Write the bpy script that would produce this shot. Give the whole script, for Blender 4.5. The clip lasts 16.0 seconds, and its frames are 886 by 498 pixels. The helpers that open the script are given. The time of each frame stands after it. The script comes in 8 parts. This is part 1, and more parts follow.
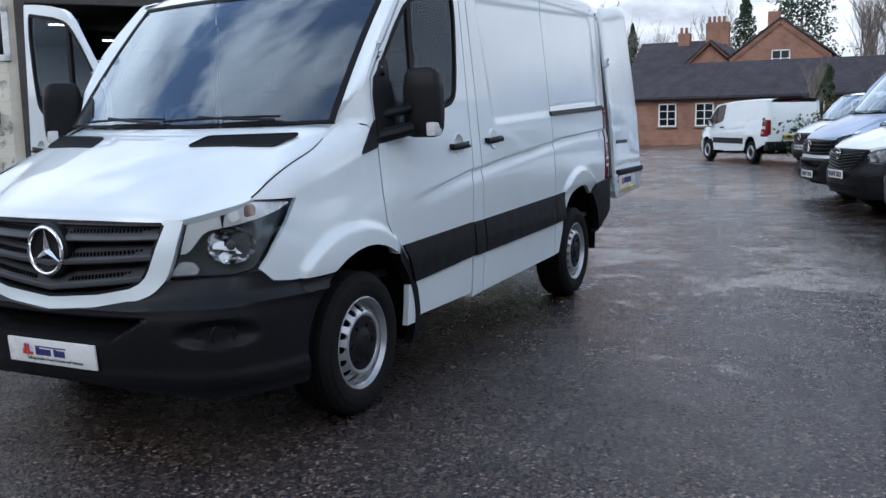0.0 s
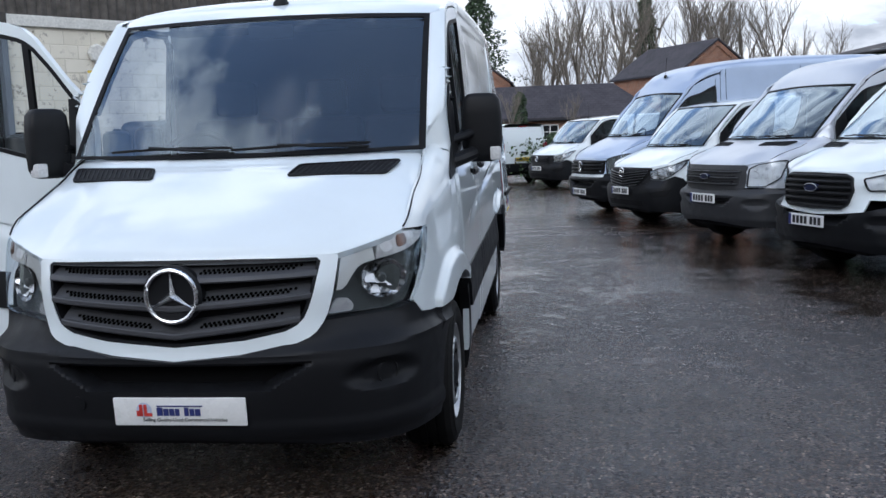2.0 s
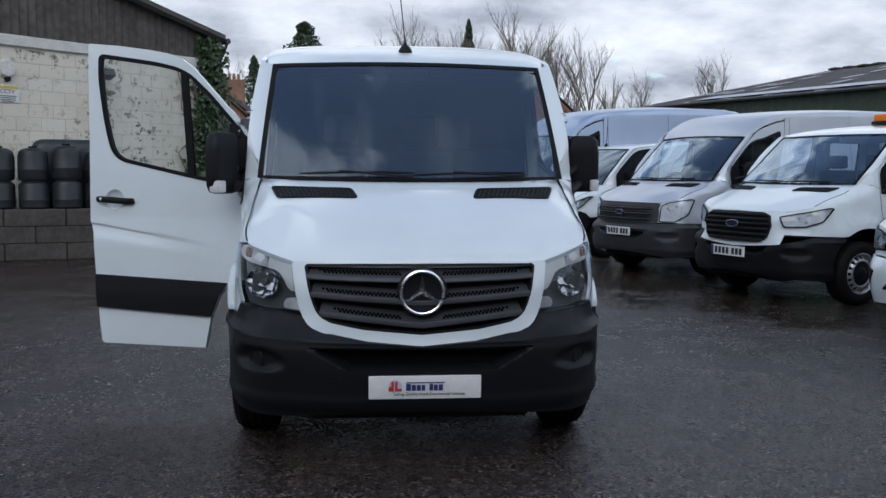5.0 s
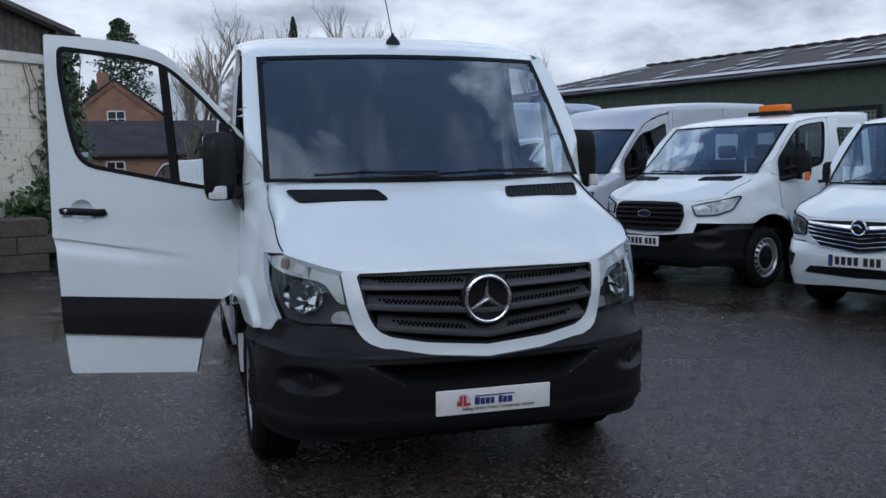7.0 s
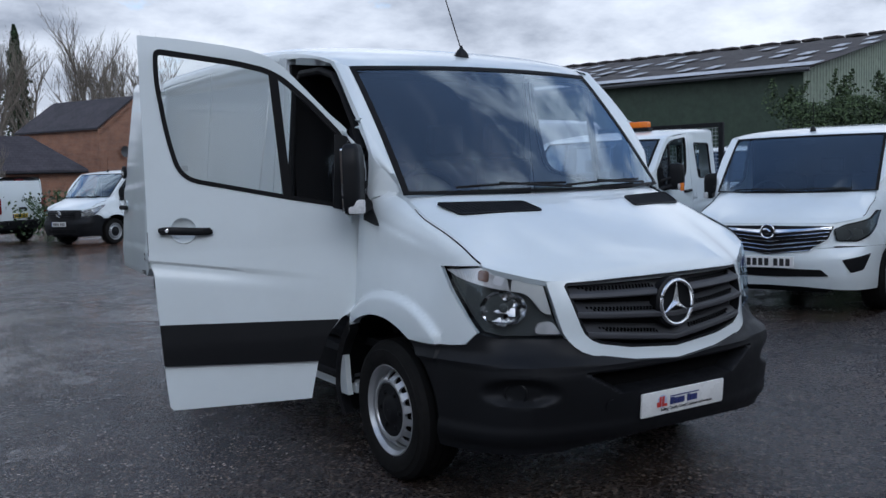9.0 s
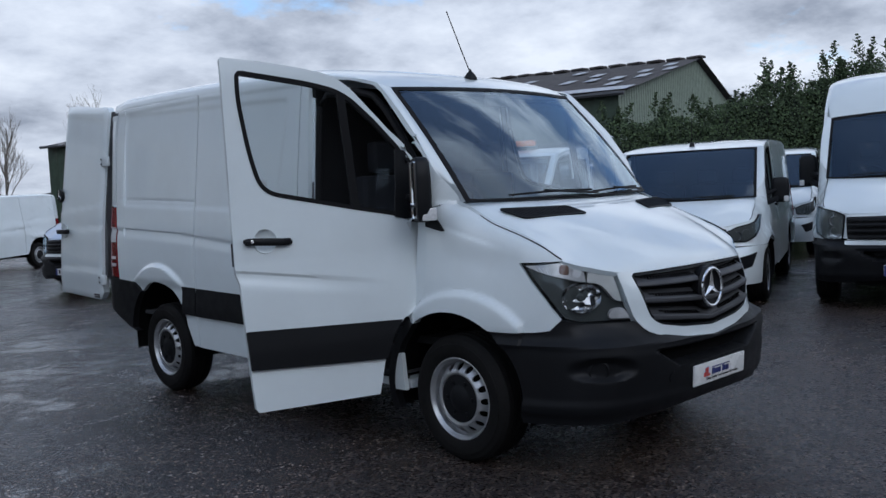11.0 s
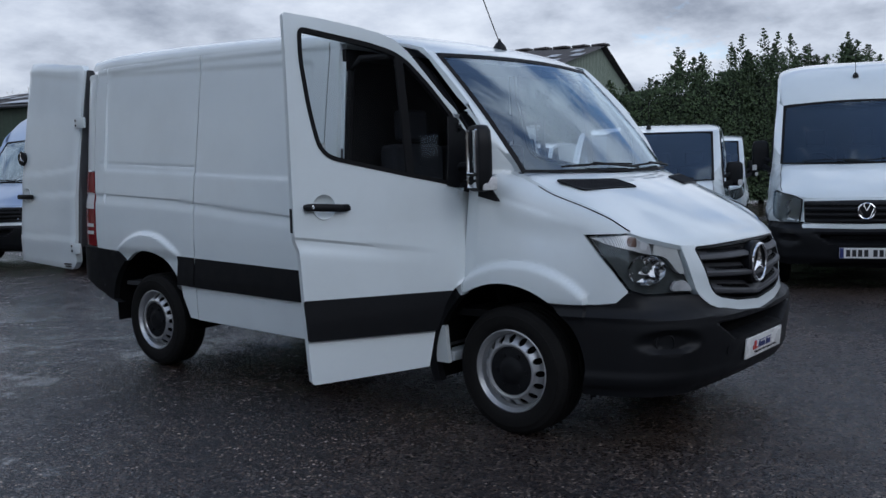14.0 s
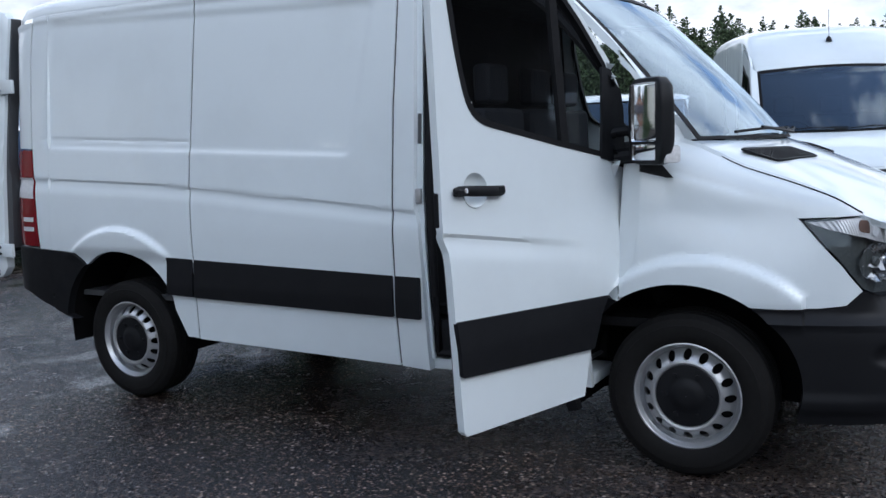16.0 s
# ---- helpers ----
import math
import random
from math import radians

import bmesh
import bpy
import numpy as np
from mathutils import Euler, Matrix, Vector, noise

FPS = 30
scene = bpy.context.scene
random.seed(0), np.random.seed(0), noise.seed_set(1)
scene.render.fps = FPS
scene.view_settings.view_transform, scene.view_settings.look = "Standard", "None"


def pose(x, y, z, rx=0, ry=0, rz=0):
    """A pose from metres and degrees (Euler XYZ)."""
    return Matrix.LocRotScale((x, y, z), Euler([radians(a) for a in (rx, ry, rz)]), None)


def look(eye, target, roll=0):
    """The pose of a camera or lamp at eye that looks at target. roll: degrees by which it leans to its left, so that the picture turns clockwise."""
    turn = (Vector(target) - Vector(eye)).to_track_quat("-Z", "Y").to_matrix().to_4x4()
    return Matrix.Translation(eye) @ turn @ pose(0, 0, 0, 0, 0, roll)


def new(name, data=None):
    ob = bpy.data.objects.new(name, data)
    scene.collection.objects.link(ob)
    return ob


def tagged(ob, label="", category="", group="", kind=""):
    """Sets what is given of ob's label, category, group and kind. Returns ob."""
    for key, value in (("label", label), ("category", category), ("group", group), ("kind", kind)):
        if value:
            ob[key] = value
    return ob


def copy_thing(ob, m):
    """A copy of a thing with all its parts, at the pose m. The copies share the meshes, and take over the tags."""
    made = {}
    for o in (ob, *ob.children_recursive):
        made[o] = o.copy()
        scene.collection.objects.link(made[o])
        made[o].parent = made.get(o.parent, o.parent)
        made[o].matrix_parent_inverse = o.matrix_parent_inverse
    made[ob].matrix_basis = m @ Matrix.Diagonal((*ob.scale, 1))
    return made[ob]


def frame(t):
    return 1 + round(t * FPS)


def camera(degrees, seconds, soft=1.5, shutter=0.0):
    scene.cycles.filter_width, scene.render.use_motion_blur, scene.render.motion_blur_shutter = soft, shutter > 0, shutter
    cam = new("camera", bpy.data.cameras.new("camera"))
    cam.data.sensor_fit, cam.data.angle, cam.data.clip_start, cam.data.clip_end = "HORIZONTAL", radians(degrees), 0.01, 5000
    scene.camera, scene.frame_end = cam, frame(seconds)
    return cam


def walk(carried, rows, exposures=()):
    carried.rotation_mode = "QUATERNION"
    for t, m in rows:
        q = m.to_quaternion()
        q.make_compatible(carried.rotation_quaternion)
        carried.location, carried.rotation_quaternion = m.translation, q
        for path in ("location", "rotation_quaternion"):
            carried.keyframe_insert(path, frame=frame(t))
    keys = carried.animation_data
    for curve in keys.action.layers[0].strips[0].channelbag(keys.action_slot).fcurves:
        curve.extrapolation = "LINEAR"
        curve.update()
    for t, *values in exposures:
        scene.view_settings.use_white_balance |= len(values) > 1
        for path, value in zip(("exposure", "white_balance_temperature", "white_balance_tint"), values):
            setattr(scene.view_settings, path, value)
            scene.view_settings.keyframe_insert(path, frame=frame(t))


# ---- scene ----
cam = camera(51.65, 16.0)
PATH = [
    (0, (3.206, -3.667, 1.396), (2.326, -1.892, 1.116), -1.10),
    (0.5, (2.806, -3.727, 1.380), (2.160, -1.867, 1.030), -1.34),
    (1, (2.356, -3.815, 1.418), (1.894, -1.904, 1.054), -1.59),
    (1.5, (1.914, -4.032, 1.446), (1.595, -2.083, 1.129), -2.09),
    (2, (1.419, -4.211, 1.431), (1.181, -2.240, 1.192), -1.93),
    (2.5, (0.930, -4.399, 1.436), (0.808, -2.416, 1.203), -0.79),
    (3, (0.448, -4.502, 1.430), (0.467, -2.517, 1.184), -0.43),
    (3.5, (-0.020, -4.576, 1.451), (0.088, -2.590, 1.243), -0.15),
    (3.7, (-0.174, -4.652, 1.454), (-0.045, -2.665, 1.266), 0.09),
    (5.8, (-0.363, -5.256, 1.427), (-0.126, -3.278, 1.252), -0.08),
    (6, (-0.470, -5.131, 1.410), (-0.193, -3.160, 1.215), -0.32),
    (6.5, (-0.822, -4.920, 1.432), (-0.427, -2.972, 1.215), -0.66),
    (7, (-1.244, -4.678, 1.454), (-0.701, -2.761, 1.272), -1.15),
    (7.5, (-1.674, -4.407, 1.457), (-1.018, -2.525, 1.289), -2.19),
    (8, (-2.146, -4.206, 1.452), (-1.376, -2.367, 1.291), -1.86),
    (8.5, (-2.601, -4.028, 1.452), (-1.697, -2.251, 1.289), -1.84),
    (9, (-3.054, -3.874, 1.475), (-1.992, -2.187, 1.316), -1.74),
    (9.2, (-3.232, -3.852, 1.470), (-2.116, -2.202, 1.297), -1.52),
    (11.3, (-4.425, -3.352, 1.458), (-2.994, -1.960, 1.339), -3.54),
    (11.5, (-4.458, -3.285, 1.459), (-2.997, -1.924, 1.343), -3.79),
    (12, (-4.666, -3.228, 1.458), (-3.168, -1.907, 1.357), -3.48),
    (12.5, (-4.769, -3.262, 1.462), (-3.305, -1.902, 1.378), -2.82),
    (13, (-4.779, -3.265, 1.456), (-3.319, -1.903, 1.341), -2.18),
    (13.5, (-4.824, -3.078, 1.438), (-3.323, -1.765, 1.292), -1.54),
    (14, (-4.879, -2.752, 1.428), (-3.333, -1.495, 1.251), -1.48),
    (14.5, (-4.856, -2.317, 1.434), (-3.241, -1.160, 1.198), -1.79),
    (15, (-4.847, -1.801, 1.412), (-3.151, -0.772, 1.157), -1.58),
    (15.5, (-4.770, -1.390, 1.405), (-3.042, -0.413, 1.156), -1.96),
    (16, (-4.628, -0.962, 1.430), (-2.901, 0.019, 1.194), -2.27),
]
EXPOSURES = [(0, 0.52, 5850, 10), (1.5, 0.56, 5960, 10), (3.5, 0.36, 5910, 10), (6, -0.02, 5910, 10), (7, -0.02, 5710, 10), (9, 0.0, 5710, 10), (11.5, -0.16, 5680, 10), (12, -0.2, 5710, 10), (13.4, -0.33, 5710, 10), (14, -0.19, 5710, 10), (15, 0.34, 5810, 10), (16, 0.57, 5810, 10)]
walk(cam, [(t, look(eye, target, roll)) for t, eye, target, roll in PATH], EXPOSURES)

# ---------------------------------------------------------------- light
SUN_UP, SUN_ROUND = radians(36), radians(195)
world = bpy.data.worlds.new("sky")
scene.world = world
world.use_nodes = True
wn, wl = world.node_tree.nodes, world.node_tree.links
wn.clear()
w_out = wn.new("ShaderNodeOutputWorld")
w_bg = wn.new("ShaderNodeBackground")
w_sky = wn.new("ShaderNodeTexSky")
w_sky.sky_type, w_sky.sun_disc = "NISHITA", False
w_sky.sun_elevation, w_sky.sun_rotation = SUN_UP, SUN_ROUND
w_sky.air_density, w_sky.dust_density, w_sky.ozone_density = 1.0, 0.6, 1.5
w_co = wn.new("ShaderNodeTexCoord")
w_sep = wn.new("ShaderNodeSeparateXYZ")
wl.new(w_co.outputs["Generated"], w_sep.inputs[0])


def w_math(op, a, b=None, clamp=False):
    n = wn.new("ShaderNodeMath")
    n.operation, n.use_clamp = op, clamp
    for i, v in enumerate((a, b)):
        if v is None:
            continue
        if isinstance(v, (int, float)):
            n.inputs[i].default_value = v
        else:
            wl.new(v, n.inputs[i])
    return n.outputs[0]


# clouds lie on a flat layer overhead: the way to them is divided by its rise
w_rise = w_math("ADD", w_math("MAXIMUM", w_sep.outputs["Z"], 0.0), 0.30)
w_comb = wn.new("ShaderNodeCombineXYZ")
wl.new(w_math("DIVIDE", w_sep.outputs["X"], w_rise), w_comb.inputs[0])
wl.new(w_math("DIVIDE", w_sep.outputs["Y"], w_rise), w_comb.inputs[1])


def w_noise(scale, detail, rough, shift):
    m = wn.new("ShaderNodeMapping")
    m.inputs["Location"].default_value = shift
    wl.new(w_comb.outputs[0], m.inputs[0])
    n = wn.new("ShaderNodeTexNoise")
    n.inputs["Scale"].default_value, n.inputs["Detail"].default_value, n.inputs["Roughness"].default_value = scale, detail, rough
    wl.new(m.outputs[0], n.inputs["Vector"])
    return n.outputs["Fac"]


def w_ramp(value, stops):
    r = wn.new("ShaderNodeValToRGB")
    wl.new(value, r.inputs[0])
    while len(r.color_ramp.elements) < len(stops):
        r.color_ramp.elements.new(0.5)
    for e, (p, c) in zip(r.color_ramp.elements, stops):
        e.position, e.color = p, (*c, 1)
    return r.outputs[0]


w_cover = w_ramp(w_math("ADD", w_math("SUBTRACT", w_math("MULTIPLY", w_math("ADD", w_math("MULTIPLY", w_noise(1.7, 10, 0.60, (3.1, 1.7, 0)), 0.72), w_math("MULTIPLY", w_noise(4.6, 8, 0.62, (7.3, 2.9, 0)), 0.28)), 2.2), 0.50), w_math("MULTIPLY", w_math("SUBTRACT", 0.40, w_math("MAXIMUM", w_sep.outputs["Z"], 0.0)), 0.46)), [(0.38, (0.08, 0.08, 0.08)), (0.54, (1, 1, 1))])
w_shade = w_ramp(w_noise(2.2, 9, 0.58, (0.4, 5.2, 0)), [(0.34, (5.0, 5.3, 5.9)), (0.5, (9.6, 9.8, 10.2)), (0.64, (12.8, 12.8, 12.7))])
w_mix = wn.new("ShaderNodeMixRGB")
wl.new(w_cover, w_mix.inputs[0])
w_blue = wn.new("ShaderNodeVectorMath")
w_blue.operation = "SCALE"
wl.new(w_sky.outputs[0], w_blue.inputs[0])
w_blue.inputs["Scale"].default_value = 1.7
wl.new(w_blue.outputs[0], w_mix.inputs[1])
w_deep = wn.new("ShaderNodeVectorMath")
w_deep.operation = "SCALE"
wl.new(w_shade, w_deep.inputs[0])
wl.new(w_math("ADD", w_math("MULTIPLY", w_math("MAXIMUM", w_sep.outputs["Z"], 0.0), 0.65), 0.72), w_deep.inputs["Scale"])
wl.new(w_deep.outputs[0], w_mix.inputs[2])
wl.new(w_mix.outputs[0], w_bg.inputs[0])
w_bg.inputs[1].default_value = 0.095
wl.new(w_bg.outputs[0], w_out.inputs[0])

sun = new("sun", bpy.data.lights.new("sun", "SUN"))
sun.data.energy, sun.data.angle, sun.data.color = 0.5, radians(35), (1.0, 0.96, 0.9)
sun_way = Vector((math.sin(SUN_ROUND) * math.cos(SUN_UP), math.cos(SUN_ROUND) * math.cos(SUN_UP), math.sin(SUN_UP)))
sun.matrix_world = look(sun_way * 60, (0, 0, 0))

# ---------------------------------------------------------------- materials


class Nodes:
    """A small writer of node materials."""

    def __init__(self, name):
        self.mat = bpy.data.materials.new(name)
        self.mat.use_nodes = True
        self.n, self.l = self.mat.node_tree.nodes, self.mat.node_tree.links
        self.p = self.n["Principled BSDF"]
        self.co = self.n.new("ShaderNodeTexCoord").outputs["Object"]

    def put(self, key, v):
        if hasattr(v, "is_linked"):
            self.l.new(v, self.p.inputs[key])
        else:
            self.p.inputs[key].default_value = (*v, 1) if isinstance(v, tuple) and len(v) == 3 else v

    def place(self):
        self.co = self.n.new("ShaderNodeNewGeometry").outputs["Position"]

    def noise(self, scale, detail=4, rough=0.55, stretch=None):
        t = self.n.new("ShaderNodeTexNoise")
        t.inputs["Scale"].default_value, t.inputs["Detail"].default_value, t.inputs["Roughness"].default_value = scale, detail, rough
        co = self.co
        if stretch:
            m = self.n.new("ShaderNodeMapping")
            m.inputs["Scale"].default_value = stretch
            self.l.new(co, m.inputs[0])
            co = m.outputs[0]
        self.l.new(co, t.inputs["Vector"])
        return t.outputs["Fac"]

    def cells(self, scale, out="Distance", feature="F1"):
        t = self.n.new("ShaderNodeTexVoronoi")
        t.feature = feature
        t.inputs["Scale"].default_value = scale
        self.l.new(self.co, t.inputs["Vector"])
        return t.outputs[out]

    def wave(self, scale, distort=0.0, axis="X"):
        t = self.n.new("ShaderNodeTexWave")
        t.bands_direction = axis
        t.inputs["Scale"].default_value, t.inputs["Distortion"].default_value = scale, distort
        self.l.new(self.co, t.inputs["Vector"])
        return t.outputs["Fac"]

    def ramp(self, v, *stops):
        r = self.n.new("ShaderNodeValToRGB")
        self.l.new(v, r.inputs[0])
        while len(r.color_ramp.elements) < len(stops):
            r.color_ramp.elements.new(0.5)
        for e, (p, c) in zip(r.color_ramp.elements, stops):
            c = (c, c, c) if isinstance(c, (int, float)) else c
            e.position, e.color = p, (*c, 1)
        return r.outputs[0]

    def mix(self, f, a, b, mode="MIX"):
        m = self.n.new("ShaderNodeMixRGB")
        m.blend_type = mode
        for i, v in enumerate((f, a, b)):
            if hasattr(v, "is_linked"):
                self.l.new(v, m.inputs[i])
            else:
                m.inputs[i].default_value = v if i == 0 else (*v, 1)
        return m.outputs[0]

    def math(self, op, a, b):
        m = self.n.new("ShaderNodeMath")
        m.operation = op
        for i, v in enumerate((a, b)):
            if hasattr(v, "is_linked"):
                self.l.new(v, m.inputs[i])
            else:
                m.inputs[i].default_value = v
        return m.outputs[0]

    def bump(self, h, strength=0.3, dist=0.01):
        b = self.n.new("ShaderNodeBump")
        b.inputs["Strength"].default_value, b.inputs["Distance"].default_value = strength, dist
        self.l.new(h, b.inputs["Height"])
        self.l.new(b.outputs[0], self.p.inputs["Normal"])

    def rise(self, axis, a, b, lo, hi):
        """A smooth change along one axis of the place."""
        sep, m = self.n.new("ShaderNodeSeparateXYZ"), self.n.new("ShaderNodeMapRange")
        m.interpolation_type = "SMOOTHSTEP"
        self.l.new(self.co, sep.inputs[0])
        self.l.new(sep.outputs[axis], m.inputs[0])
        for i, v in enumerate((a, b, lo, hi)):
            m.inputs[i + 1].default_value = v
        return m.outputs[0]

    def random(self):
        return self.n.new("ShaderNodeObjectInfo").outputs["Random"]

    def island(self):
        return self.n.new("ShaderNodeNewGeometry").outputs["Random Per Island"]


def paint(name, colour, dirt=(0.55, 0.53, 0.5), metal=0.0, coat=0.45, rough=0.38):
    k = Nodes(name)
    k.place()
    grime = k.ramp(k.noise(1.7, 6, 0.6), (0.45, 0.0), (0.75, 0.16))
    k.put("Base Color", k.mix(grime, colour, tuple(a * b for a, b in zip(colour, dirt))))
    k.put("Roughness", k.ramp(k.noise(6, 5, 0.6), (0.3, rough), (0.7, rough + 0.1)))
    k.put("Metallic", metal)
    k.put("Coat Weight", coat)
    k.put("Coat Roughness", 0.035)
    return k.mat


def plain(name, colour, rough=0.5, metal=0.0, grain=90, bump=0.15, spread=0.25, dist=0.003, spec=0.5):
    k = Nodes(name)
    k.put("Specular IOR Level", spec)
    lo, hi = tuple(c * (1 - spread) for c in colour), tuple(min(1, c * (1 + spread)) for c in colour)
    k.put("Base Color", k.ramp(k.mix(0.5, k.noise(3, 5), k.noise(grain, 3)), (0.3, lo), (0.7, hi)))
    k.put("Roughness", k.ramp(k.noise(11, 4), (0.3, max(0.03, rough - 0.08)), (0.7, min(1, rough + 0.08))))
    k.put("Metallic", metal)
    if bump:
        k.bump(k.noise(grain, 3), bump, dist)
    return k.mat


def pane(name, tint, gloss=0.02, haze=0.0, least=0.06, most=0.9, steep=3.0):
    """Clear glass: looks through, and mirrors more at a slant."""
    k = Nodes(name)
    k.n.remove(k.p)
    out = k.n["Material Output"]
    see, mir, fre, mx = k.n.new("ShaderNodeBsdfTransparent"), k.n.new("ShaderNodeBsdfGlossy"), k.n.new("ShaderNodeLayerWeight"), k.n.new("ShaderNodeMixShader")
    see.inputs[0].default_value = (*tint, 1)
    mir.inputs["Roughness"].default_value = gloss
    # bluish gloss puts the sky's blue into every reflection
    mir.inputs[0].default_value = (0.76, 0.89, 1.0, 1)
    fre.inputs[0].default_value = 0.5
    slant = k.math("ADD", k.math("MULTIPLY", k.math("POWER", fre.outputs["Facing"], steep), most), least)
    k.l.new(slant, mx.inputs[0])
    k.l.new(see.outputs[0], mx.inputs[1])
    k.l.new(mir.outputs[0], mx.inputs[2])
    last = mx.outputs[0]
    # pale streaks painted into the glass in place of mirrored clouds
    if haze:
        wisps, mx2 = k.n.new("ShaderNodeBsdfDiffuse"), k.n.new("ShaderNodeMixShader")
        wisps.inputs[0].default_value = (0.55, 0.56, 0.58, 1)
        k.l.new(k.ramp(k.noise(1.0, 5, 0.6, (3.4, 0.8, 0.8)), (0.50, haze * 0.06), (0.70, haze)), mx2.inputs[0])
        k.l.new(last, mx2.inputs[1])
        k.l.new(wisps.outputs[0], mx2.inputs[2])
        last = mx2.outputs[0]
    k.l.new(last, out.inputs[0])
    return k.mat


WHITE = paint("white_paint", (0.738, 0.797, 0.812), coat=1.0, rough=0.32)
SILVER = paint("silver_paint", (0.55, 0.58, 0.63), metal=0.5, rough=0.36)
BLACKBIT = plain("black_plastic", (0.0075, 0.008, 0.0095), 0.5, grain=420, bump=0.12, dist=0.001, spec=0.22)
GREYBIT = plain("grey_plastic", (0.06, 0.062, 0.066), 0.5, grain=300, bump=0.1, dist=0.001)
RUBBER = plain("rubber", (0.008, 0.008, 0.009), 0.62, grain=120, bump=0.2, spec=0.15)
TYRE = plain("tyre_rubber", (0.010, 0.0096, 0.0093), 0.75, grain=60, bump=0.3, spec=0.14)
CLOTH = plain("seat_cloth", (0.022, 0.023, 0.027), 0.9, grain=260, bump=0.3, spec=0.15)
DARK = plain("dark_trim", (0.012, 0.012, 0.013), 0.8, grain=160, spec=0.15)
STEEL = plain("wheel_steel", (0.48, 0.49, 0.50), 0.36, 0.7, grain=40, bump=0.0, spread=0.08)
LINER = plain("arch_felt", (0.006, 0.006, 0.0065), 0.95, grain=120, spec=0.05)
# near-black for flat pieces that stand for the shade in openings
HOLE = plain("deep_hole", (0.002, 0.002, 0.002), 0.9, bump=0.0, spec=0.0)
CHROME = plain("chrome", (0.82, 0.83, 0.85), 0.07, 1.0, grain=20, bump=0.0, spread=0.04)
MIRROR = plain("mirror_glass", (0.86, 0.88, 0.9), 0.015, 1.0, bump=0.0, spread=0.02)
# light and dark cells in the colour imitate sparkle inside the lamp
k = Nodes("bright_lamp_back")
k.put("Base Color", k.ramp(k.cells(14), (0.15, (0.08, 0.083, 0.086)), (0.45, (0.40, 0.41, 0.42))))
k.put("Metallic", 0.8)
k.put("Roughness", 0.24)
k.bump(k.mix(0.5, k.cells(11), k.noise(9, 2)), 0.55, 0.04)
LAMPBRIGHT = k.mat
LAMPBACK = plain("lamp_housing", (0.065, 0.074, 0.073), 0.38, 0.2, bump=0.0)
LOUVRE = plain("dark_louvre", (0.046, 0.047, 0.052), 0.5, grain=300, bump=0.08, dist=0.001)
REFLECT = plain("lamp_reflector", (0.34, 0.35, 0.36), 0.34, 0.8, bump=0.0, spread=0.1)
SATIN = plain("satin_chrome", (0.88, 0.89, 0.9), 0.24, 1.0, bump=0.0, spread=0.03)
# pale, hardly metallic colour stands for sky mirrored in the ribs
k = Nodes("ribbed_reflector")
k.put("Base Color", k.ramp(k.noise(9, 3), (0.35, (0.55, 0.55, 0.55)), (0.65, (0.93, 0.93, 0.92))))
k.put("Metallic", 0.3)
k.put("Roughness", 0.2)
k.bump(k.wave(75, 0.0, "X"), 0.5, 0.003)
RIBBED = k.mat
# bright and dark shards of reflection are painted into the cells
k = Nodes("fluted_reflector")
k.put("Base Color", k.ramp(k.cells(26, "Color"), (0.2, (0.10, 0.105, 0.11)), (0.75, (0.74, 0.75, 0.76))))
k.put("Metallic", 0.95)
k.put("Roughness", 0.16)
k.bump(k.cells(20), 0.9, 0.03)
FLUTED = k.mat
AMBERDIM = plain("amber_bulb", (0.21, 0.135, 0.11), 0.25, 0.6, bump=0.0)
BEZEL = plain("satin_lamp_bezel", (0.58, 0.59, 0.57), 0.34, 0.2, bump=0.0, spread=0.06)
SCREENDARK = pane("dark_screen_glass", (0.55, 0.64, 0.72), 0.012, 0.0, 0.085, 0.95, 2.4)
GLASS = pane("window_glass", (0.84, 0.87, 0.88), 0.01, 0.0, 0.03, 0.2)
SCREEN = pane("screen_glass", (0.66, 0.70, 0.74), 0.012, 0.13, 0.09, 0.78, 2.3)
CLEAR = pane("lamp_glass", (0.93, 0.94, 0.95), 0.02)
# near-white colour for painted glints in the headlamps
GLINT = plain("bright_lamp_shelf", (0.88, 0.89, 0.90), 0.2, 0.3, bump=0.0, spread=0.08)
# pale and grey cells painted in as reflections behind the lamp glass
k = Nodes("clear_lamp_back")
k.put("Base Color", k.ramp(k.mix(0.5, k.cells(9), k.noise(5, 3)), (0.22, (0.22, 0.225, 0.23)), (0.38, (0.80, 0.81, 0.82))))
k.put("Metallic", 0.35)
k.put("Roughness", 0.22)
k.bump(k.mix(0.5, k.cells(11), k.noise(9, 2)), 0.4, 0.03)
LAMPCLEAR = k.mat
REDLENS = plain("red_lens", (0.17, 0.007, 0.012), 0.12, grain=80, bump=0.2)
AMBER = plain("amber_lens", (0.75, 0.19, 0.02), 0.15, grain=80, bump=0.2)
PALE = plain("pale_lens", (0.62, 0.62, 0.62), 0.12, grain=80, bump=0.2)
PLATE = plain("plate_white", (0.78, 0.78, 0.76), 0.25, bump=0.0, spread=0.05)
PLATEY = plain("plate_yellow", (0.72, 0.52, 0.05), 0.25, bump=0.0, spread=0.05)
INK = plain("ink_black", (0.02, 0.02, 0.022), 0.4, bump=0.0)
INKBLUE = plain("ink_navy", (0.03, 0.04, 0.16), 0.4, bump=0.0)
INKDEEP = plain("badge_navy", (0.010, 0.014, 0.045), 0.35, bump=0.0)
INKRED = plain("ink_red", (0.55, 0.05, 0.04), 0.4, bump=0.0)

# ---------------------------------------------------------------- tools


def step(a, b, x):
    t = min(1.0, max(0.0, (x - a) / (b - a)))
    return t * t * (3 - 2 * t)


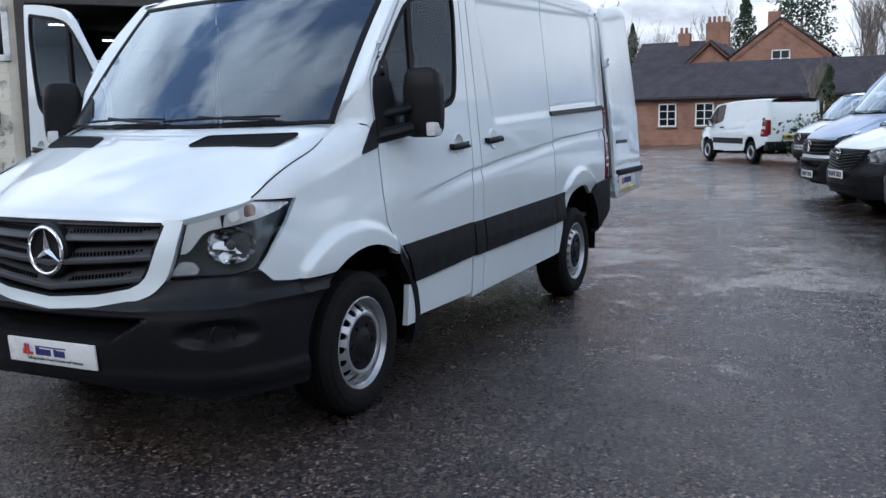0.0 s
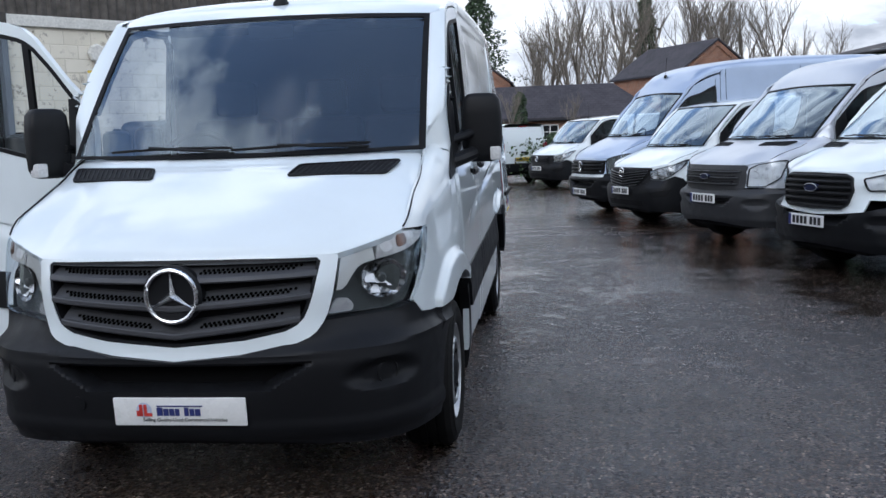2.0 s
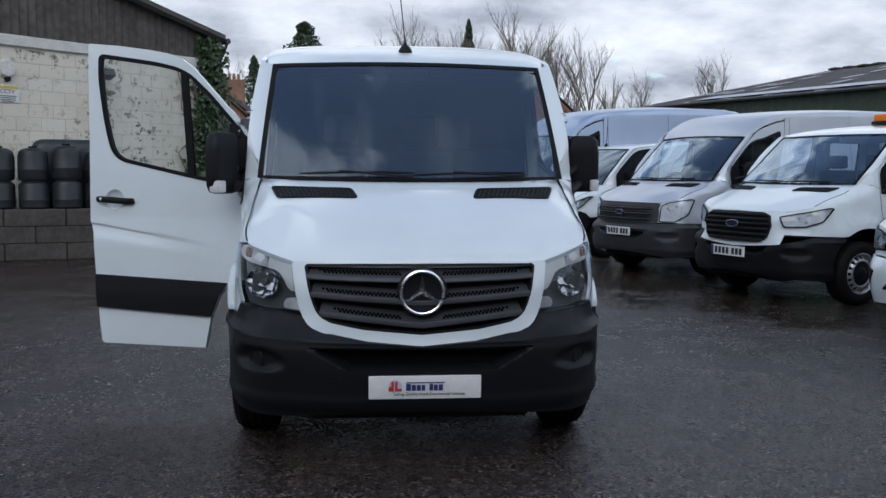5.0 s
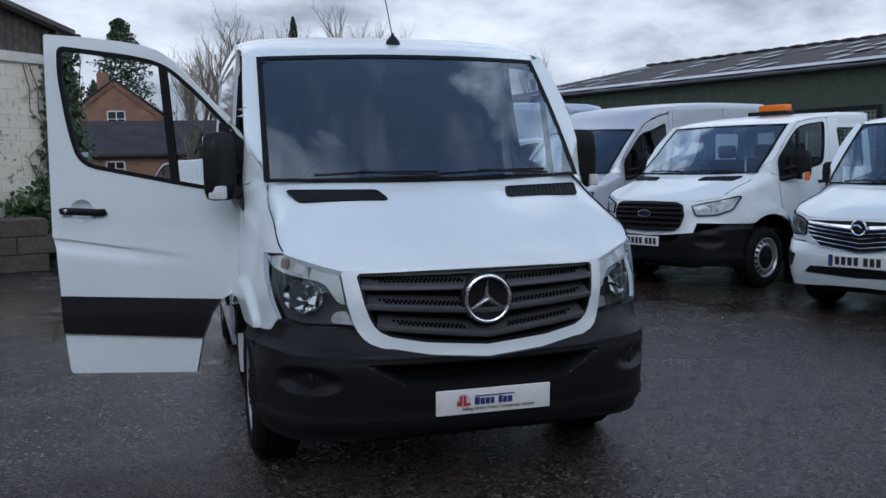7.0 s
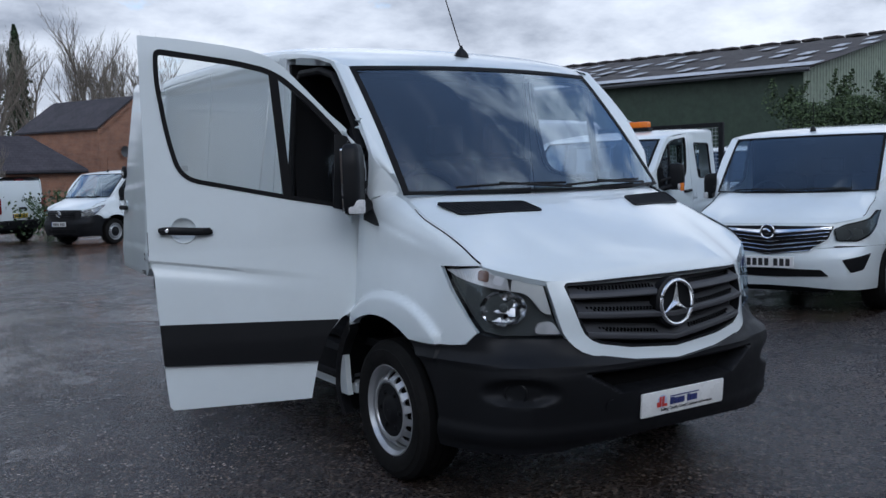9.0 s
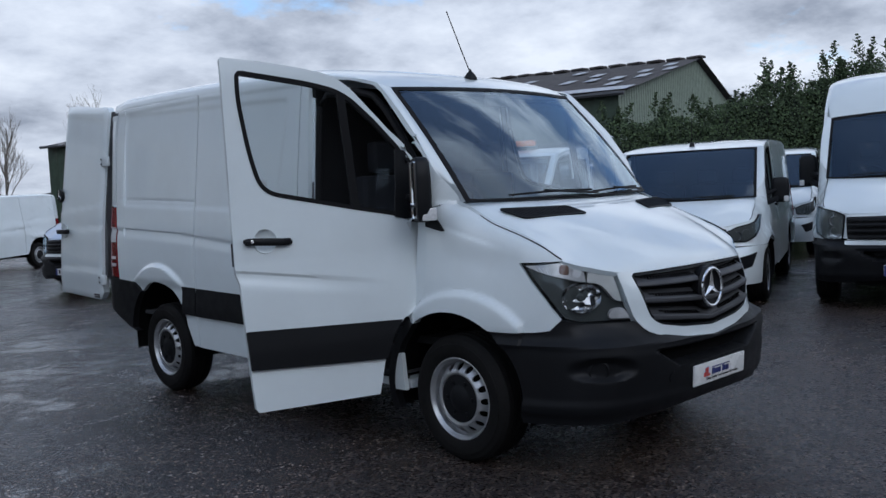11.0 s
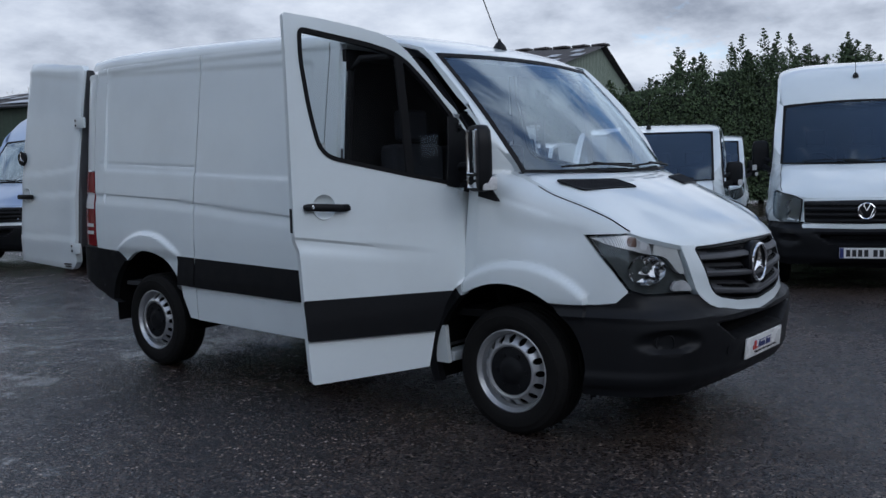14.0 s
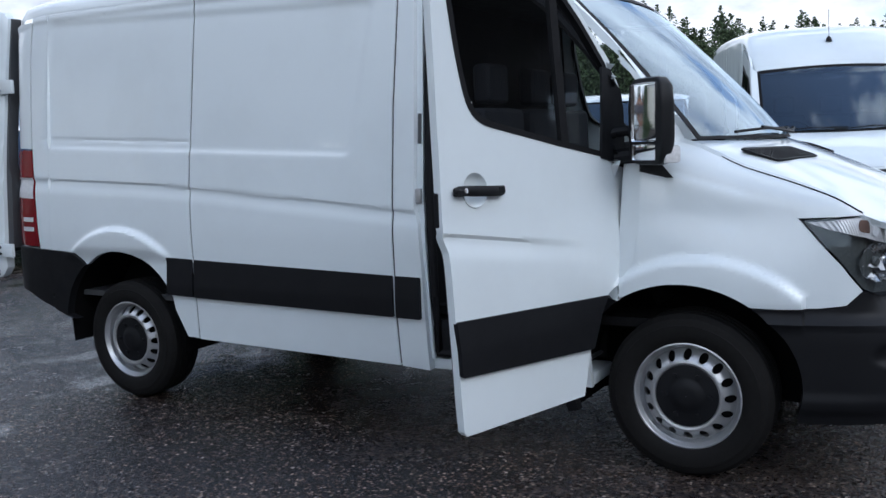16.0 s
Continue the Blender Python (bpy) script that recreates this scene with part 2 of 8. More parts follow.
def table(*pairs):
    """A smooth curve through (x, value) pairs, flat beyond its ends."""
    xs, ys = np.array([p[0] for p in pairs], float), np.array([p[1] for p in pairs], float)
    d = np.diff(ys) / np.diff(xs)
    m = np.concatenate(([d[0]], [0 if a * b <= 0 else 2 * a * b / (a + b) for a, b in zip(d[:-1], d[1:])], [d[-1]]))

    def f(x):
        if x <= xs[0]:
            return float(ys[0])
        if x >= xs[-1]:
            return float(ys[-1])
        i = int(np.searchsorted(xs, x)) - 1
        h = xs[i + 1] - xs[i]
        t = (x - xs[i]) / h
        return float(ys[i] * (1 + 2 * t) * (1 - t) ** 2 + m[i] * h * t * (1 - t) ** 2 + ys[i + 1] * t * t * (3 - 2 * t) + m[i + 1] * h * t * t * (t - 1))
    return f


def part(name, bm, material, parent=None, label="", sharp=32, smooth=True):
    me = bpy.data.meshes.new(name)
    bm.to_mesh(me)
    bm.free()
    me.materials.append(material)
    if smooth:
        me.shade_smooth()
        me.set_sharp_from_angle(angle=radians(sharp))
    ob = new(name, me)
    ob.parent = parent
    return tagged(ob, label)


def thing(name, m=None, label="", category="", group="", kind=""):
    ob = new(name)
    ob.empty_display_size = 0.1
    if m is not None:
        ob.matrix_basis = m
    return tagged(ob, label, category, group, kind)


def add_mesh(bm, verts, faces):
    vs = [bm.verts.new(v) for v in verts]
    for f in faces:
        try:
            bm.faces.new([vs[i] for i in f])
        except ValueError:
            pass
    return vs


def box(bm, lo, hi, bevel=0.0, seg=2, m=None):
    b = bmesh.new()
    bmesh.ops.create_cube(b, size=1)
    for v in b.verts:
        v.co = Vector([l + (h - l) * (c + 0.5) for l, h, c in zip(lo, hi, v.co)])
    if bevel:
        bmesh.ops.bevel(b, geom=b.edges[:], offset=bevel, segments=seg, affect="EDGES", profile=0.6)
    join(bm, b, m)
    return bm


def join(bm, b, m=None):
    vs = {v: bm.verts.new(m @ v.co if m is not None else v.co) for v in b.verts}
    for f in b.faces:
        bm.faces.new([vs[v] for v in f.verts])
    b.free()


def grid(bm, rows, closed=False):
    """Quads between rows of points."""
    vs = [[bm.verts.new(p) for p in r] for r in rows]
    n = len(rows[0])
    for a, b in zip(vs[:-1], vs[1:]):
        for i in range(n if closed else n - 1):
            j = (i + 1) % n
            bm.faces.new((a[i], a[j], b[j], b[i]))
    return vs


def lathe(bm, profile, n=40, axis="X", m=None):
    """Turns (radius, along) pairs round an axis."""
    rows = []
    for r, a in profile:
        row = []
        for i in range(n):
            t = 2 * math.pi * i / n
            c, s = r * math.cos(t), r * math.sin(t)
            p = Vector((a, c, s)) if axis == "X" else Vector((c, a, s)) if axis == "Y" else Vector((c, s, a))
            row.append(m @ p if m is not None else p)
        rows.append(row)
    grid(bm, rows, True)
    return bm


def tube(bm, pts, r, n=8, closed=False, taper=None):
    pts = [Vector(p) for p in pts]
    rows, k = [], len(pts)
    for i, p in enumerate(pts):
        a, b = (pts[i - 1], pts[(i + 1) % k]) if closed else (pts[max(0, i - 1)], pts[min(k - 1, i + 1)])
        d = (b - a).normalized()
        side = d.cross(Vector((0, 0, 1)) if abs(d.z) < 0.95 else Vector((1, 0, 0))).normalized()
        up = side.cross(d)
        rr = r * (taper[i] if taper else 1)
        rows.append([p + (side * math.cos(2 * math.pi * j / n) + up * math.sin(2 * math.pi * j / n)) * rr for j in range(n)])
    if closed:
        rows.append(rows[0])
        vs = grid(bm, rows, True)
        bmesh.ops.remove_doubles(bm, verts=bm.verts[:], dist=1e-6)
    else:
        vs = grid(bm, rows, True)
        bm.faces.new(vs[0][::-1])
        bm.faces.new(vs[-1])
    return bm


def rounded(pts, r, n=5):
    """Rounds the corners of a flat outline; r is one radius or one per corner."""
    out, k = [], len(pts)
    rs = r if isinstance(r, (list, tuple)) else [r] * k
    for i in range(k):
        p, a, b = Vector(pts[i]), Vector(pts[i - 1]), Vector(pts[(i + 1) % k])
        da, db = a - p, b - p
        q = min(rs[i], da.length * 0.45, db.length * 0.45)
        if q < 1e-4:
            out.append(tuple(p))
            continue
        s, e = p + da.normalized() * q, p + db.normalized() * q
        for j in range(n + 1):
            t = j / n
            out.append(tuple(s * (1 - t) ** 2 + p * 2 * t * (1 - t) + e * t * t))
    return out


def inset(pts, d):
    """Moves a flat outline inwards by d."""
    k = len(pts)
    area = sum(pts[i][0] * pts[(i + 1) % k][1] - pts[(i + 1) % k][0] * pts[i][1] for i in range(k))
    sg = 1 if area > 0 else -1
    out = []
    for i in range(k):
        a, p, b = Vector(pts[i - 1]), Vector(pts[i]), Vector(pts[(i + 1) % k])
        n1, n2 = (p - a).normalized(), (b - p).normalized()
        n = Vector((-n1.y - n2.y, n1.x + n2.x))
        n = n.normalized() / max(0.5, math.sqrt(max(0.01, (1 + n1.dot(n2)) / 2))) if n.length > 1e-6 else Vector((0, 0))
        out.append(tuple(p + n * d * sg))
    return out


def flat(loops, du, dv, tilt=0.0):
    """A flat sheet between an outline and its holes, cut into cells."""
    bm = bmesh.new()
    edges = []
    for lp in loops:
        vs = [bm.verts.new((u, v, 0)) for u, v in lp]
        edges += [bm.edges.new((vs[i - 1], vs[i])) for i in range(len(vs))]
    bmesh.ops.triangle_fill(bm, edges=edges, use_beauty=True, normal=(0, 0, 1))
    for f in bm.faces:
        if f.normal.z < 0:
            f.normal_flip()
    us, vs = [p[0] for p in loops[0]], [p[1] for p in loops[0]]
    for lo, hi, d, no in ((min(us), max(us), du, (1, 0, 0)), (min(q[1] - tilt * q[0] for q in loops[0]), max(q[1] - tilt * q[0] for q in loops[0]), dv, (-tilt, 1, 0))):
        c = math.floor(lo / d) * d + d
        while c < hi - 1e-4:
            bmesh.ops.bisect_plane(bm, geom=bm.verts[:] + bm.edges[:] + bm.faces[:], dist=1e-6, plane_co=(c, 0, 0) if no[0] == 1 else (0, c, 0), plane_no=no)
            c += d
    return bm


# ---------------------------------------------------------------- the skin of a van
# s runs round the van in plan from the middle of the nose (0) along its left side; negative s is the right side.
PLAN = [(0, -1.0), (0.15, -0.998), (0.3, -0.988), (0.45, -0.963), (0.58, -0.925), (0.70, -0.868), (0.79, -0.79), (0.855, -0.69), (0.902, -0.56),
        (0.935, -0.4), (0.96, -0.2), (0.975, 0.0), (0.983, 0.25), (0.985, 0.6), (0.985, 3.5), (0.985, 3.85), (0.978, 4.03), (0.962, 4.12), (0.93, 4.18), (0.88, 4.215), (0.83, 4.225)]


def dense(pts, n=12):
    p = [Vector(q) for q in pts]
    p = [p[0] * 2 - p[1]] + p + [p[-1] * 2 - p[-2]]
    p[0] = Vector((-pts[1][0], pts[1][1]))
    out = []
    for i in range(1, len(p) - 2):
        a, b, c, d = p[i - 1:i + 3]
        for j in range(n):
            t = j / n
            out.append(0.5 * (2 * b + (c - a) * t + (2 * a - 5 * b + 4 * c - d) * t * t + (3 * b - a - 3 * c + d) * t ** 3))
    return out + [p[-2]]


_d = dense(PLAN)
_x, _y = np.array([p.x for p in _d]), np.array([p.y for p in _d])
_s = np.concatenate(([0], np.cumsum(np.hypot(np.diff(_x), np.diff(_y)))))
S_END = float(_s[-1])
WIDE = table((0.15, 0.95), (0.30, 0.985), (0.40, 0.996), (0.5, 0.998), (0.65, 1.0), (0.95, 1.0), (1.1, 0.992), (1.25, 0.98), (1.4, 0.966), (1.6, 0.948), (1.8, 0.93), (2.0, 0.912), (2.1, 0.902), (2.22, 0.885), (2.4, 0.85))
PUSH = table((0.15, 0.10), (0.30, 0.05), (0.42, 0.005), (0.60, -0.015), (0.68, 0.0), (0.86, 0.0), (1.0, 0.045), (1.1, 0.10), (1.3, 0.2))
FLATTER = table((-1.0, 0.030), (-0.95, 0.024), (-0.90, 0.010), (-0.85, 0.0))
# the nose above the bumper: how far it is swept back, and how much of the lean it takes, along the plan
SWEEP = table((-1.0, 0.030), (-0.975, 0.034), (-0.95, 0.045), (-0.932, 0.065), (-0.91, 0.09), (-0.877, 0.105), (-0.83, 0.105), (-0.78, 0.080), (-0.70, 0.030), (-0.58, 0.0))
LEAN = table((-0.95, 1.0), (-0.93, 0.75), (-0.90, 0.45), (-0.85, 0.3), (-0.60, 0.28), (-0.45, 0.5), (-0.30, 1.0))
EDGE_Z = table((-0.95, 1.010), (-0.915, 1.018), (-0.88, 1.036), (-0.845, 1.052), (-0.78, 1.071), (-0.705, 1.086), (-0.62, 1.126), (-0.54, 1.165), (-0.39, 1.232), (-0.25, 1.294), (-0.1, 1.358), (0.0, 1.388), (0.2, 1.43))
RAIL_Z = table((0.5, 2.07), (0.62, 2.108), (0.8, 2.152), (1.2, 2.205), (2.0, 2.238), (3.0, 2.262), (3.9, 2.268), (4.2, 2.235))
CROWN_Z = table((0.45, 2.06), (0.52, 2.10), (0.62, 2.15), (0.8, 2.205), (1.1, 2.265), (1.6, 2.325), (2.2, 2.365), (3.0, 2.398), (3.8, 2.415), (4.225, 2.385))
ARCH = {0: (0.015, 0.345, 0.470), 1: (3.265, 0.40, 0.466)}
DOOR_LINE = table((0.41, 0.980), (0.836, 1.045), (1.256, 1.106))
BODY_LINE = table((1.256, 1.099), (1.384, 1.111), (1.85, 1.155), (2.04, 1.169), (2.69, 1.228), (3.28, 1.264), (4.03, 1.292))


def sx(x):
    """s at the half width x of the nose."""
    return math.copysign(float(np.interp(abs(x), _x[:150], _s[:150])), x)


def sy(y):
    """s at y along the left side."""
    return float(np.interp(y, _y, _s))


def plan_at(s):
    return float(np.interp(abs(s), _s, _x)), float(np.interp(abs(s), _s, _y))


def bay(y, z, y0, y1, z0, z1, r=0.07):
    """How deep a spot lies inside a round-cornered pressing."""
    qy, qz = abs(y - (y0 + y1) / 2) - (y1 - y0) / 2 + r, abs(z - (z0 + z1) / 2) - (z1 - z0) / 2 + r
    return r - math.hypot(max(qy, 0), max(qz, 0)) - min(max(qy, qz), 0)


def relief(y, z):
    """How far pressed lines and flares stand out of the side."""
    d = 0.0
    if y > -0.45:
        for k, (cy, cz, r) in ARCH.items():
            q = math.hypot(y - (cy if k else cy - 0.07), z - cz)
            if q < r + 0.30 and z > cz - 0.3:
                d += 0.030 * (1 - step(0.580 if k else 0.556, 0.618 if k else 0.594, q)) * (step(0.80, 0.90, z) if k else step(0.62, 0.76, z) * (1 - step(0.27, 0.34, y)))
    if -0.45 < y < 0.06:
        below = 1.262 + 0.30 * (y - 0.0) - z
        d += 0.007 * step(-0.44, -0.2, y) * (1 - step(0.0, 0.06, y)) * step(-0.004, 0.02, below) * (1 - step(0.03, 0.16, below))
    if y > 0.25:
        below = (DOOR_LINE(y) if y < 1.256 else BODY_LINE(y)) - z
        fade = step(0.36, 0.95, y)
        d -= 0.0095 * fade * step(-0.002, 0.005, below) * (1 - step(0.010, 0.085, below))
    if y > 1.4:
        e = bay(y, z - 0.046 * (y - 1.6), 1.475 + 0.186 * (2.10 - z), 3.84 + 0.10 * (2.14 - z), 1.356, 2.13)
        d -= 0.0085 * step(0.0, 0.042, e)
        if 2.70 < y < 3.93:
            d -= 0.004 * (1 - step(0.004, 0.013, abs(z - 1.479 - 0.041 * (y - 2.72))))
    d += 0.007 * step(0.0, 0.018, z - RAIL_Z(y) + 0.048) * (1 if y > 1.3 else 0)
    return d


def skin(s, z, off=0.0):
    bx, by = plan_at(s)
    fw = step(0.35, -0.6, by)
    narrow = 0.012 + 0.043 * step(-0.65, -0.2, by)

    def raw(zz):
        lean = PUSH(zz) * min(1, max(0, (0.3 - by) / 1.3)) * (LEAN(by) if zz > 0.86 else 1)
        return bx * WIDE(zz) * (1 - narrow * step(0.78, 1.12, zz) * fw), by + lean + FLATTER(by) + (SWEEP(by) - FLATTER(by)) * step(0.64, 0.78, zz)
    x, y = raw(z)
    if -0.96 < by < 0.12:
        u = (z - (EDGE_Z(by) - 0.12)) / 0.12
        if u > 0:
            x -= (0.058 + 0.06 * step(-0.35, 0.0, by)) * (1 - math.sqrt(1 - (0.97 * min(1, u)) ** 2)) * step(0.12, -0.02, by) * step(-0.78, -0.42, by)
    e = 0.004
    ax, ay = plan_at(abs(s) + e)
    cx, cy = plan_at(max(0, abs(s) - e))
    n = Vector((ay - cy, -(ax - cx), 0)).normalized()
    x2, _ = raw(z + 0.02)
    n = Vector((n.x, n.y, (x - x2) / 0.02 * n.x * 0.8)).normalized() if z > 1.0 else n
    p = Vector((x, y, z)) + n * (off + (relief(by, z) if by > -0.45 else 0))
    if s < 0:
        p.x, n.x = -p.x, -n.x
    return p, n


def panel(loops, off=0.0, depth=0.018, du=0.05, dv=0.05, warp=None, extra=None, place=skin, tilt=0.0):
    """A sheet on the skin between an outline and its holes in (s, z), with its edges turned in by depth."""
    bm = flat(loops, du, dv, tilt)
    rim = [e for e in bm.edges if e.is_boundary]
    spots = {v: (v.co.x, v.co.y) for v in bm.verts}
    ring = {v for e in rim for v in e.verts}
    back = {}
    for v, (s, z) in spots.items():
        o = off + (extra(s, z) if extra else 0)
        p, n = place(s, z, o)
        v.co = warp(p) if warp else p
        if v in ring and depth:
            back[v] = p - n * depth
    if depth:
        twin = {v: bm.verts.new(warp(q) if warp else q) for v, q in back.items()}
        for e in rim:
            a, b = e.link_loops[0].vert, e.link_loops[0].link_loop_next.vert
            bm.faces.new((b, a, twin[a], twin[b]))
    return bm


def mirrored(loops):
    return [[(-s, z) for s, z in lp][::-1] for lp in loops]


def side_loops(loops, sg):
    return loops if sg > 0 else mirrored(loops)


def pts(*yz):
    return [(sy(y), z) for y, z in yz]


def arch_arc(k, a0, a1, n=14, grow=0.0):
    cy, cz, r = ARCH[k]
    return [(sy(cy + (r + grow) * math.cos(radians(a0 + (a1 - a0) * i / n))), cz + (r + grow) * math.sin(radians(a0 + (a1 - a0) * i / n))) for i in range(n + 1)]


# ---- outlines of the panels, left side
def wing_outline(lamp):
    edge = [(sy(y), EDGE_Z(y)) for y in (0.0, -0.1, -0.2, -0.3, -0.4, -0.46, -0.5, -0.54, -0.58, -0.62, -0.66)] + [(sy(-0.698), 1.0845)]
    front = pts((-0.449, 1.0755), (-0.509, 0.985), (-0.560, 0.920), (-0.614, 0.857), (-0.672, 0.797), (-0.60, 0.742), (-0.5, 0.730), (-0.36, 0.727)) if lamp else \
        [(sx(0.66), 1.035), (sx(0.62), 1.0), (sx(0.60), 0.9), (sx(0.60), 0.74), *pts((-0.6, 0.735), (-0.36, 0.727))]
    return pts((0.330, 0.77), (0.250, 0.84), (0.205, 0.91), (0.180, 1.05), (0.163, 1.27), (0.157, 1.33), (0.09, 1.375)) + edge + front + arch_arc(0, 125, 56)


DOOR = pts((0.505, 0.376), (0.465, 0.56), (0.405, 0.70), (0.340, 0.775), (0.260, 0.84), (0.215, 0.91), (0.190, 1.05), (0.173, 1.27), (0.164, 1.40), (0.158, 1.52), (0.170, 1.595), (0.225, 1.662), (0.355, 1.80), (0.467, 1.92), (0.570, 2.030), (0.645, 2.083), (0.73, 2.113), (0.85, 2.136), (1.05, 2.164), (1.247, 2.182),
           (1.254, 2.174), (1.252, 1.7), (1.252, 1.25), (1.252, 1.12), (1.246, 1.09), (1.232, 1.045), (1.218, 0.8), (1.20, 0.5), (1.190, 0.394), (1.175, 0.376))[::-1]
WINDOW = rounded(pts((0.262, 1.315), (0.232, 1.42), (0.240, 1.61), (0.448, 1.868), (0.575, 1.985), (0.66, 2.030), (0.80, 2.064), (1.185, 2.122), (1.188, 1.97), (1.150, 1.70), (1.095, 1.49), (0.60, 1.386))[::-1], [0.02, 0.15, 0.14, 0.2, 0.045, 0.1, 0.05, 0.08, 0.05, 0.04, 0.03, 0.03], 6)
TOP_YS = [-0.925 + 0.02 * i for i in range(15)] + [-0.62]


def lamp_top(off, y0=-0.93, y1=-0.58):
    """The upper edge of the headlamp, off below the bonnet."""
    return [(sy(y), EDGE_Z(y) - 0.005 - off) for y in TOP_YS if y0 <= y <= y1]


LAMP = ([(sx(0.613), 1.007)] + lamp_top(0.0, -0.905, -0.70) + rounded(pts((-0.70, 1.081), (-0.455, 1.0715), (-0.515, 0.985), (-0.566, 0.920), (-0.62, 0.86), (-0.683, 0.797)) + [(sx(0.78), 0.772), (sx(0.547), 0.766), (sx(0.592), 0.870), (sx(0.613), 1.007)], [0, 0.02, 0.015, 0.015, 0.015, 0.015, 0.015, 0.012, 0.015, 0], 3)[1:-1])[::-1]


def under(y0, y1, n):
    return [(sy(y0 + (y1 - y0) * i / n), RAIL_Z(y0 + (y1 - y0) * i / n)) for i in range(n + 1)]


PILLAR = pts((0.154, 1.335), (0.150, 1.42), (0.145, 1.52), (0.155, 1.602), (0.214, 1.672), (0.345, 1.808), (0.457, 1.928), (0.562, 2.040), (0.640, 2.093), (0.728, 2.123), (0.85, 2.146), (1.05, 2.174), (1.258, 2.192)) + under(1.258, 0.60, 6) + pts((0.52, 2.030), (0.408, 1.925), (0.289, 1.80), (0.168, 1.66), (0.058, 1.52), (-0.022, 1.40), (0.09, 1.38))
POST = pts((1.205, 0.345), (1.362, 0.355), (1.375, 0.6), (1.379, 1.1), (1.374, 1.6), (1.352, 2.07)) + under(1.345, 1.27, 2) + pts((1.262, 2.16), (1.259, 1.7), (1.259, 1.25), (1.259, 1.12), (1.253, 1.085), (1.239, 1.045), (1.224, 0.8), (1.212, 0.5))
FLANK = pts((1.367, 0.357), (2.672, 0.392), (2.676, 0.83), (2.687, 1.23), (2.682, 1.5), (2.652, 2.1)) + under(2.64, 1.350, 8) + pts((1.357, 2.07), (1.379, 1.6), (1.384, 1.1), (1.380, 0.6))
QUARTER = pts((2.677, 0.396), (2.76, 0.40), (2.84, 0.55)) + arch_arc(1, 152, 22) + pts((3.68, 0.85), (3.951, 0.862), (3.998, 1.47), (4.003, 1.60), (4.000, 2.0), (3.985, 2.19)) + under(3.98, 2.645, 10) + pts((2.657, 2.1), (2.687, 1.5), (2.692, 1.23), (2.681, 0.83))


LIP = [skin(sx(x), 1.013, 0.006)[0] for x in (0, 0.15, 0.3, 0.42, 0.52, 0.56, 0.60)] + [skin(q, z, 0.004)[0] for q, z in lamp_top(-0.0015, -0.90, -0.70)]


def bonnet_front(x):
    """Where the bonnet's front edge lies: along the grille, then the top of the lamp."""
    xs_ = [q.x for q in LIP]
    return float(np.interp(abs(x), xs_, [q.y for q in LIP])), float(np.interp(abs(x), xs_, [q.z for q in LIP]))


def bonnet_z(x, y):
    """The height of the bonnet."""
    a = abs(x)
    yf, zf = bonnet_front(x)
    yr, zr = -0.222 + 0.215 * (a / 0.84) ** 2, 1.374 + 0.014 * (a / 0.84) ** 2
    t = min(1.0, max(0.0, (y - yf) / (yr - yf)))
    f = step(0.35, 0.72, a)
    z = zf + (zr - zf) * ((1 - f) * t ** 0.72 + f * (t + 0.40 * t * (1 - t)))
    return z


def screen_at(u, v):
    """The windscreen: u across from -1 to 1, v from its foot to its top."""
    a = u * u
    lo, hi = Vector((0.85 * u, -0.235 + 0.21 * a, 1.378 + 0.012 * a)), Vector((0.815 * u, 0.485 + 0.085 * a, 2.085 - 0.012 * a))
    p = lo.lerp(hi, v)
    return p + Vector((0, -0.69, 0.72)) * (0.035 * 4 * v * (1 - v) * 0.5)


# ---------------------------------------------------------------- wheels


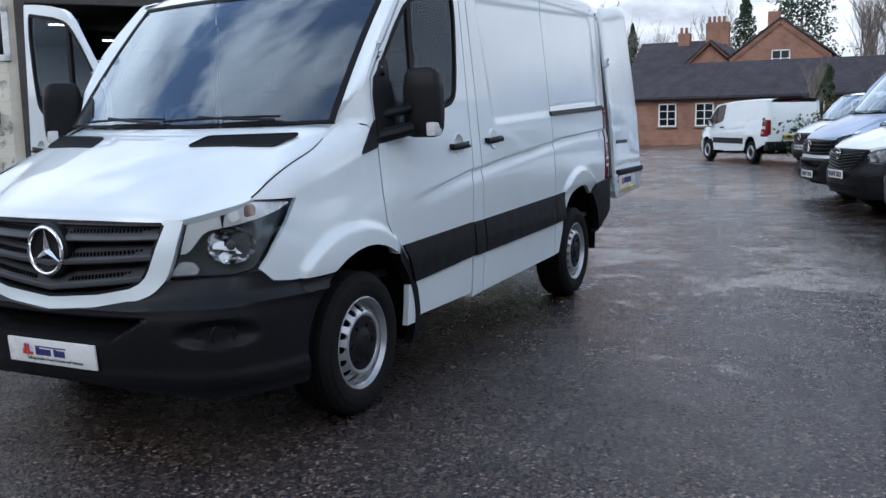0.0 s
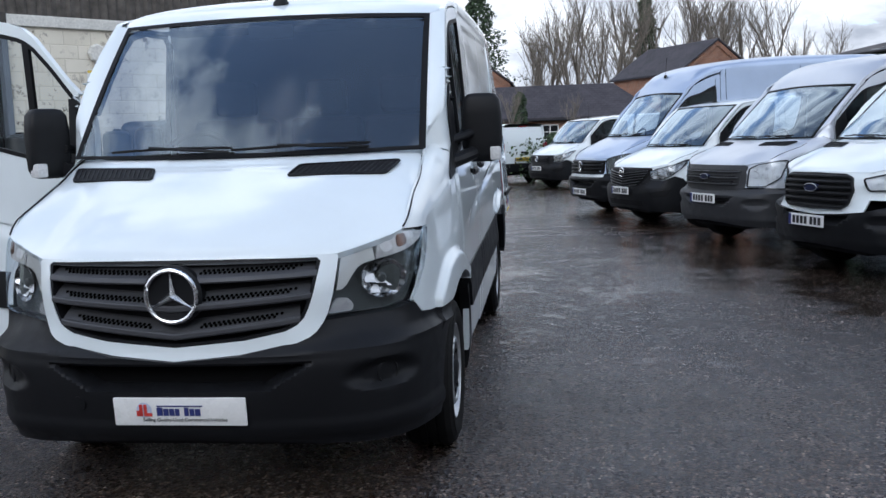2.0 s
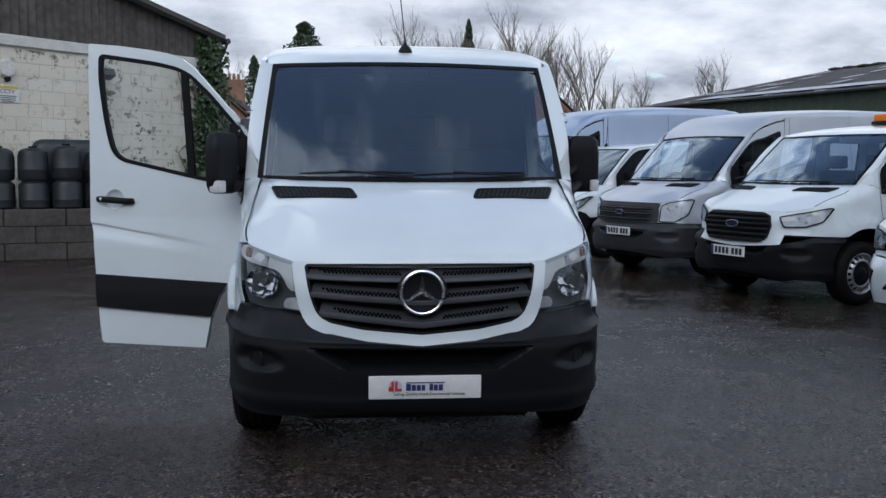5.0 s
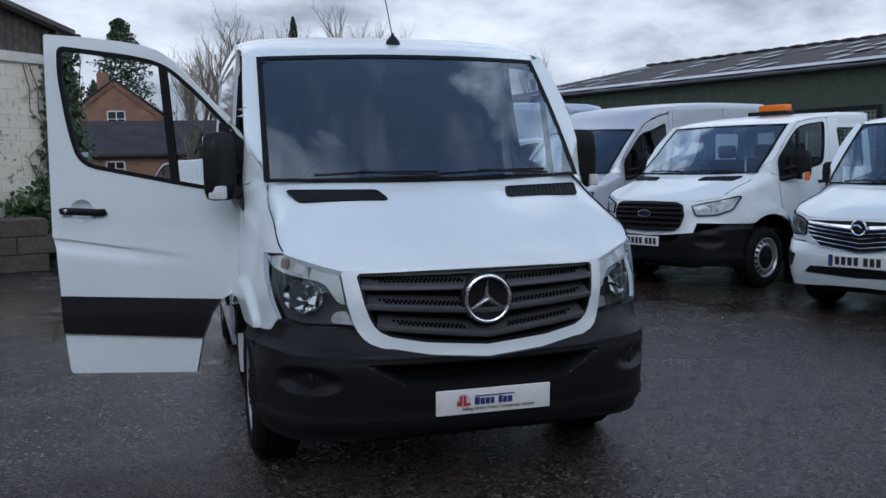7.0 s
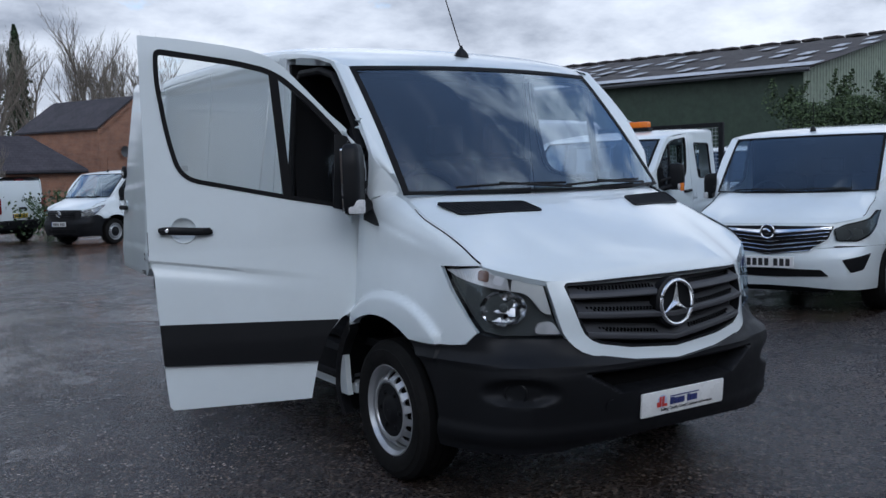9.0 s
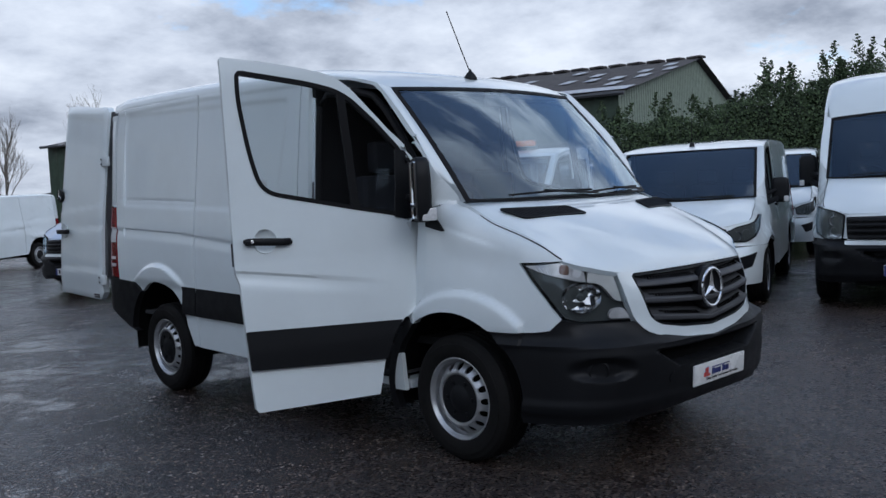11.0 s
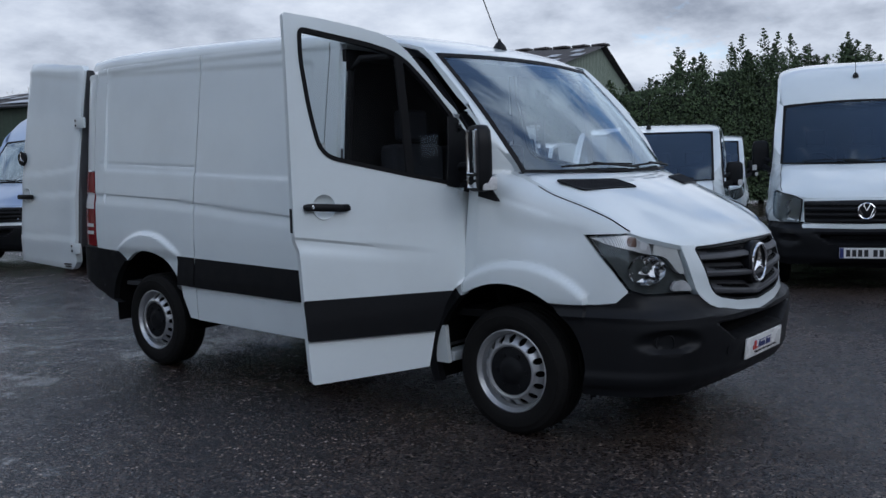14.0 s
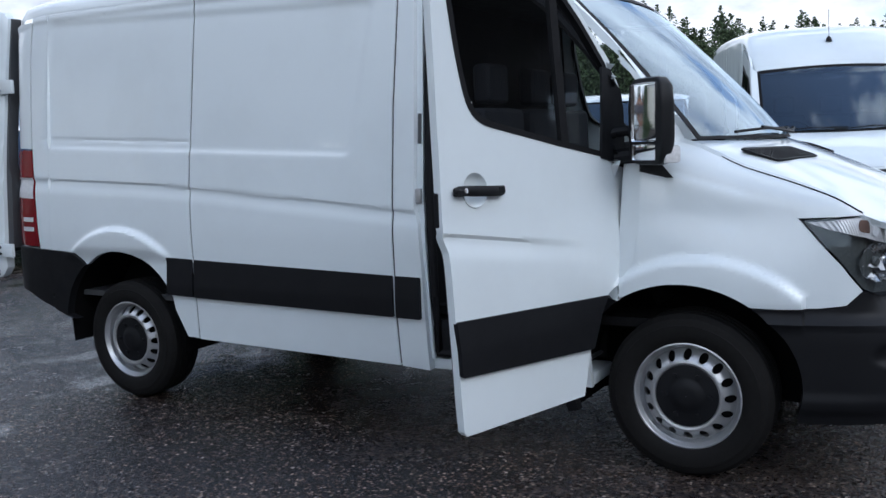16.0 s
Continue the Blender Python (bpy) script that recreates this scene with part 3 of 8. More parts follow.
def make_wheel(parent, m):
    """A steel wheel: x points out of the van."""
    w = new("wheel")
    w.parent, w.matrix_basis = parent, m
    bm = bmesh.new()
    prof = [(0.215, -0.11), (0.25, -0.118), (0.29, -0.118), (0.325, -0.108), (0.343, -0.085), (0.345, -0.05), (0.345, -0.046), (0.337, -0.045), (0.337, -0.033), (0.345, -0.032), (0.346, -0.004), (0.338, -0.003), (0.338, 0.009),
            (0.346, 0.01), (0.345, 0.04), (0.337, 0.041), (0.337, 0.053), (0.345, 0.054), (0.343, 0.085), (0.325, 0.108), (0.30, 0.117), (0.298, 0.121), (0.27, 0.122), (0.25, 0.119), (0.228, 0.11), (0.215, 0.10)]
    lathe(bm, prof, 56)
    part("tyre", bm, TYRE, w)
    bm = bmesh.new()
    lathe(bm, [(0.212, -0.1), (0.19, -0.06), (0.19, 0.03), (0.212, 0.09), (0.222, 0.104), (0.224, 0.108), (0.218, 0.110), (0.213, 0.104), (0.210, 0.094), (0.204, 0.088), (0.201, 0.074), (0.197, 0.060), (0.194, 0.056)], 56)
    # the disc: a ring of round holes between two smooth cones
    n, rh = 16, 0.0205
    ring_r, ro, ri = 0.171, 0.194, 0.149
    x_of = table((0.09, 0.094), (0.125, 0.110), (0.142, 0.112), (0.149, 0.110), (0.171, 0.090), (0.194, 0.056))
    for k in range(n):
        a0 = 2 * math.pi * k / n
        half = math.pi / n
        out, hole = [], []
        for j in range(16):
            b = 2 * math.pi * j / 16
            hole.append((ring_r + rh * math.cos(b), a0 + rh * 0.85 * math.sin(b) / ring_r))
            c, s = math.cos(b), math.sin(b)
            q = 1 / max(abs(c), abs(s))
            rr = ring_r + (ro - ring_r if c > 0 else ring_r - ri) * c * q
            out.append((rr, a0 + half * s * q))
        for j in range(16):
            i = (j + 1) % 16
            add_mesh(bm, [(x_of(r), r * math.cos(a), r * math.sin(a)) for r, a in (out[j], out[i], hole[i], hole[j])] + [(x_of(hole[i][0]) - 0.012, hole[i][0] * math.cos(hole[i][1]), hole[i][0] * math.sin(hole[i][1])), (x_of(hole[j][0]) - 0.012, hole[j][0] * math.cos(hole[j][1]), hole[j][0] * math.sin(hole[j][1]))],
                     [(0, 1, 2, 3), (3, 2, 4, 5)])
    lathe(bm, [(0.149, 0.110), (0.142, 0.112), (0.133, 0.109), (0.125, 0.088)], 48)
    bmesh.ops.remove_doubles(bm, verts=bm.verts[:], dist=0.0006)
    bmesh.ops.recalc_face_normals(bm, faces=bm.faces[:])
    part("rim", bm, STEEL, w, "silver painted steel rim with a ring of round holes")
    bm = bmesh.new()
    lathe(bm, [(0.20, 0.02), (0.05, 0.02)], 32)
    part("brake_drum", bm, DARK, w)
    bm = bmesh.new()
    lathe(bm, [(0.131, 0.088), (0.129, 0.103), (0.119, 0.106), (0.080, 0.101), (0.066, 0.106), (0.048, 0.116), (0.03, 0.118), (0.001, 0.118)], 40)
    for k in range(6):
        a = 2 * math.pi * k / 6
        lathe(bm, [(0.013, 0.099), (0.012, 0.112), (0.001, 0.113)], 10, m=Matrix.Translation((0, 0.094 * math.cos(a), 0.094 * math.sin(a))))
    part("hub_cap", bm, BLACKBIT, w, "black plastic hub cap")
    return w

# ---------------------------------------------------------------- vans
Y_KEYS = (-1.1, -1.0, 0.0, 0.2, 1.22, 3.25, 4.225)
Z_KEYS = (0.0, 0.35, 0.8, 1.0, 1.27, 1.39, 2.07, 2.22, 2.37)


def warp_of(ys, zs, wide=1.0):
    """Stretches the common body to another van's stations along it and heights."""
    yk, zk = np.array((ys[0] - 0.1, *ys)), np.array(zs)

    def f(p):
        return Vector((p.x * wide, float(np.interp(p.y, Y_KEYS, yk)), float(np.interp(p.z, Z_KEYS, zk))))
    return f


def same(p):
    return p


def plate(parent, m, mat=PLATE, bars=True):
    """A number plate, its characters as plain bars."""
    bm = box(bmesh.new(), (-0.26, -0.006, -0.0555), (0.26, 0.004, 0.0555), 0.003, 1)
    p = part("number_plate", bm, mat, parent)
    p.matrix_basis = m
    if bars:
        part("plate_band", box(bmesh.new(), (-0.258, -0.008, -0.053), (-0.218, -0.005, 0.053)), INKBLUE, p)
        for i in range(7):
            x = -0.195 + i * 0.058 + (0.03 if i > 3 else 0)
            part("bar", box(bmesh.new(), (x, -0.0085, -0.036), (x + 0.04, -0.005, 0.036)), INK, p)
    return p


def wheel_arches(root, warp):
    for k in ARCH:
        for sg in (1, -1):
            cy, cz, r = ARCH[k]
            bm = bmesh.new()
            rows = []
            for i in range(15):
                a = radians(-12 + 204 * i / 14)
                row = []
                for x in (0.965 if k or i < 9 else 0.90, 0.60):
                    q = Vector((sg * x, cy + (r + 0.006) * math.cos(a), cz + (r + 0.006) * math.sin(a)))
                    row.append(warp(q))
                row.append(warp(Vector((sg * 0.60, cy, cz))))
                rows.append(row)
            grid(bm, rows)
            part("arch_liner", bm, LINER, root)


def mirror_unit(parent, sg, warp, tall=1.0, swung=False):
    """A door mirror on its arm: black shell, two glasses, lamp."""
    c = warp(Vector((0.922, 0.385, 1.415)))
    m = pose(sg * c.x, c.y, c.z) if not swung else pose(sg * 1.035, 0.19, c.z - 0.01, 0, 0, 15 * sg)
    u = new("door_mirror")
    u.parent, u.matrix_basis = parent, m
    bm = bmesh.new()
    shell = []
    for z, dx, dy in ((-0.105, 0.05, 0.5), (-0.095, 0.02, 0.8), (-0.06, 0.005, 0.96), (0.0, 0.0, 1.0), (0.13 * tall, 0.0, 1.0), (0.205 * tall, 0.008, 0.94), (0.232 * tall, 0.03, 0.75), (0.238 * tall, 0.06, 0.45)):
        x0, x1 = 0.052 + dx, 0.255 - dx
        y0, y1 = 0.052 - 0.050 * dy, 0.052 + 0.045 * min(1, dy + 0.1)
        shell.append([(sg * x, y, z) for x, y in rounded([(x0, y0), (x1, y0 + 0.015), (x1, y1), (x0, y1)], [0.04, 0.04, 0.012, 0.012], 4)])
    vs = grid(bm, shell, True)
    bm.faces.new(vs[0][::-1] if sg > 0 else vs[0])
    bm.faces.new(vs[-1])
    bmesh.ops.recalc_face_normals(bm, faces=bm.faces[:])
    part("mirror_shell", bm, BLACKBIT, u, sharp=50)
    part("mirror_glass", box(bmesh.new(), *sorted_box((sg * 0.085, 0.094, -0.012), (sg * 0.228, 0.099, 0.215 * tall)), 0.012, 3), MIRROR, u)
    part("lower_mirror_glass", box(bmesh.new(), *sorted_box((sg * 0.085, 0.094, -0.085), (sg * 0.222, 0.099, -0.022)), 0.01, 3), MIRROR, u)
    part("indicator", box(bmesh.new(), *sorted_box((sg * 0.195, -0.005, -0.098), (sg * 0.249, 0.075, -0.03)), 0.012, 2), PALE, u, "clear repeater lamp")
    low, high = ((sg * -0.005, -0.19, -0.105), (sg * 0.05, -0.12, -0.085)), ((sg * -0.005, -0.14, 0.0), (sg * 0.05, -0.08, 0.02))
    if swung:
        back = m.inverted()
        low = tuple(back @ Vector(q) for q in ((sg * 0.955, 0.25, 1.33), (sg * 0.99, 0.23, 1.335)))
        high = tuple(back @ Vector(q) for q in ((sg * 0.945, 0.29, 1.42), (sg * 0.98, 0.26, 1.435)))
    bm = tube(bmesh.new(), [*low, (sg * 0.11, 0.0, -0.06)], 0.034, 10)
    tube(bm, [*high, (sg * 0.10, 0.01, 0.04)], 0.022, 10)
    part("mirror_arm", bm, BLACKBIT, u)
    return u


def sorted_box(a, b):
    return tuple(min(p, q) for p, q in zip(a, b)), tuple(max(p, q) for p, q in zip(a, b))


SAIL = rounded(pts((0.176, 1.285), (0.36, 1.332), (0.344, 1.50), (0.336, 1.70), (0.275, 1.690), (0.190, 1.605), (0.166, 1.52), (0.170, 1.40)), 0.006, 2)
SAIL_TIP = pts((0.008, 1.242), (0.04, 1.243), (0.163, 1.270), (0.156, 1.40), (0.125, 1.375))


def cup_rim(y, z):
    return [(sy(y) + 0.061 * math.cos(2 * math.pi * i / 28), z + 0.061 * math.sin(2 * math.pi * i / 28)) for i in range(28)]


def handle(parent, sg, y, z, warp, deep=False):
    u = new("door_handle")
    u.parent = parent
    p, n = skin(sg * sy(y), z)
    p = warp(p)
    bm = bmesh.new()
    rows = []
    for i in range(13):
        t = -1 + i / 6
        r = 0.019 * (1 - 0.3 * abs(t) ** 4) if abs(t) < 0.99 else 0.009
        o = 0.026 - 0.012 * t * t
        rows.append([(p.x + sg * (o + 0.5 * r * math.cos(a)), p.y + 0.127 * t, p.z + 0.008 * t + 1.05 * r * math.sin(a)) for a in [2 * math.pi * j / 10 for j in range(10)]])
    vs = grid(bm, rows, True)
    bm.faces.new(vs[0])
    bm.faces.new(vs[-1])
    for y0, y1 in ((-0.118, -0.08), (0.08, 0.118)):
        box(bm, *sorted_box((p.x - sg * 0.01, p.y + y0, p.z - 0.013), (p.x + sg * 0.03, p.y + y1, p.z + 0.013)), 0.005, 1)
    bmesh.ops.recalc_face_normals(bm, faces=bm.faces[:])
    part("grip", bm, BLACKBIT, u, "black plastic pull handle")
    if deep:
        bm = lathe(bmesh.new(), [(0.009, 0.0), (0.009, 0.004), (0.006, 0.005), (0.005, 0.002), (0.001, 0.002)], 14, "X", m=Matrix.Translation((p.x + sg * 0.030, p.y + 0.086, p.z + 0.006)) @ Matrix.Scale(sg, 4, (1, 0, 0)))
        part("key_lock", bm, SATIN, u, "small round steel key lock")
    bm = bmesh.new()
    form = [(0.065, -0.003), (0.064, 0.0018), (0.061, 0.0018), (0.058, -0.004), (0.049, -0.016), (0.030, -0.026), (0.001, -0.029)] if deep else [(0.066, -0.004), (0.063, 0.004), (0.058, 0.0062), (0.052, 0.005), (0.035, 0.0022), (0.001, 0.0015)]
    lathe(bm, form, 32, m=Matrix.Translation((p.x, p.y + 0.01, p.z + 0.004)) @ n.to_track_quat("X", "Z").to_matrix().to_4x4())
    bmesh.ops.recalc_face_normals(bm, faces=bm.faces[:])
    part("finger_cup", bm, WHITE, u)
    return u


def strip_form(s, z):
    """The strip leans in above its middle."""
    return -0.10 * max(0.0, z - 0.69)


def front_door(root, sg, sp, warp, hinge=None):
    """The cab door with window, frame, mirror and handle; hinge opens it by that many degrees."""
    d = new("front_door")
    d.parent = root
    if hinge:
        h = Vector((sg * 0.985, 0.27, 0))
        # the open door's upper frame stands a little away from the body's lean
        flush = warp

        def warp(p):
            q = flush(p)
            return Vector((q.x + sg * 0.064 * max(0.0, q.z - 1.15), q.y, q.z))
        d.matrix_basis = Matrix.Translation(h) @ Matrix.Rotation(radians(-sg * hinge), 4, "Z") @ Matrix.Translation(-h)
    du = sp["step"]
    part("door_skin", panel(side_loops([DOOR, WINDOW] + ([cup_rim(1.086, sp.get("handle_z", 1.247) + 0.004)] if sp.get("main") else []), sg), 0, 0.034 if hinge else 0.02, du, 0.013 if sp.get("main") else du, warp=warp, tilt=0.149 * sg if sp.get("main") else 0), sp["paint"], d)
    part("window_seal", panel(side_loops([WINDOW, inset(WINDOW, 0.022)], sg), 0.003, 0.03, 0.2, 0.2, warp=warp), RUBBER, d)
    glass = inset(WINDOW, 0.018)
    part("door_glass", panel(side_loops([glass], sg), -0.006, 0, 0.12, 0.12, warp=warp), GLASS, d)
    bar = pts((0.558, 1.385), (0.602, 1.394), (0.648, 2.010), (0.604, 1.992))
    part("window_divider", panel(side_loops([bar], sg), 0.004, 0.02, 0.2, 0.1, warp=warp), RUBBER, d)
    part("mirror_sail", panel(side_loops([SAIL], sg), 0.008, 0.012, 0.1, 0.1, warp=warp), BLACKBIT, d)
    mirror_unit(d, sg, warp, sp.get("mirror", 1.0), bool(hinge))
    handle(d, sg, 1.076, sp.get("handle_z", 1.247), warp, sp.get("main", False))
    if sp.get("strip"):
        low = pts((0.462, 0.567), (1.206, 0.599), (1.218, 0.798), (0.352, 0.770), (0.408, 0.70))
        part("rubbing_strip", panel(side_loops([rounded(low, 0.006, 2)], sg), 0.018, 0.02, du, 0.02, warp=warp, extra=strip_form), BLACKBIT, d, "black rubbing strip")
    if hinge:
        inner = rounded(pts((0.52, 0.40), (1.16, 0.40), (1.20, 1.10), (1.17, 1.46), (1.06, 1.45), (0.60, 1.36), (0.44, 1.32), (0.42, 0.95), (0.50, 0.78)), 0.03, 3)
        part("inner_trim", panel(side_loops([inner], sg), -0.075, -0.04, 0.1, 0.1, warp=warp), GREYBIT, d, "dark grey moulded inner trim")
        part("inner_frame", panel(side_loops([inset(DOOR, 0.012), inset(WINDOW, -0.004)], sg), -0.035, 0, 0.1, 0.1, warp=warp), sp["paint"], d)
        a = skin(sg * sy(1.240), 1.1)[0]
        part("door_latch", box(bmesh.new(), *sorted_box((a.x - sg * 0.035, 1.232, 1.13), (a.x - sg * 0.010, 1.256, 1.25)), 0.004, 1), BLACKBIT, d)
    return d


def roof_sheet(warp, nx=14, ny=30, end=4.218):
    bm = bmesh.new()
    rows = []
    for j in range(ny + 1):
        t = (j / ny) ** 1.4
        row = []
        for i in range(-nx, nx + 1):
            a = math.pi / 2 * abs(i) / nx
            q = math.sin(a) ** 0.62
            yf = 0.49 + 0.085 * q * q
            y = yf + (end - yf) * t
            xt = skin(sy(max(0.6, y)), RAIL_Z(y))[0].x
            if y < 0.75:
                xt = 0.815 + (xt - 0.815) * step(0.55, 0.75, y) ** 0.5
            ye = y - 0.085 * q * q * (1 - t)
            z0, z1 = RAIL_Z(ye), CROWN_Z(ye)
            z = z0 + (z1 - z0) * math.cos(a) ** 0.62
            row.append(warp(Vector((math.copysign(xt * q, i) if i else 0, y, z))))
        rows.append(row)
    grid(bm, rows)
    bmesh.ops.recalc_face_normals(bm, faces=bm.faces[:])
    return bm


def bonnet_sheet(warp, nx=22, ny=22):
    bm = bmesh.new()
    rows = []
    for j in range(ny + 1):
        t = (j / ny) ** 1.25
        edge = skin(sy(-0.70 + 0.69 * t), EDGE_Z(-0.70 + 0.69 * t))[0] - Vector((0.0025, 0, 0.0010))
        row = []
        for i in range(-nx, nx + 1):
            a = abs(i) / nx
            x = edge.x * i / nx
            ax = min(abs(x), 0.86)
            yf, _ = bonnet_front(ax)
            yr = -0.222 + 0.215 * min(1, ax / 0.84) ** 2
            y = yf + (yr - yf) * t
            z = bonnet_z(ax, y)
            k = a ** (12 + 50 * (1 - t) ** 2)
            row.append(warp(Vector((x, y + (edge.y - y) * k, z + (edge.z - z) * k - (0.004 if j == 0 else 0)))))
        rows.append(row)
    low = [Vector((p.x, p.y + 0.012, p.z - 0.022)) for p in rows[0]]
    grid(bm, [low] + rows)
    for side in (0, -1):
        grid(bm, [[r[side] for r in rows], [Vector((r[side].x - 0.006 * (1 if side else -1), r[side].y, r[side].z - 0.02)) for r in rows]])
    bmesh.ops.recalc_face_normals(bm, faces=bm.faces[:])
    return bm


def seat(root, x0, x1, warp, count=1):
    u = new("cab_seat")
    u.parent = root

    def at(q):
        return warp(Vector(q))
    c = bmesh.new()
    lo, hi = at((x0, 0.55, 0.83)), at((x1, 1.08, 1.0))
    part("cushion", box(c, lo, hi, 0.05, 3), CLOTH, u)
    w = (x1 - x0) / count
    for k in range(count):
        lo, hi = at((x0 + k * w + 0.01, 1.03, 0.95)), at((x0 + (k + 1) * w - 0.01, 1.17, 1.58))
        part("backrest", box(bmesh.new(), lo, hi, 0.05, 3), CLOTH, u)
        cx = x0 + (k + 0.5) * w
        lo, hi = at((cx - 0.12, 1.06, 1.60)), at((cx + 0.12, 1.16, 1.80))
        part("headrest", box(bmesh.new(), lo, hi, 0.04, 3), CLOTH, u)
    return u


def cab(root, warp, sp):
    """What shows through the glass: dash, wheel, seats, bulkhead."""
    bm = bmesh.new()
    rows = []
    for y, z in ((-0.28, 1.335), (-0.12, 1.36), (0.05, 1.37), (0.22, 1.35), (0.30, 1.30), (0.33, 1.18), (0.28, 0.95), (0.15, 0.7)):
        rows.append([warp(Vector((x, max(y - 0.02 * math.cos(x * 2), -0.195 + 0.21 * (x / 0.85) ** 2), z - 0.012 + 0.03 * math.exp(-((x + 0.42) / 0.22) ** 2) * (1 if y > 0 else 0)))) for x in np.linspace(-0.83, 0.83, 15)])
    grid(bm, rows)
    part("dashboard", bm, DARK, root)
    for lo, hi in (((-0.86, 0.1, 0.60), (0.86, 1.25, 0.64)), ((-0.86, 1.235, 0.55), (0.86, 1.27, 2.16))):
        if hi[2] > 1 and sp.get("cab_only"):
            continue
        part("cab_floor" if hi[2] < 1 else "bulkhead", box(bmesh.new(), warp(Vector(lo)), warp(Vector(hi))), DARK if sp.get("dark", True) else GREYBIT, root)
    bm = bmesh.new()
    grid(bm, [[warp(Vector((x, y, 2.04 + 0.05 * step(0.5, 1.2, y)))) for x in np.linspace(-0.80, 0.80, 5)] for y in np.linspace(0.52, 1.26, 5)])
    part("headlining", bm, DARK, root)
    c, tilt = Vector((-0.42, 0.40, 1.33)), radians(28)
    u = new("steering_wheel")
    u.parent = root
    bm = bmesh.new()
    ring = [warp(c + Vector((0.20 * math.cos(a), 0.20 * math.sin(a) * math.sin(tilt) * 1.0, 0.20 * math.sin(a) * math.cos(tilt)))) for a in [2 * math.pi * i / 28 for i in range(28)]]
    part("wheel_rim", tube(bm, ring, 0.016, 8, True), BLACKBIT, u)
    bm = bmesh.new()
    mid = sum(ring, Vector()) / 28
    for k in (0, 14, 21):
        tube(bm, [mid, ring[k]], 0.016, 6)
    box(bm, mid - Vector((0.07, 0.03, 0.06)), mid + Vector((0.07, 0.02, 0.06)), 0.02, 2)
    part("wheel_boss", bm, BLACKBIT, u)
    seat(root, -0.68, -0.17, warp)
    seat(root, -0.10, 0.78, warp, 2)
    part("rear_view_mirror", box(bmesh.new(), warp(Vector((-0.12, 0.46, 1.97))), warp(Vector((0.12, 0.49, 2.04))), 0.012, 2), BLACKBIT, root)


def windscreen(root, warp, sp, nu=18, nv=12):
    bm = bmesh.new()
    grid(bm, [[warp(screen_at(-1 + 2 * i / nu, j / nv)) for i in range(nu + 1)] for j in range(nv + 1)])
    part("windscreen", bm, SCREEN if sp.get("main") else SCREENDARK, root)
    bm = bmesh.new()

    def lift(u, v):
        return warp(screen_at(u, v) + Vector((0, -0.0025, 0.0025)))
    us = [-1 + 2 * i / 24 for i in range(25)]
    vs = [i / 14 for i in range(15)]
    grid(bm, [[lift(u, v) for u in us] for v in (0, 0.02)])
    grid(bm, [[lift(u, v) for u in us] for v in (0.965, 1)])
    for sg in (-1, 1):
        grid(bm, [[lift(sg * (1 if e else 0.965), v) for v in vs] for e in (0, 1)])
    part("screen_border", bm, RUBBER, root)
    for sg in (-1, 1):
        bm = bmesh.new()
        rows = []
        for j in range(15):
            v = j / 14
            a = screen_at(sg, v)
            yb = -0.03 + 0.45 * v + 0.16 * v * v
            b = skin(sg * sy(yb), min(RAIL_Z(yb), 1.388 + (2.085 - 1.388) * v))[0]
            mid = Vector((a.x * 0.25 + b.x * 0.75, a.y * 0.68 + b.y * 0.32 - 0.012, (a.z + b.z) / 2 + 0.010))
            rows.append([warp(a * (1 - t) ** 2 + mid * 2 * t * (1 - t) + b * t * t) for t in (0, 0.17, 0.33, 0.5, 0.67, 0.83, 1)])
        grid(bm, rows)
        bmesh.ops.recalc_face_normals(bm, faces=bm.faces[:])
        part("screen_pillar", bm, sp["paint"], root)
    bm = bmesh.new()
    rows = []
    for k in range(4):
        row = []
        for i in range(25):
            u = -1 + 2 * i / 24
            x = 0.845 * u
            back = screen_at(u, 0.0)
            yr = -0.222 + 0.215 * u * u
            q = Vector((x, yr - 0.05 + (back.y - yr + 0.062) * k / 3, 1.305 + 0.02 * u * u + 0.03 * k / 3))
            row.append(warp(q))
        rows.append(row)
    grid(bm, rows)
    part("scuttle", bm, BLACKBIT, root)
    for u0, u1, v1 in ((-0.72, 0.0, 0.04), (0.0, 0.72, 0.035)):
        w = new("wiper")
        w.parent = root
        q = [warp(screen_at(u0 + (u1 - u0) * i / 10, 0.025 + (v1 - 0.02) * math.sin(math.pi * i / 10) * 0.5 + v1 * 0.4 * (i / 10)) + Vector((0, -0.016, 0.014))) for i in range(11)]
        part("blade", tube(bmesh.new(), q, 0.0065, 6), RUBBER, w)
        q2 = [warp(screen_at(u0 + (u1 - u0) * (0.35 + 0.065 * i), 0.0 + v1 * 0.9 * (1 - i / 10)) + Vector((0, -0.032, 0.026))) for i in range(11)]
        part("arm", tube(bmesh.new(), q2, 0.0075, 6), BLACKBIT, w)


def bumper_form(s, z):
    """The hollows of the bumper."""
    x, y = plan_at(s)
    e = min((z - 0.515) / 0.03, (0.622 - z) / 0.03, (0.345 + 1.7 * (z - 0.515) - x) / 0.065)
    d = -0.12 * step(0, 1, e)
    if x > 0.5 and y < -0.5:
        q = math.hypot((abs(s) - sx(0.765)) / 0.19, (z - 0.545) / (0.075 if z > 0.548 else 0.055))
        d -= 0.036 * (1 - step(0.45, 1.02, q))
    crest = 0.650 + 0.016 * (x / 0.8) ** 2
    d += 0.014 - min(0.026, max(0.0, z - crest) * 0.65) + 0.006 * (1 - step(0.0, 0.02, abs(z - crest))) + 0.012 * (1 - step(0.36, 0.41, z)) * step(0.30, 0.34, z)
    return d


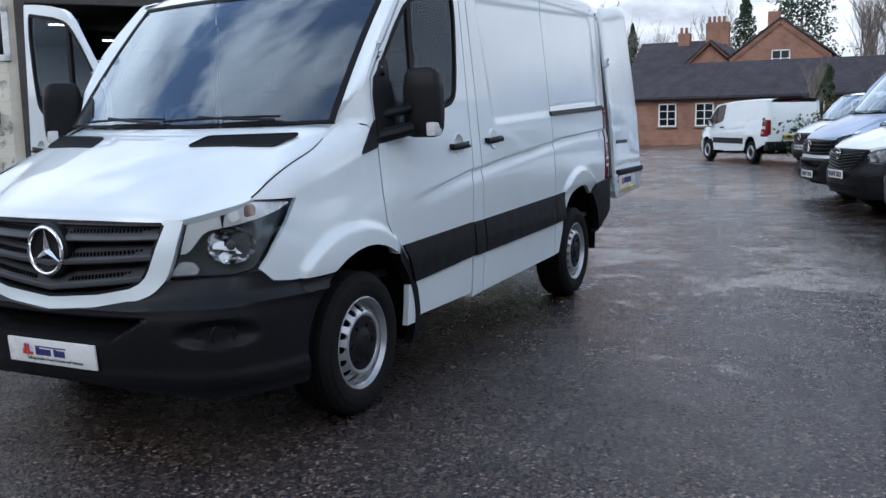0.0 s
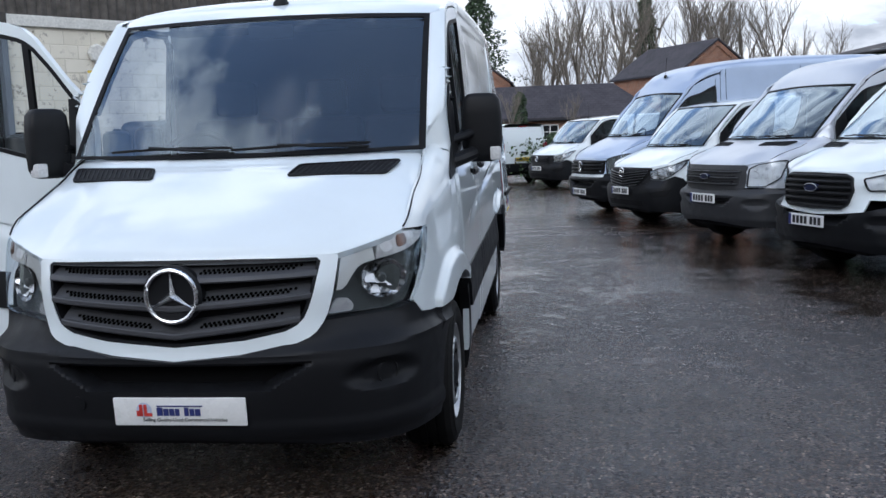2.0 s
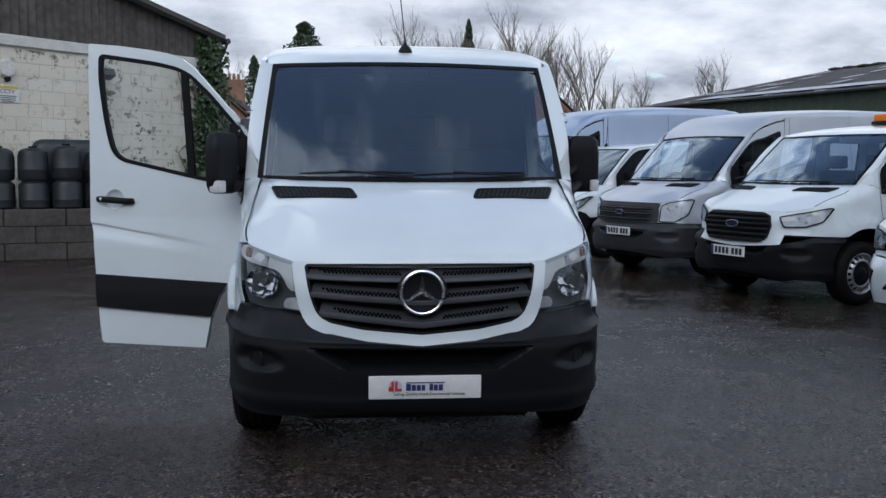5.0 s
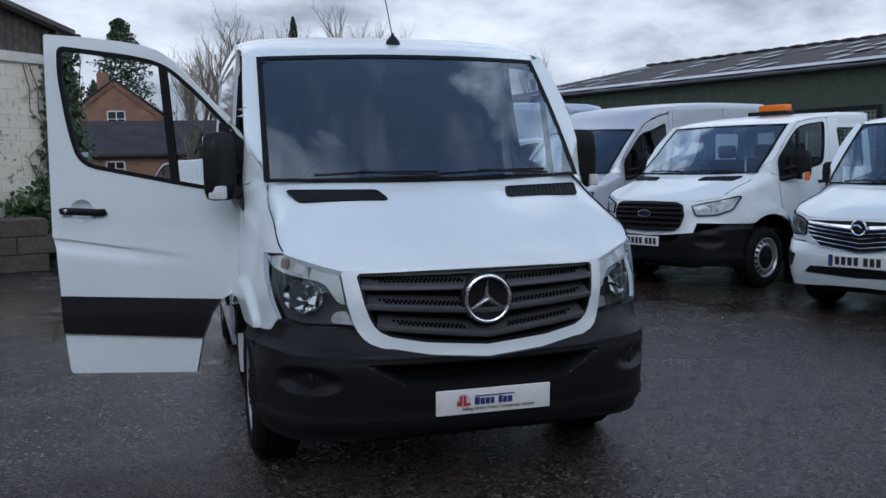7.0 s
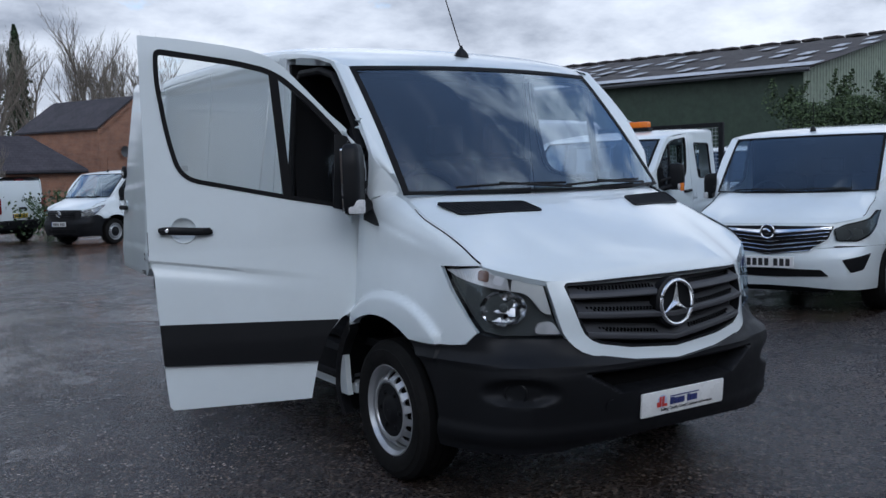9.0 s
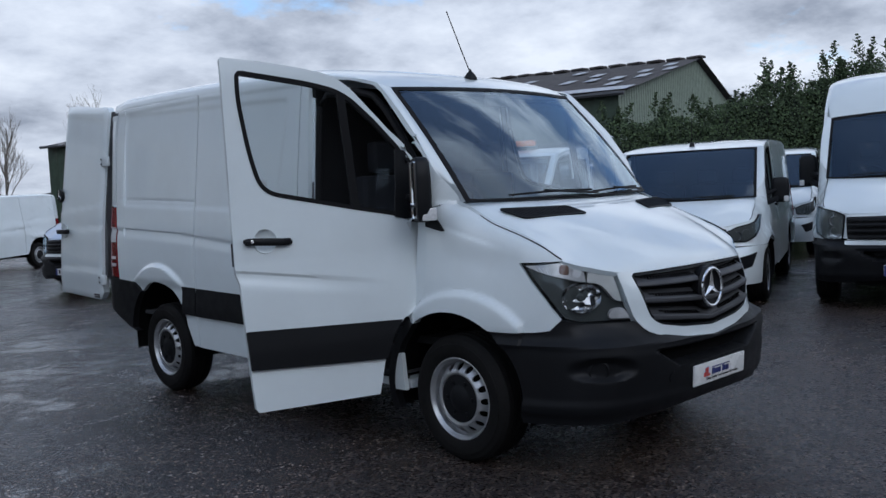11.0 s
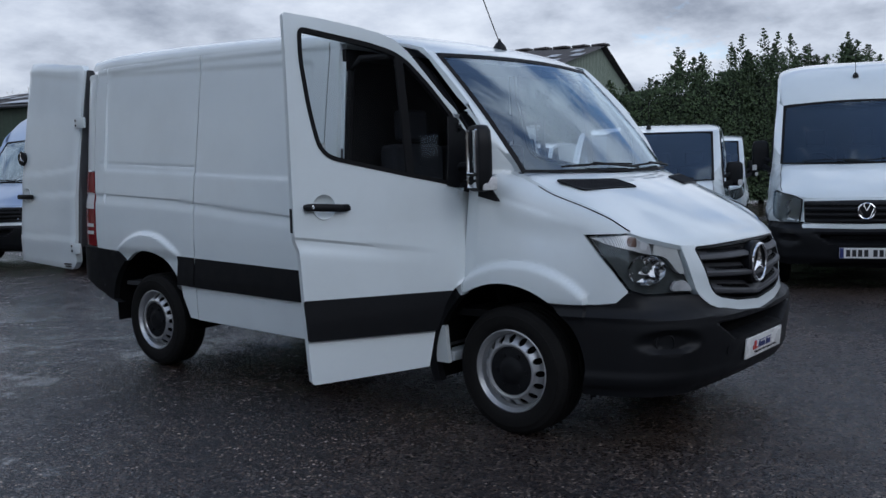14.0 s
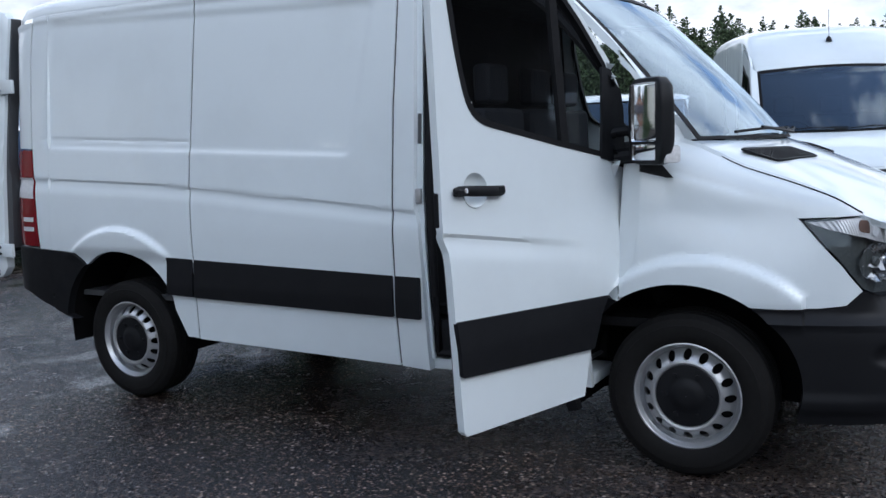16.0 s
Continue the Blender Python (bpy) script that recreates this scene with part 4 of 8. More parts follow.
def both(half):
    """An outline across the nose from its left half, which runs from the top middle out and back to the bottom middle."""
    return half + [(-s, z) for s, z in half[::-1] if abs(s) > 1e-5]


def bumper_outline(main, drop=0.0):
    top = [(0, 0.632), (sx(0.25), 0.654), (sx(0.46), 0.694), (sx(0.517), 0.720), (sx(0.548), 0.762), (sx(0.78), 0.768), *pts((-0.69, 0.790), (-0.662, 0.789), (-0.60, 0.738), (-0.5, 0.726), (-0.36, 0.723))] if main else \
        [(0, 0.69 - drop), (sx(0.3), 0.70 - drop), (sx(0.55), 0.72 - drop), *pts((-0.6, 0.735), (-0.36, 0.727))]
    return both(top + arch_arc(0, 126, 186, 10) + pts((-0.46, 0.272)) + [(sx(0.80), 0.274), (sx(0.6), 0.284), (sx(0.3), 0.308), (0, 0.316)])


def van(name, label, sp, m=None, group=""):
    """A panel van built on the common skin. sp: paint, warp, front, what stands open."""
    root = thing(name, m, label, "van", group)
    w, du, pt = sp.get("warp", same), sp["step"], sp["paint"]
    main = sp.get("main", False)
    shell = pt

    def put(nm, loops, off=0.0, depth=0.02, mat=None, d=None, lab="", extra=None, parent=None, fine=False, tilt=0.0):
        return part(nm, panel(loops, off, depth, d or (0.018 if fine and main else du), d or (0.013 if main else du), warp=w, extra=extra, tilt=tilt if main else 0), mat or shell, parent or root, lab)
    for sg in (1, -1):
        put("front_wing", side_loops([inset(wing_outline(main), 0.0015)], sg), fine=True)
        # dark tube laid along the bonnet gap for the shade in it
        seam = [skin(sg * sy(y), EDGE_Z(y))[0] + Vector((-sg * 0.0012, 0, 0.0022)) for y in np.linspace(-0.69, 0.0, 36)]
        part("bonnet_seal", tube(bmesh.new(), [w(q) for q in seam], 0.0038, 6), RUBBER, root)
        put("door_pillar", side_loops([inset(PILLAR, 0.001)], sg), depth=0.03)
        put("centre_post", side_loops([inset(POST, 0.0025)], sg), depth=0.06, tilt=0.072 * sg)
        if not sp.get("cab_only"):
            glass_side = sp.get("side_glass")
            # dark strips behind the panel gaps stand for the shade in them
            for seam in (((1.3645, 0.37), (1.3775, 0.6), (1.3815, 1.1), (1.3765, 1.6), (1.3545, 2.07), (1.348, 2.19)), ((2.6745, 0.40), (2.6785, 0.83), (2.6895, 1.23), (2.6845, 1.5), (2.6545, 2.1), (2.643, 2.23))):
                put("seam_seal", side_loops([pts(*[(y - 0.012, z) for y, z in seam], *[(y + 0.012, z) for y, z in seam[::-1]])], sg), -0.007, 0, RUBBER)
            put("side_panel" if sg < 0 else "sliding_door", side_loops([inset(FLANK, 0.0025)], sg), fine=True, tilt=0.090 * sg)
            put("rear_quarter", side_loops([inset(QUARTER, 0.0025)], sg), depth=0.03, fine=True, tilt=0.046 * sg)
            if glass_side:
                gl = rounded(pts((1.50, 1.47), (2.52, 1.47), (2.52, 2.02), (1.50, 2.02)), 0.06, 4)
                put("side_window", side_loops([gl], sg), 0.015, 0.012, plain_dark)
            corner = pts((4.006, 1.474), (4.12, 1.48)) + [(S_END - 0.012, 1.48), (S_END - 0.012, 2.16), (S_END - 0.05, 2.20)] + pts((4.10, 2.235), (3.993, 2.235), (4.008, 2.0), (4.011, 1.60))
            put("corner_pillar", side_loops([corner], sg), 0.0, 0.03)
            # dark strip for the shade in the gap at the corner pillar
            put("seam_seal", side_loops([pts((3.985, 1.47), (4.02, 1.47), (4.02, 2.0), (4.0, 2.23), (3.97, 2.23), (3.99, 2.0))], sg), -0.007, 0, RUBBER)
            tail = pts((3.645, 0.452), (3.80, 0.49), (3.95, 0.545), (4.08, 0.60)) + [(S_END - 0.02, 0.63), (S_END - 0.02, 0.872)] + pts((4.0, 0.870), (3.62, 0.852)) + arch_arc(1, 55, 8, 8)
            put("rear_bumper_corner", side_loops([tail], sg), 0.02, 0.05, sp.get("bumper_mat", BLACKBIT))
            lamp = pts((3.958, 0.880), (4.10, 0.885)) + [(S_END - 0.02, 0.90), (S_END - 0.02, 1.46)] + pts((4.08, 1.468), (4.004, 1.466), (3.990, 1.25))
            tl = put("tail_lamp", side_loops([rounded(lamp, 0.008, 2)], sg), 0.006, 0.03, REDLENS)
            put("clear_band", side_loops([pts((3.986, 1.172), (4.12, 1.178)) + [(S_END - 0.02, 1.18), (S_END - 0.02, 1.30)] + pts((4.12, 1.302), (3.995, 1.299))], sg), 0.008, 0.02, PALE, parent=tl)
            for zz in (1.044, 0.986):
                put("reflector_dash", side_loops([rounded(pts((3.990 + 0.05 * (zz - 1.0), zz - 0.014), (4.095, zz - 0.012), (4.095, zz + 0.014), (3.990 + 0.05 * (zz - 1.0), zz + 0.012)), 0.004, 2)], sg), 0.009, 0.01, PALE, parent=tl)
        else:
            crew = pts((1.35, 0.42), (2.16, 0.42), (2.16, 1.4)) + under(2.16, 1.317, 5) + pts((1.323, 2.05), (1.365, 1.6), (1.383, 1.1))
            hole = rounded(pts((1.50, 1.44), (2.00, 1.44), (2.00, 2.03), (1.44, 2.03)), 0.06, 4)
            put("crew_door", side_loops([crew, hole], sg))
            put("crew_window_seal", side_loops([hole, inset(hole, 0.02)], sg), 0.003, 0.02, RUBBER)
            put("crew_glass", side_loops([inset(hole, 0.016)], sg), -0.006, 0, GLASS)
        put("arch_trim", side_loops([arch_arc(0, 57, -14, 12) + arch_arc(0, -14, 52, 12, 0.05)], sg), 0.004, 0.05, BLACKBIT)
        front_door(root, sg, sp, w, sp.get("open") if sg < 0 else None)
        if not (sp.get("open") and sg < 0):
            # dark strips for the shade in the gaps round a shut door
            for seam in (((1.198, 0.39), (1.206, 0.5), (1.221, 0.8), (1.2355, 1.045), (1.2495, 1.088), (1.2555, 1.12), (1.2555, 1.7), (1.258, 2.16)), ((0.335, 0.772), (0.255, 0.84), (0.21, 0.91), (0.185, 1.05), (0.168, 1.27), (0.161, 1.33))):
                put("seam_seal", side_loops([pts(*[(y - 0.012, z) for y, z in seam], *[(y + 0.012, z) for y, z in seam[::-1]])], sg), -0.007, 0, RUBBER)
        if main:
            put("mirror_sail_tip", side_loops([SAIL_TIP], sg), 0.008, 0.012, BLACKBIT)
            put("wing_foot", side_loops([pts((0.40, 0.345), (0.498, 0.345), (0.458, 0.555), (0.415, 0.555))], sg), 0.0, 0.03)
        if sp.get("strip"):
            for a, b, za, zb, zc, zd in ((1.236, 1.372, 0.594, 0.597, 0.796, 0.793), (1.388, 2.672, 0.598, 0.628, 0.835, 0.797), (2.684, 2.875, 0.629, 0.636, 0.843, 0.836)):
                put("rubbing_strip", side_loops([rounded(pts((a, za), (b, zb), (b, zc), (a, zd)), 0.005, 2)], sg), 0.018, 0.02, BLACKBIT, lab="black rubbing strip", extra=strip_form)
    # nose
    put("front_bumper", [bumper_outline(main, sp.get("drop", 0.0))], 0.012, 0.06, sp.get("bumper_mat", BLACKBIT), d=0.011 if main else 0.028 if sp.get("moulded") else 0.05, lab="moulded plastic front bumper", extra=bumper_form if main or sp.get("moulded") else None)
    part("bonnet", bonnet_sheet(w, *(22, 22) if main else (14, 12)), shell, root)
    part("roof", roof_sheet(w, *(14, 30) if main else (10, 16), 2.16 if sp.get("cab_only") else 4.218), shell, root)
    windscreen(root, w, sp)
    cab(root, w, sp)
    wheel_arches(root, w)
    sp["face"](root, w, sp, put)
    # bonnet vents
    if sp.get("vents", True):
        for sg in (1, -1):
            v = new("bonnet_vent")
            v.parent = root
            cor = [(0.302, -0.412), (0.712, -0.315), (0.757, -0.178), (0.332, -0.302)]
            out = rounded(cor, 0.02, 3)
            bm = bmesh.new()
            q4 = [Vector(q) for q in cor]
            grid(bm, [[w(Vector((sg * q.x, q.y, bonnet_z(q.x, q.y) + 0.004))) for q in [q4[0].lerp(q4[1], i / 12).lerp(q4[3].lerp(q4[2], i / 12), 0.03 + 0.94 * j / 4) for i in range(13)]] for j in range(5)])
            bmesh.ops.recalc_face_normals(bm, faces=bm.faces[:])
            part("vent_tray", bm, RUBBER, v)
            bm = bmesh.new()
            n = 17
            for i in range(1, n):
                t = i / n
                a, b = Vector(cor[0]).lerp(Vector(cor[1]), t), Vector(cor[3]).lerp(Vector(cor[2]), t)
                tube(bm, [w(Vector((sg * q.x, q.y, bonnet_z(q.x, q.y) + 0.004))) for q in (a.lerp(b, 0.08), a.lerp(b, 0.5), a.lerp(b, 0.92))], 0.004, 5)
            tube(bm, [w(Vector((sg * x, y, bonnet_z(x, y) + 0.005))) for x, y in out], 0.006, 5, True)
            part("vent_slats", bm, BLACKBIT, v)
    # below
    bm = bmesh.new()
    for lo, hi in (((-0.55, -0.80, 0.24), (0.55, 0.95, 0.6)), ((-0.62, 0.5, 0.30), (0.62, 4.0, 0.56)), ((-0.94, 0.50, 0.40), (0.94, 2.70, 0.58))):
        if not (sp.get("cab_only") and hi[1] > 3):
            box(bm, w(Vector(lo)), w(Vector(hi)), 0.03, 1)
    for y in (0.0, 3.25):
        a, b = w(Vector((-0.75, y, 0.34))), w(Vector((0.75, y, 0.34)))
        tube(bm, [(a.x, a.y, 0.34), (b.x, b.y, 0.34)], 0.06, 8)
    part("underbody", bm, DARK, root)
    if sp.get("open") is None and not sp.get("cab_only"):
        bm = bmesh.new()
        rows = []
        for z in (0.5, 0.9, 1.3, 1.7, 2.0, 2.15):
            rows.append([w(Vector((x, 4.226 - 0.05 * step(1.5, 2.2, z), z))) for x in np.linspace(-0.86 * WIDE(z), 0.86 * WIDE(z), 7)])
        grid(bm, rows)
        part("back_panel", bm, shell, root)
    for y in (0.0, 3.25):
        for sg in (1, -1):
            q = w(Vector((sg * 0.845, y, 0.34)))
            sc = sp.get("wheel", 1.0)
            mm = Matrix.Translation((q.x, q.y, 0.343 * sc)) @ (Matrix.Identity(4) if sg > 0 else Matrix.Rotation(math.pi, 4, "Z")) @ Matrix.Scale(sc, 4)
            if "wheel" not in shared:
                shared["wheel"] = make_wheel(root, mm)
            else:
                c = copy_thing(shared["wheel"], Matrix.Identity(4))
                c.parent, c.matrix_basis = root, mm
    return root


shared = {}
plain_dark = plain("dark_glass", (0.012, 0.014, 0.017), 0.04, bump=0.0)


def bowl(bm, c, r, deep, way, n=20):
    """A reflector cup round c that opens along way."""
    rot = Vector(way).to_track_quat("X", "Z").to_matrix().to_4x4()
    lathe(bm, [(r, 0.0), (r * 0.9, -deep * 0.3), (r * 0.65, -deep * 0.7), (r * 0.3, -deep * 0.95), (0.002, -deep)], n, m=Matrix.Translation(c) @ rot)


def three_point_face(root, w, sp, put):
    """White U-shaped surround, three pierced louvres, ringed star badge, big swept headlamps."""
    outer = both([(0, 1.0155), (sx(0.30), 1.0145), (sx(0.55), 1.012), (sx(0.597), 1.0085), (sx(0.609), 1.002), (sx(0.587), 0.870), (sx(0.566), 0.790), (sx(0.549), 0.755), (sx(0.530), 0.728), (sx(0.505), 0.708), (sx(0.46), 0.690), (sx(0.25), 0.650), (0, 0.628)])
    hole = both([(0, 1.009), (sx(0.30), 1.008), (sx(0.535), 1.002), (sx(0.548), 0.988), (sx(0.523), 0.875), (sx(0.503), 0.816), (sx(0.487), 0.782), (sx(0.461), 0.755), (sx(0.42), 0.735), (sx(0.27), 0.706), (0, 0.682)])
    put("grille_surround", [outer, hole], 0.006, 0.05, sp["paint"], d=0.03)
    g = new("grille")
    g.parent = root
    part("grille_back", panel([inset(hole, -0.004)], -0.055, 0, 0.06, 0.06, warp=w), RUBBER, g)
    part("grille_rim", panel([inset(hole, -0.001), inset(hole, 0.012)], 0.002, 0.045, 0.06, 0.06, warp=w), BLACKBIT, g)
    half_w = table((0.66, 0.0), (0.70, 0.14), (0.722, 0.30), (0.755, 0.45), (0.79, 0.488), (0.87, 0.520), (0.995, 0.546))
    for k, z0 in enumerate((0.992, 0.910, 0.827)):
        drop = 0.012 + 0.022 * k
        hw = half_w(z0 - 0.055)
        rows = []
        prof = ((-0.055, 0.004), (-0.035, -0.012), (-0.012, -0.030), (-0.008, -0.034), (0.004, -0.036), (0.008, -0.041), (0.008, -0.055), (0.002, -0.061), (-0.045, -0.060))
        for i in range(37):
            x = hw * (-1 + 2 * i / 36)
            dz = -drop * (1 - abs(x) / 0.5)
            rows.append([w(skin(sx(x), z0 + dz + b, a)[0]) for a, b in prof])
        bm = bmesh.new()
        grid(bm, rows)
        bmesh.ops.recalc_face_normals(bm, faces=bm.faces[:])
        sl = part("louvre", bm, LOUVRE, g, "grey louvre with pierced holes")
        # flat dark marks laid on the louvre for the shade in its holes
        bm = bmesh.new()
        for r in range(2):
            n = int(hw / 0.0185)
            for i in range(-n, n + 1):
                x = (i + 0.5 * r) * 0.0185
                if abs(x) < 0.10 or abs(x) > hw - 0.05 - 0.03 * r:
                    continue
                dz = -drop * (1 - abs(x) / 0.5)
                t = 0.28 + 0.42 * r
                c = skin(sx(x), z0 + dz - 0.012 - 0.018 * t, -0.035 + 0.023 * t + 0.0045)[0]
                add_mesh(bm, [w(c + Vector((0.0072 * math.cos(q), 0.0062 * math.sin(q), 0.0054 * math.sin(q)))) for q in [math.pi / 3 * j for j in range(6)]], [(0, 1, 2, 3, 4, 5)])
        tagged(part("piercing", bm, HOLE, sl), kind="stuff")
    b = new("round_badge")
    b.parent, b.matrix_basis = g, Matrix.Translation(w(Vector((0, -0.966, 0.880))))
    bm = lathe(bmesh.new(), [(0.112, 0.045), (0.116, 0.0), (0.105, -0.008), (0.09, -0.004), (0.001, -0.002)], 40, "Y")
    part("badge_dish", bm, BLACKBIT, b)
    bm = bmesh.new()
    tube(bm, [(0.098 * math.cos(a), -0.014, 0.098 * math.sin(a)) for a in [2 * math.pi * i / 48 for i in range(48)]], 0.0085, 8, True)
    for k in range(3):
        a = math.pi / 2 + 2 * math.pi * k / 3
        d, sd = Vector((math.cos(a), 0, math.sin(a))), Vector((-math.sin(a), 0, math.cos(a)))
        add_mesh(bm, [d * 0.096 + Vector((0, -0.014, 0)), sd * 0.016 - d * 0.004 + Vector((0, -0.004, 0)), Vector((0, -0.026, 0)), -sd * 0.016 - d * 0.004 + Vector((0, -0.004, 0))], [(0, 1, 2), (0, 2, 3)])
    bmesh.ops.recalc_face_normals(bm, faces=bm.faces[:])
    part("star", bm, SATIN, b, "chrome three-pointed star in a ring", sharp=20)
    for sg in (1, -1):
        h = new("headlamp")
        h.parent = root
        put("lamp_cover", side_loops([LAMP], sg), 0.004, 0.012, CLEAR, d=0.025, parent=h)
        put("lamp_housing", side_loops([inset(LAMP, 0.004)], sg), -0.050, -0.015, LAMPBACK, d=0.04, parent=h)
        edge = [(sx(0.745), 0.972), (sx(0.79), 0.981), *pts((-0.74, 0.991), (-0.645, 1.010), (-0.55, 1.032))]
        strip = [*lamp_top(0.007, -0.835, -0.70), *pts((-0.70, 1.073), (-0.475, 1.062))] + edge[::-1]
        put("indicator_reflector", side_loops([strip], sg), -0.014, 0.03, RIBBED, d=0.02, parent=h, lab="ribbed silver indicator strip")
        inner = [(sx(0.621), 1.003), *lamp_top(0.007, -0.90, -0.835), (sx(0.742), 0.971), (sx(0.70), 0.962), (sx(0.675), 0.947), (sx(0.655), 0.918), (sx(0.635), 0.884), (sx(0.618), 0.870), (sx(0.600), 0.868)]
        put("lamp_bezel", side_loops([inner], sg), -0.014, 0.03, BEZEL, d=0.03, parent=h, lab="grey satin bezel")
        put("indicator_bulb", side_loops([rounded(pts((-0.738, 1.062), (-0.672, 1.066), (-0.668, 1.022), (-0.738, 1.012)), 0.02, 4)], sg), -0.011, 0.004, AMBERDIM, parent=h)
        # pale patch painted as a glint beside the bulb
        put("bulb_glint", side_loops([rounded([(sx(0.755), 1.030), (sx(0.80), 1.044), (sx(0.815), 1.010), (sx(0.775), 0.992)], 0.02, 4)], sg), -0.011, 0.004, GLINT, parent=h)
        # the main reflector: a dish of flat facets round a lamp socket, with pale plates below as painted glints
        c, n = skin(sg * sx(0.772), 0.897, -0.020)
        ax = Vector((n.x * 0.75, n.y * 1.0, 0.05)).normalized()
        side = Vector((0, 0, 1)).cross(ax).normalized()
        rise = ax.cross(side)
        rnd = random.Random(7)
        rings = []
        for r, deep in ((0.098, 0.0), (0.080, 0.014), (0.052, 0.028), (0.020, 0.034)):
            rings.append([c + side * (1.05 * r * math.cos(a)) + rise * (0.80 * r * math.sin(a)) - ax * (deep + rnd.uniform(-0.006, 0.006) * (r < 0.09)) for a in [2 * math.pi * (i + 0.3 * rnd.random()) / 13 for i in range(13)]])
        bm = bmesh.new()
        grid(bm, [[w(q) for q in ring] for ring in rings], True)
        bmesh.ops.recalc_face_normals(bm, faces=bm.faces[:])
        part("reflector", bm, FLUTED, h, "faceted chrome reflector", smooth=False)
        bm = bmesh.new()
        for a0, a1, b0, b1 in ((-0.075, -0.028, -0.012, 0.020), (-0.030, 0.020, -0.020, 0.006), (0.018, 0.050, -0.034, -0.004), (-0.052, -0.012, -0.056, -0.030)):
            q = [c + side * u + rise * v - ax * (0.010 + 0.020 * k) for u, v, k in ((a0, b0, 0.0), (a1, b0 - 0.004, 0.2), (a1, b1, 1.0), ((a0 + a1) / 2, b1 + 0.004, 0.9), (a0, (b0 + b1) / 2, 0.5))]
            add_mesh(bm, [w(v) for v in q], [(0, 1, 2, 3, 4)])
        part("reflector_shelf", bm, GLINT, h, smooth=False)
        part("lamp_socket", lathe(bmesh.new(), [(0.020, -0.030), (0.020, -0.012), (0.012, -0.006), (0.001, -0.006)], 14, "X", m=Matrix.Translation(w(c)) @ ax.to_track_quat("X", "Z").to_matrix().to_4x4()), LAMPBACK, h)
        low = [(sx(0.568), 0.781), (sx(0.652), 0.784), (sx(0.656), 0.806), (sx(0.640), 0.832), (sx(0.602), 0.837), (sx(0.588), 0.825)]
        put("fog_reflector", side_loops([rounded(low, 0.010, 3)], sg), -0.016, 0.02, RIBBED, d=0.02, parent=h)
        # round blank where a fog lamp would sit
        bm = bmesh.new()
        c, n = skin(sg * sx(0.785), 0.545, -0.022)
        rot = Vector((n.x, n.y, 0)).to_track_quat("X", "Z").to_matrix().to_4x4()
        lathe(bm, [(0.052, 0.0), (0.052, 0.012), (0.045, 0.016), (0.040, 0.008), (0.001, 0.008)], 24, m=Matrix.Translation(w(c)) @ rot)
        part("fog_blank", bm, BLACKBIT, root)
    # plain near-black sheet for the mesh and the shade in the intake
    put("intake_mesh", [both([(0, 0.618), (sx(0.50), 0.618), (sx(0.35), 0.518), (0, 0.518)])], -0.062, 0, LINER)
    put("tow_cover", [rounded([(sx(-0.395) + 0.028 * math.cos(q * math.pi / 10), 0.468 + 0.028 * math.sin(q * math.pi / 10)) for q in range(20)], 0.0, 1)], 0.031, 0.006, BLACKBIT)
    put("plate_plinth", [rounded([(-0.3, 0.39), (0.3, 0.39), (0.3, 0.50), (-0.3, 0.50)], 0.01, 2)], 0.016, 0.02, BLACKBIT)

# ---------------------------------------------------------------- the white van in the middle
MAIN = dict(paint=WHITE, step=0.04, main=True, open=72.5, strip=True, face=three_point_face)
white_van = van("panel_van", "white short panel van, driver's door and rear doors standing open", MAIN)


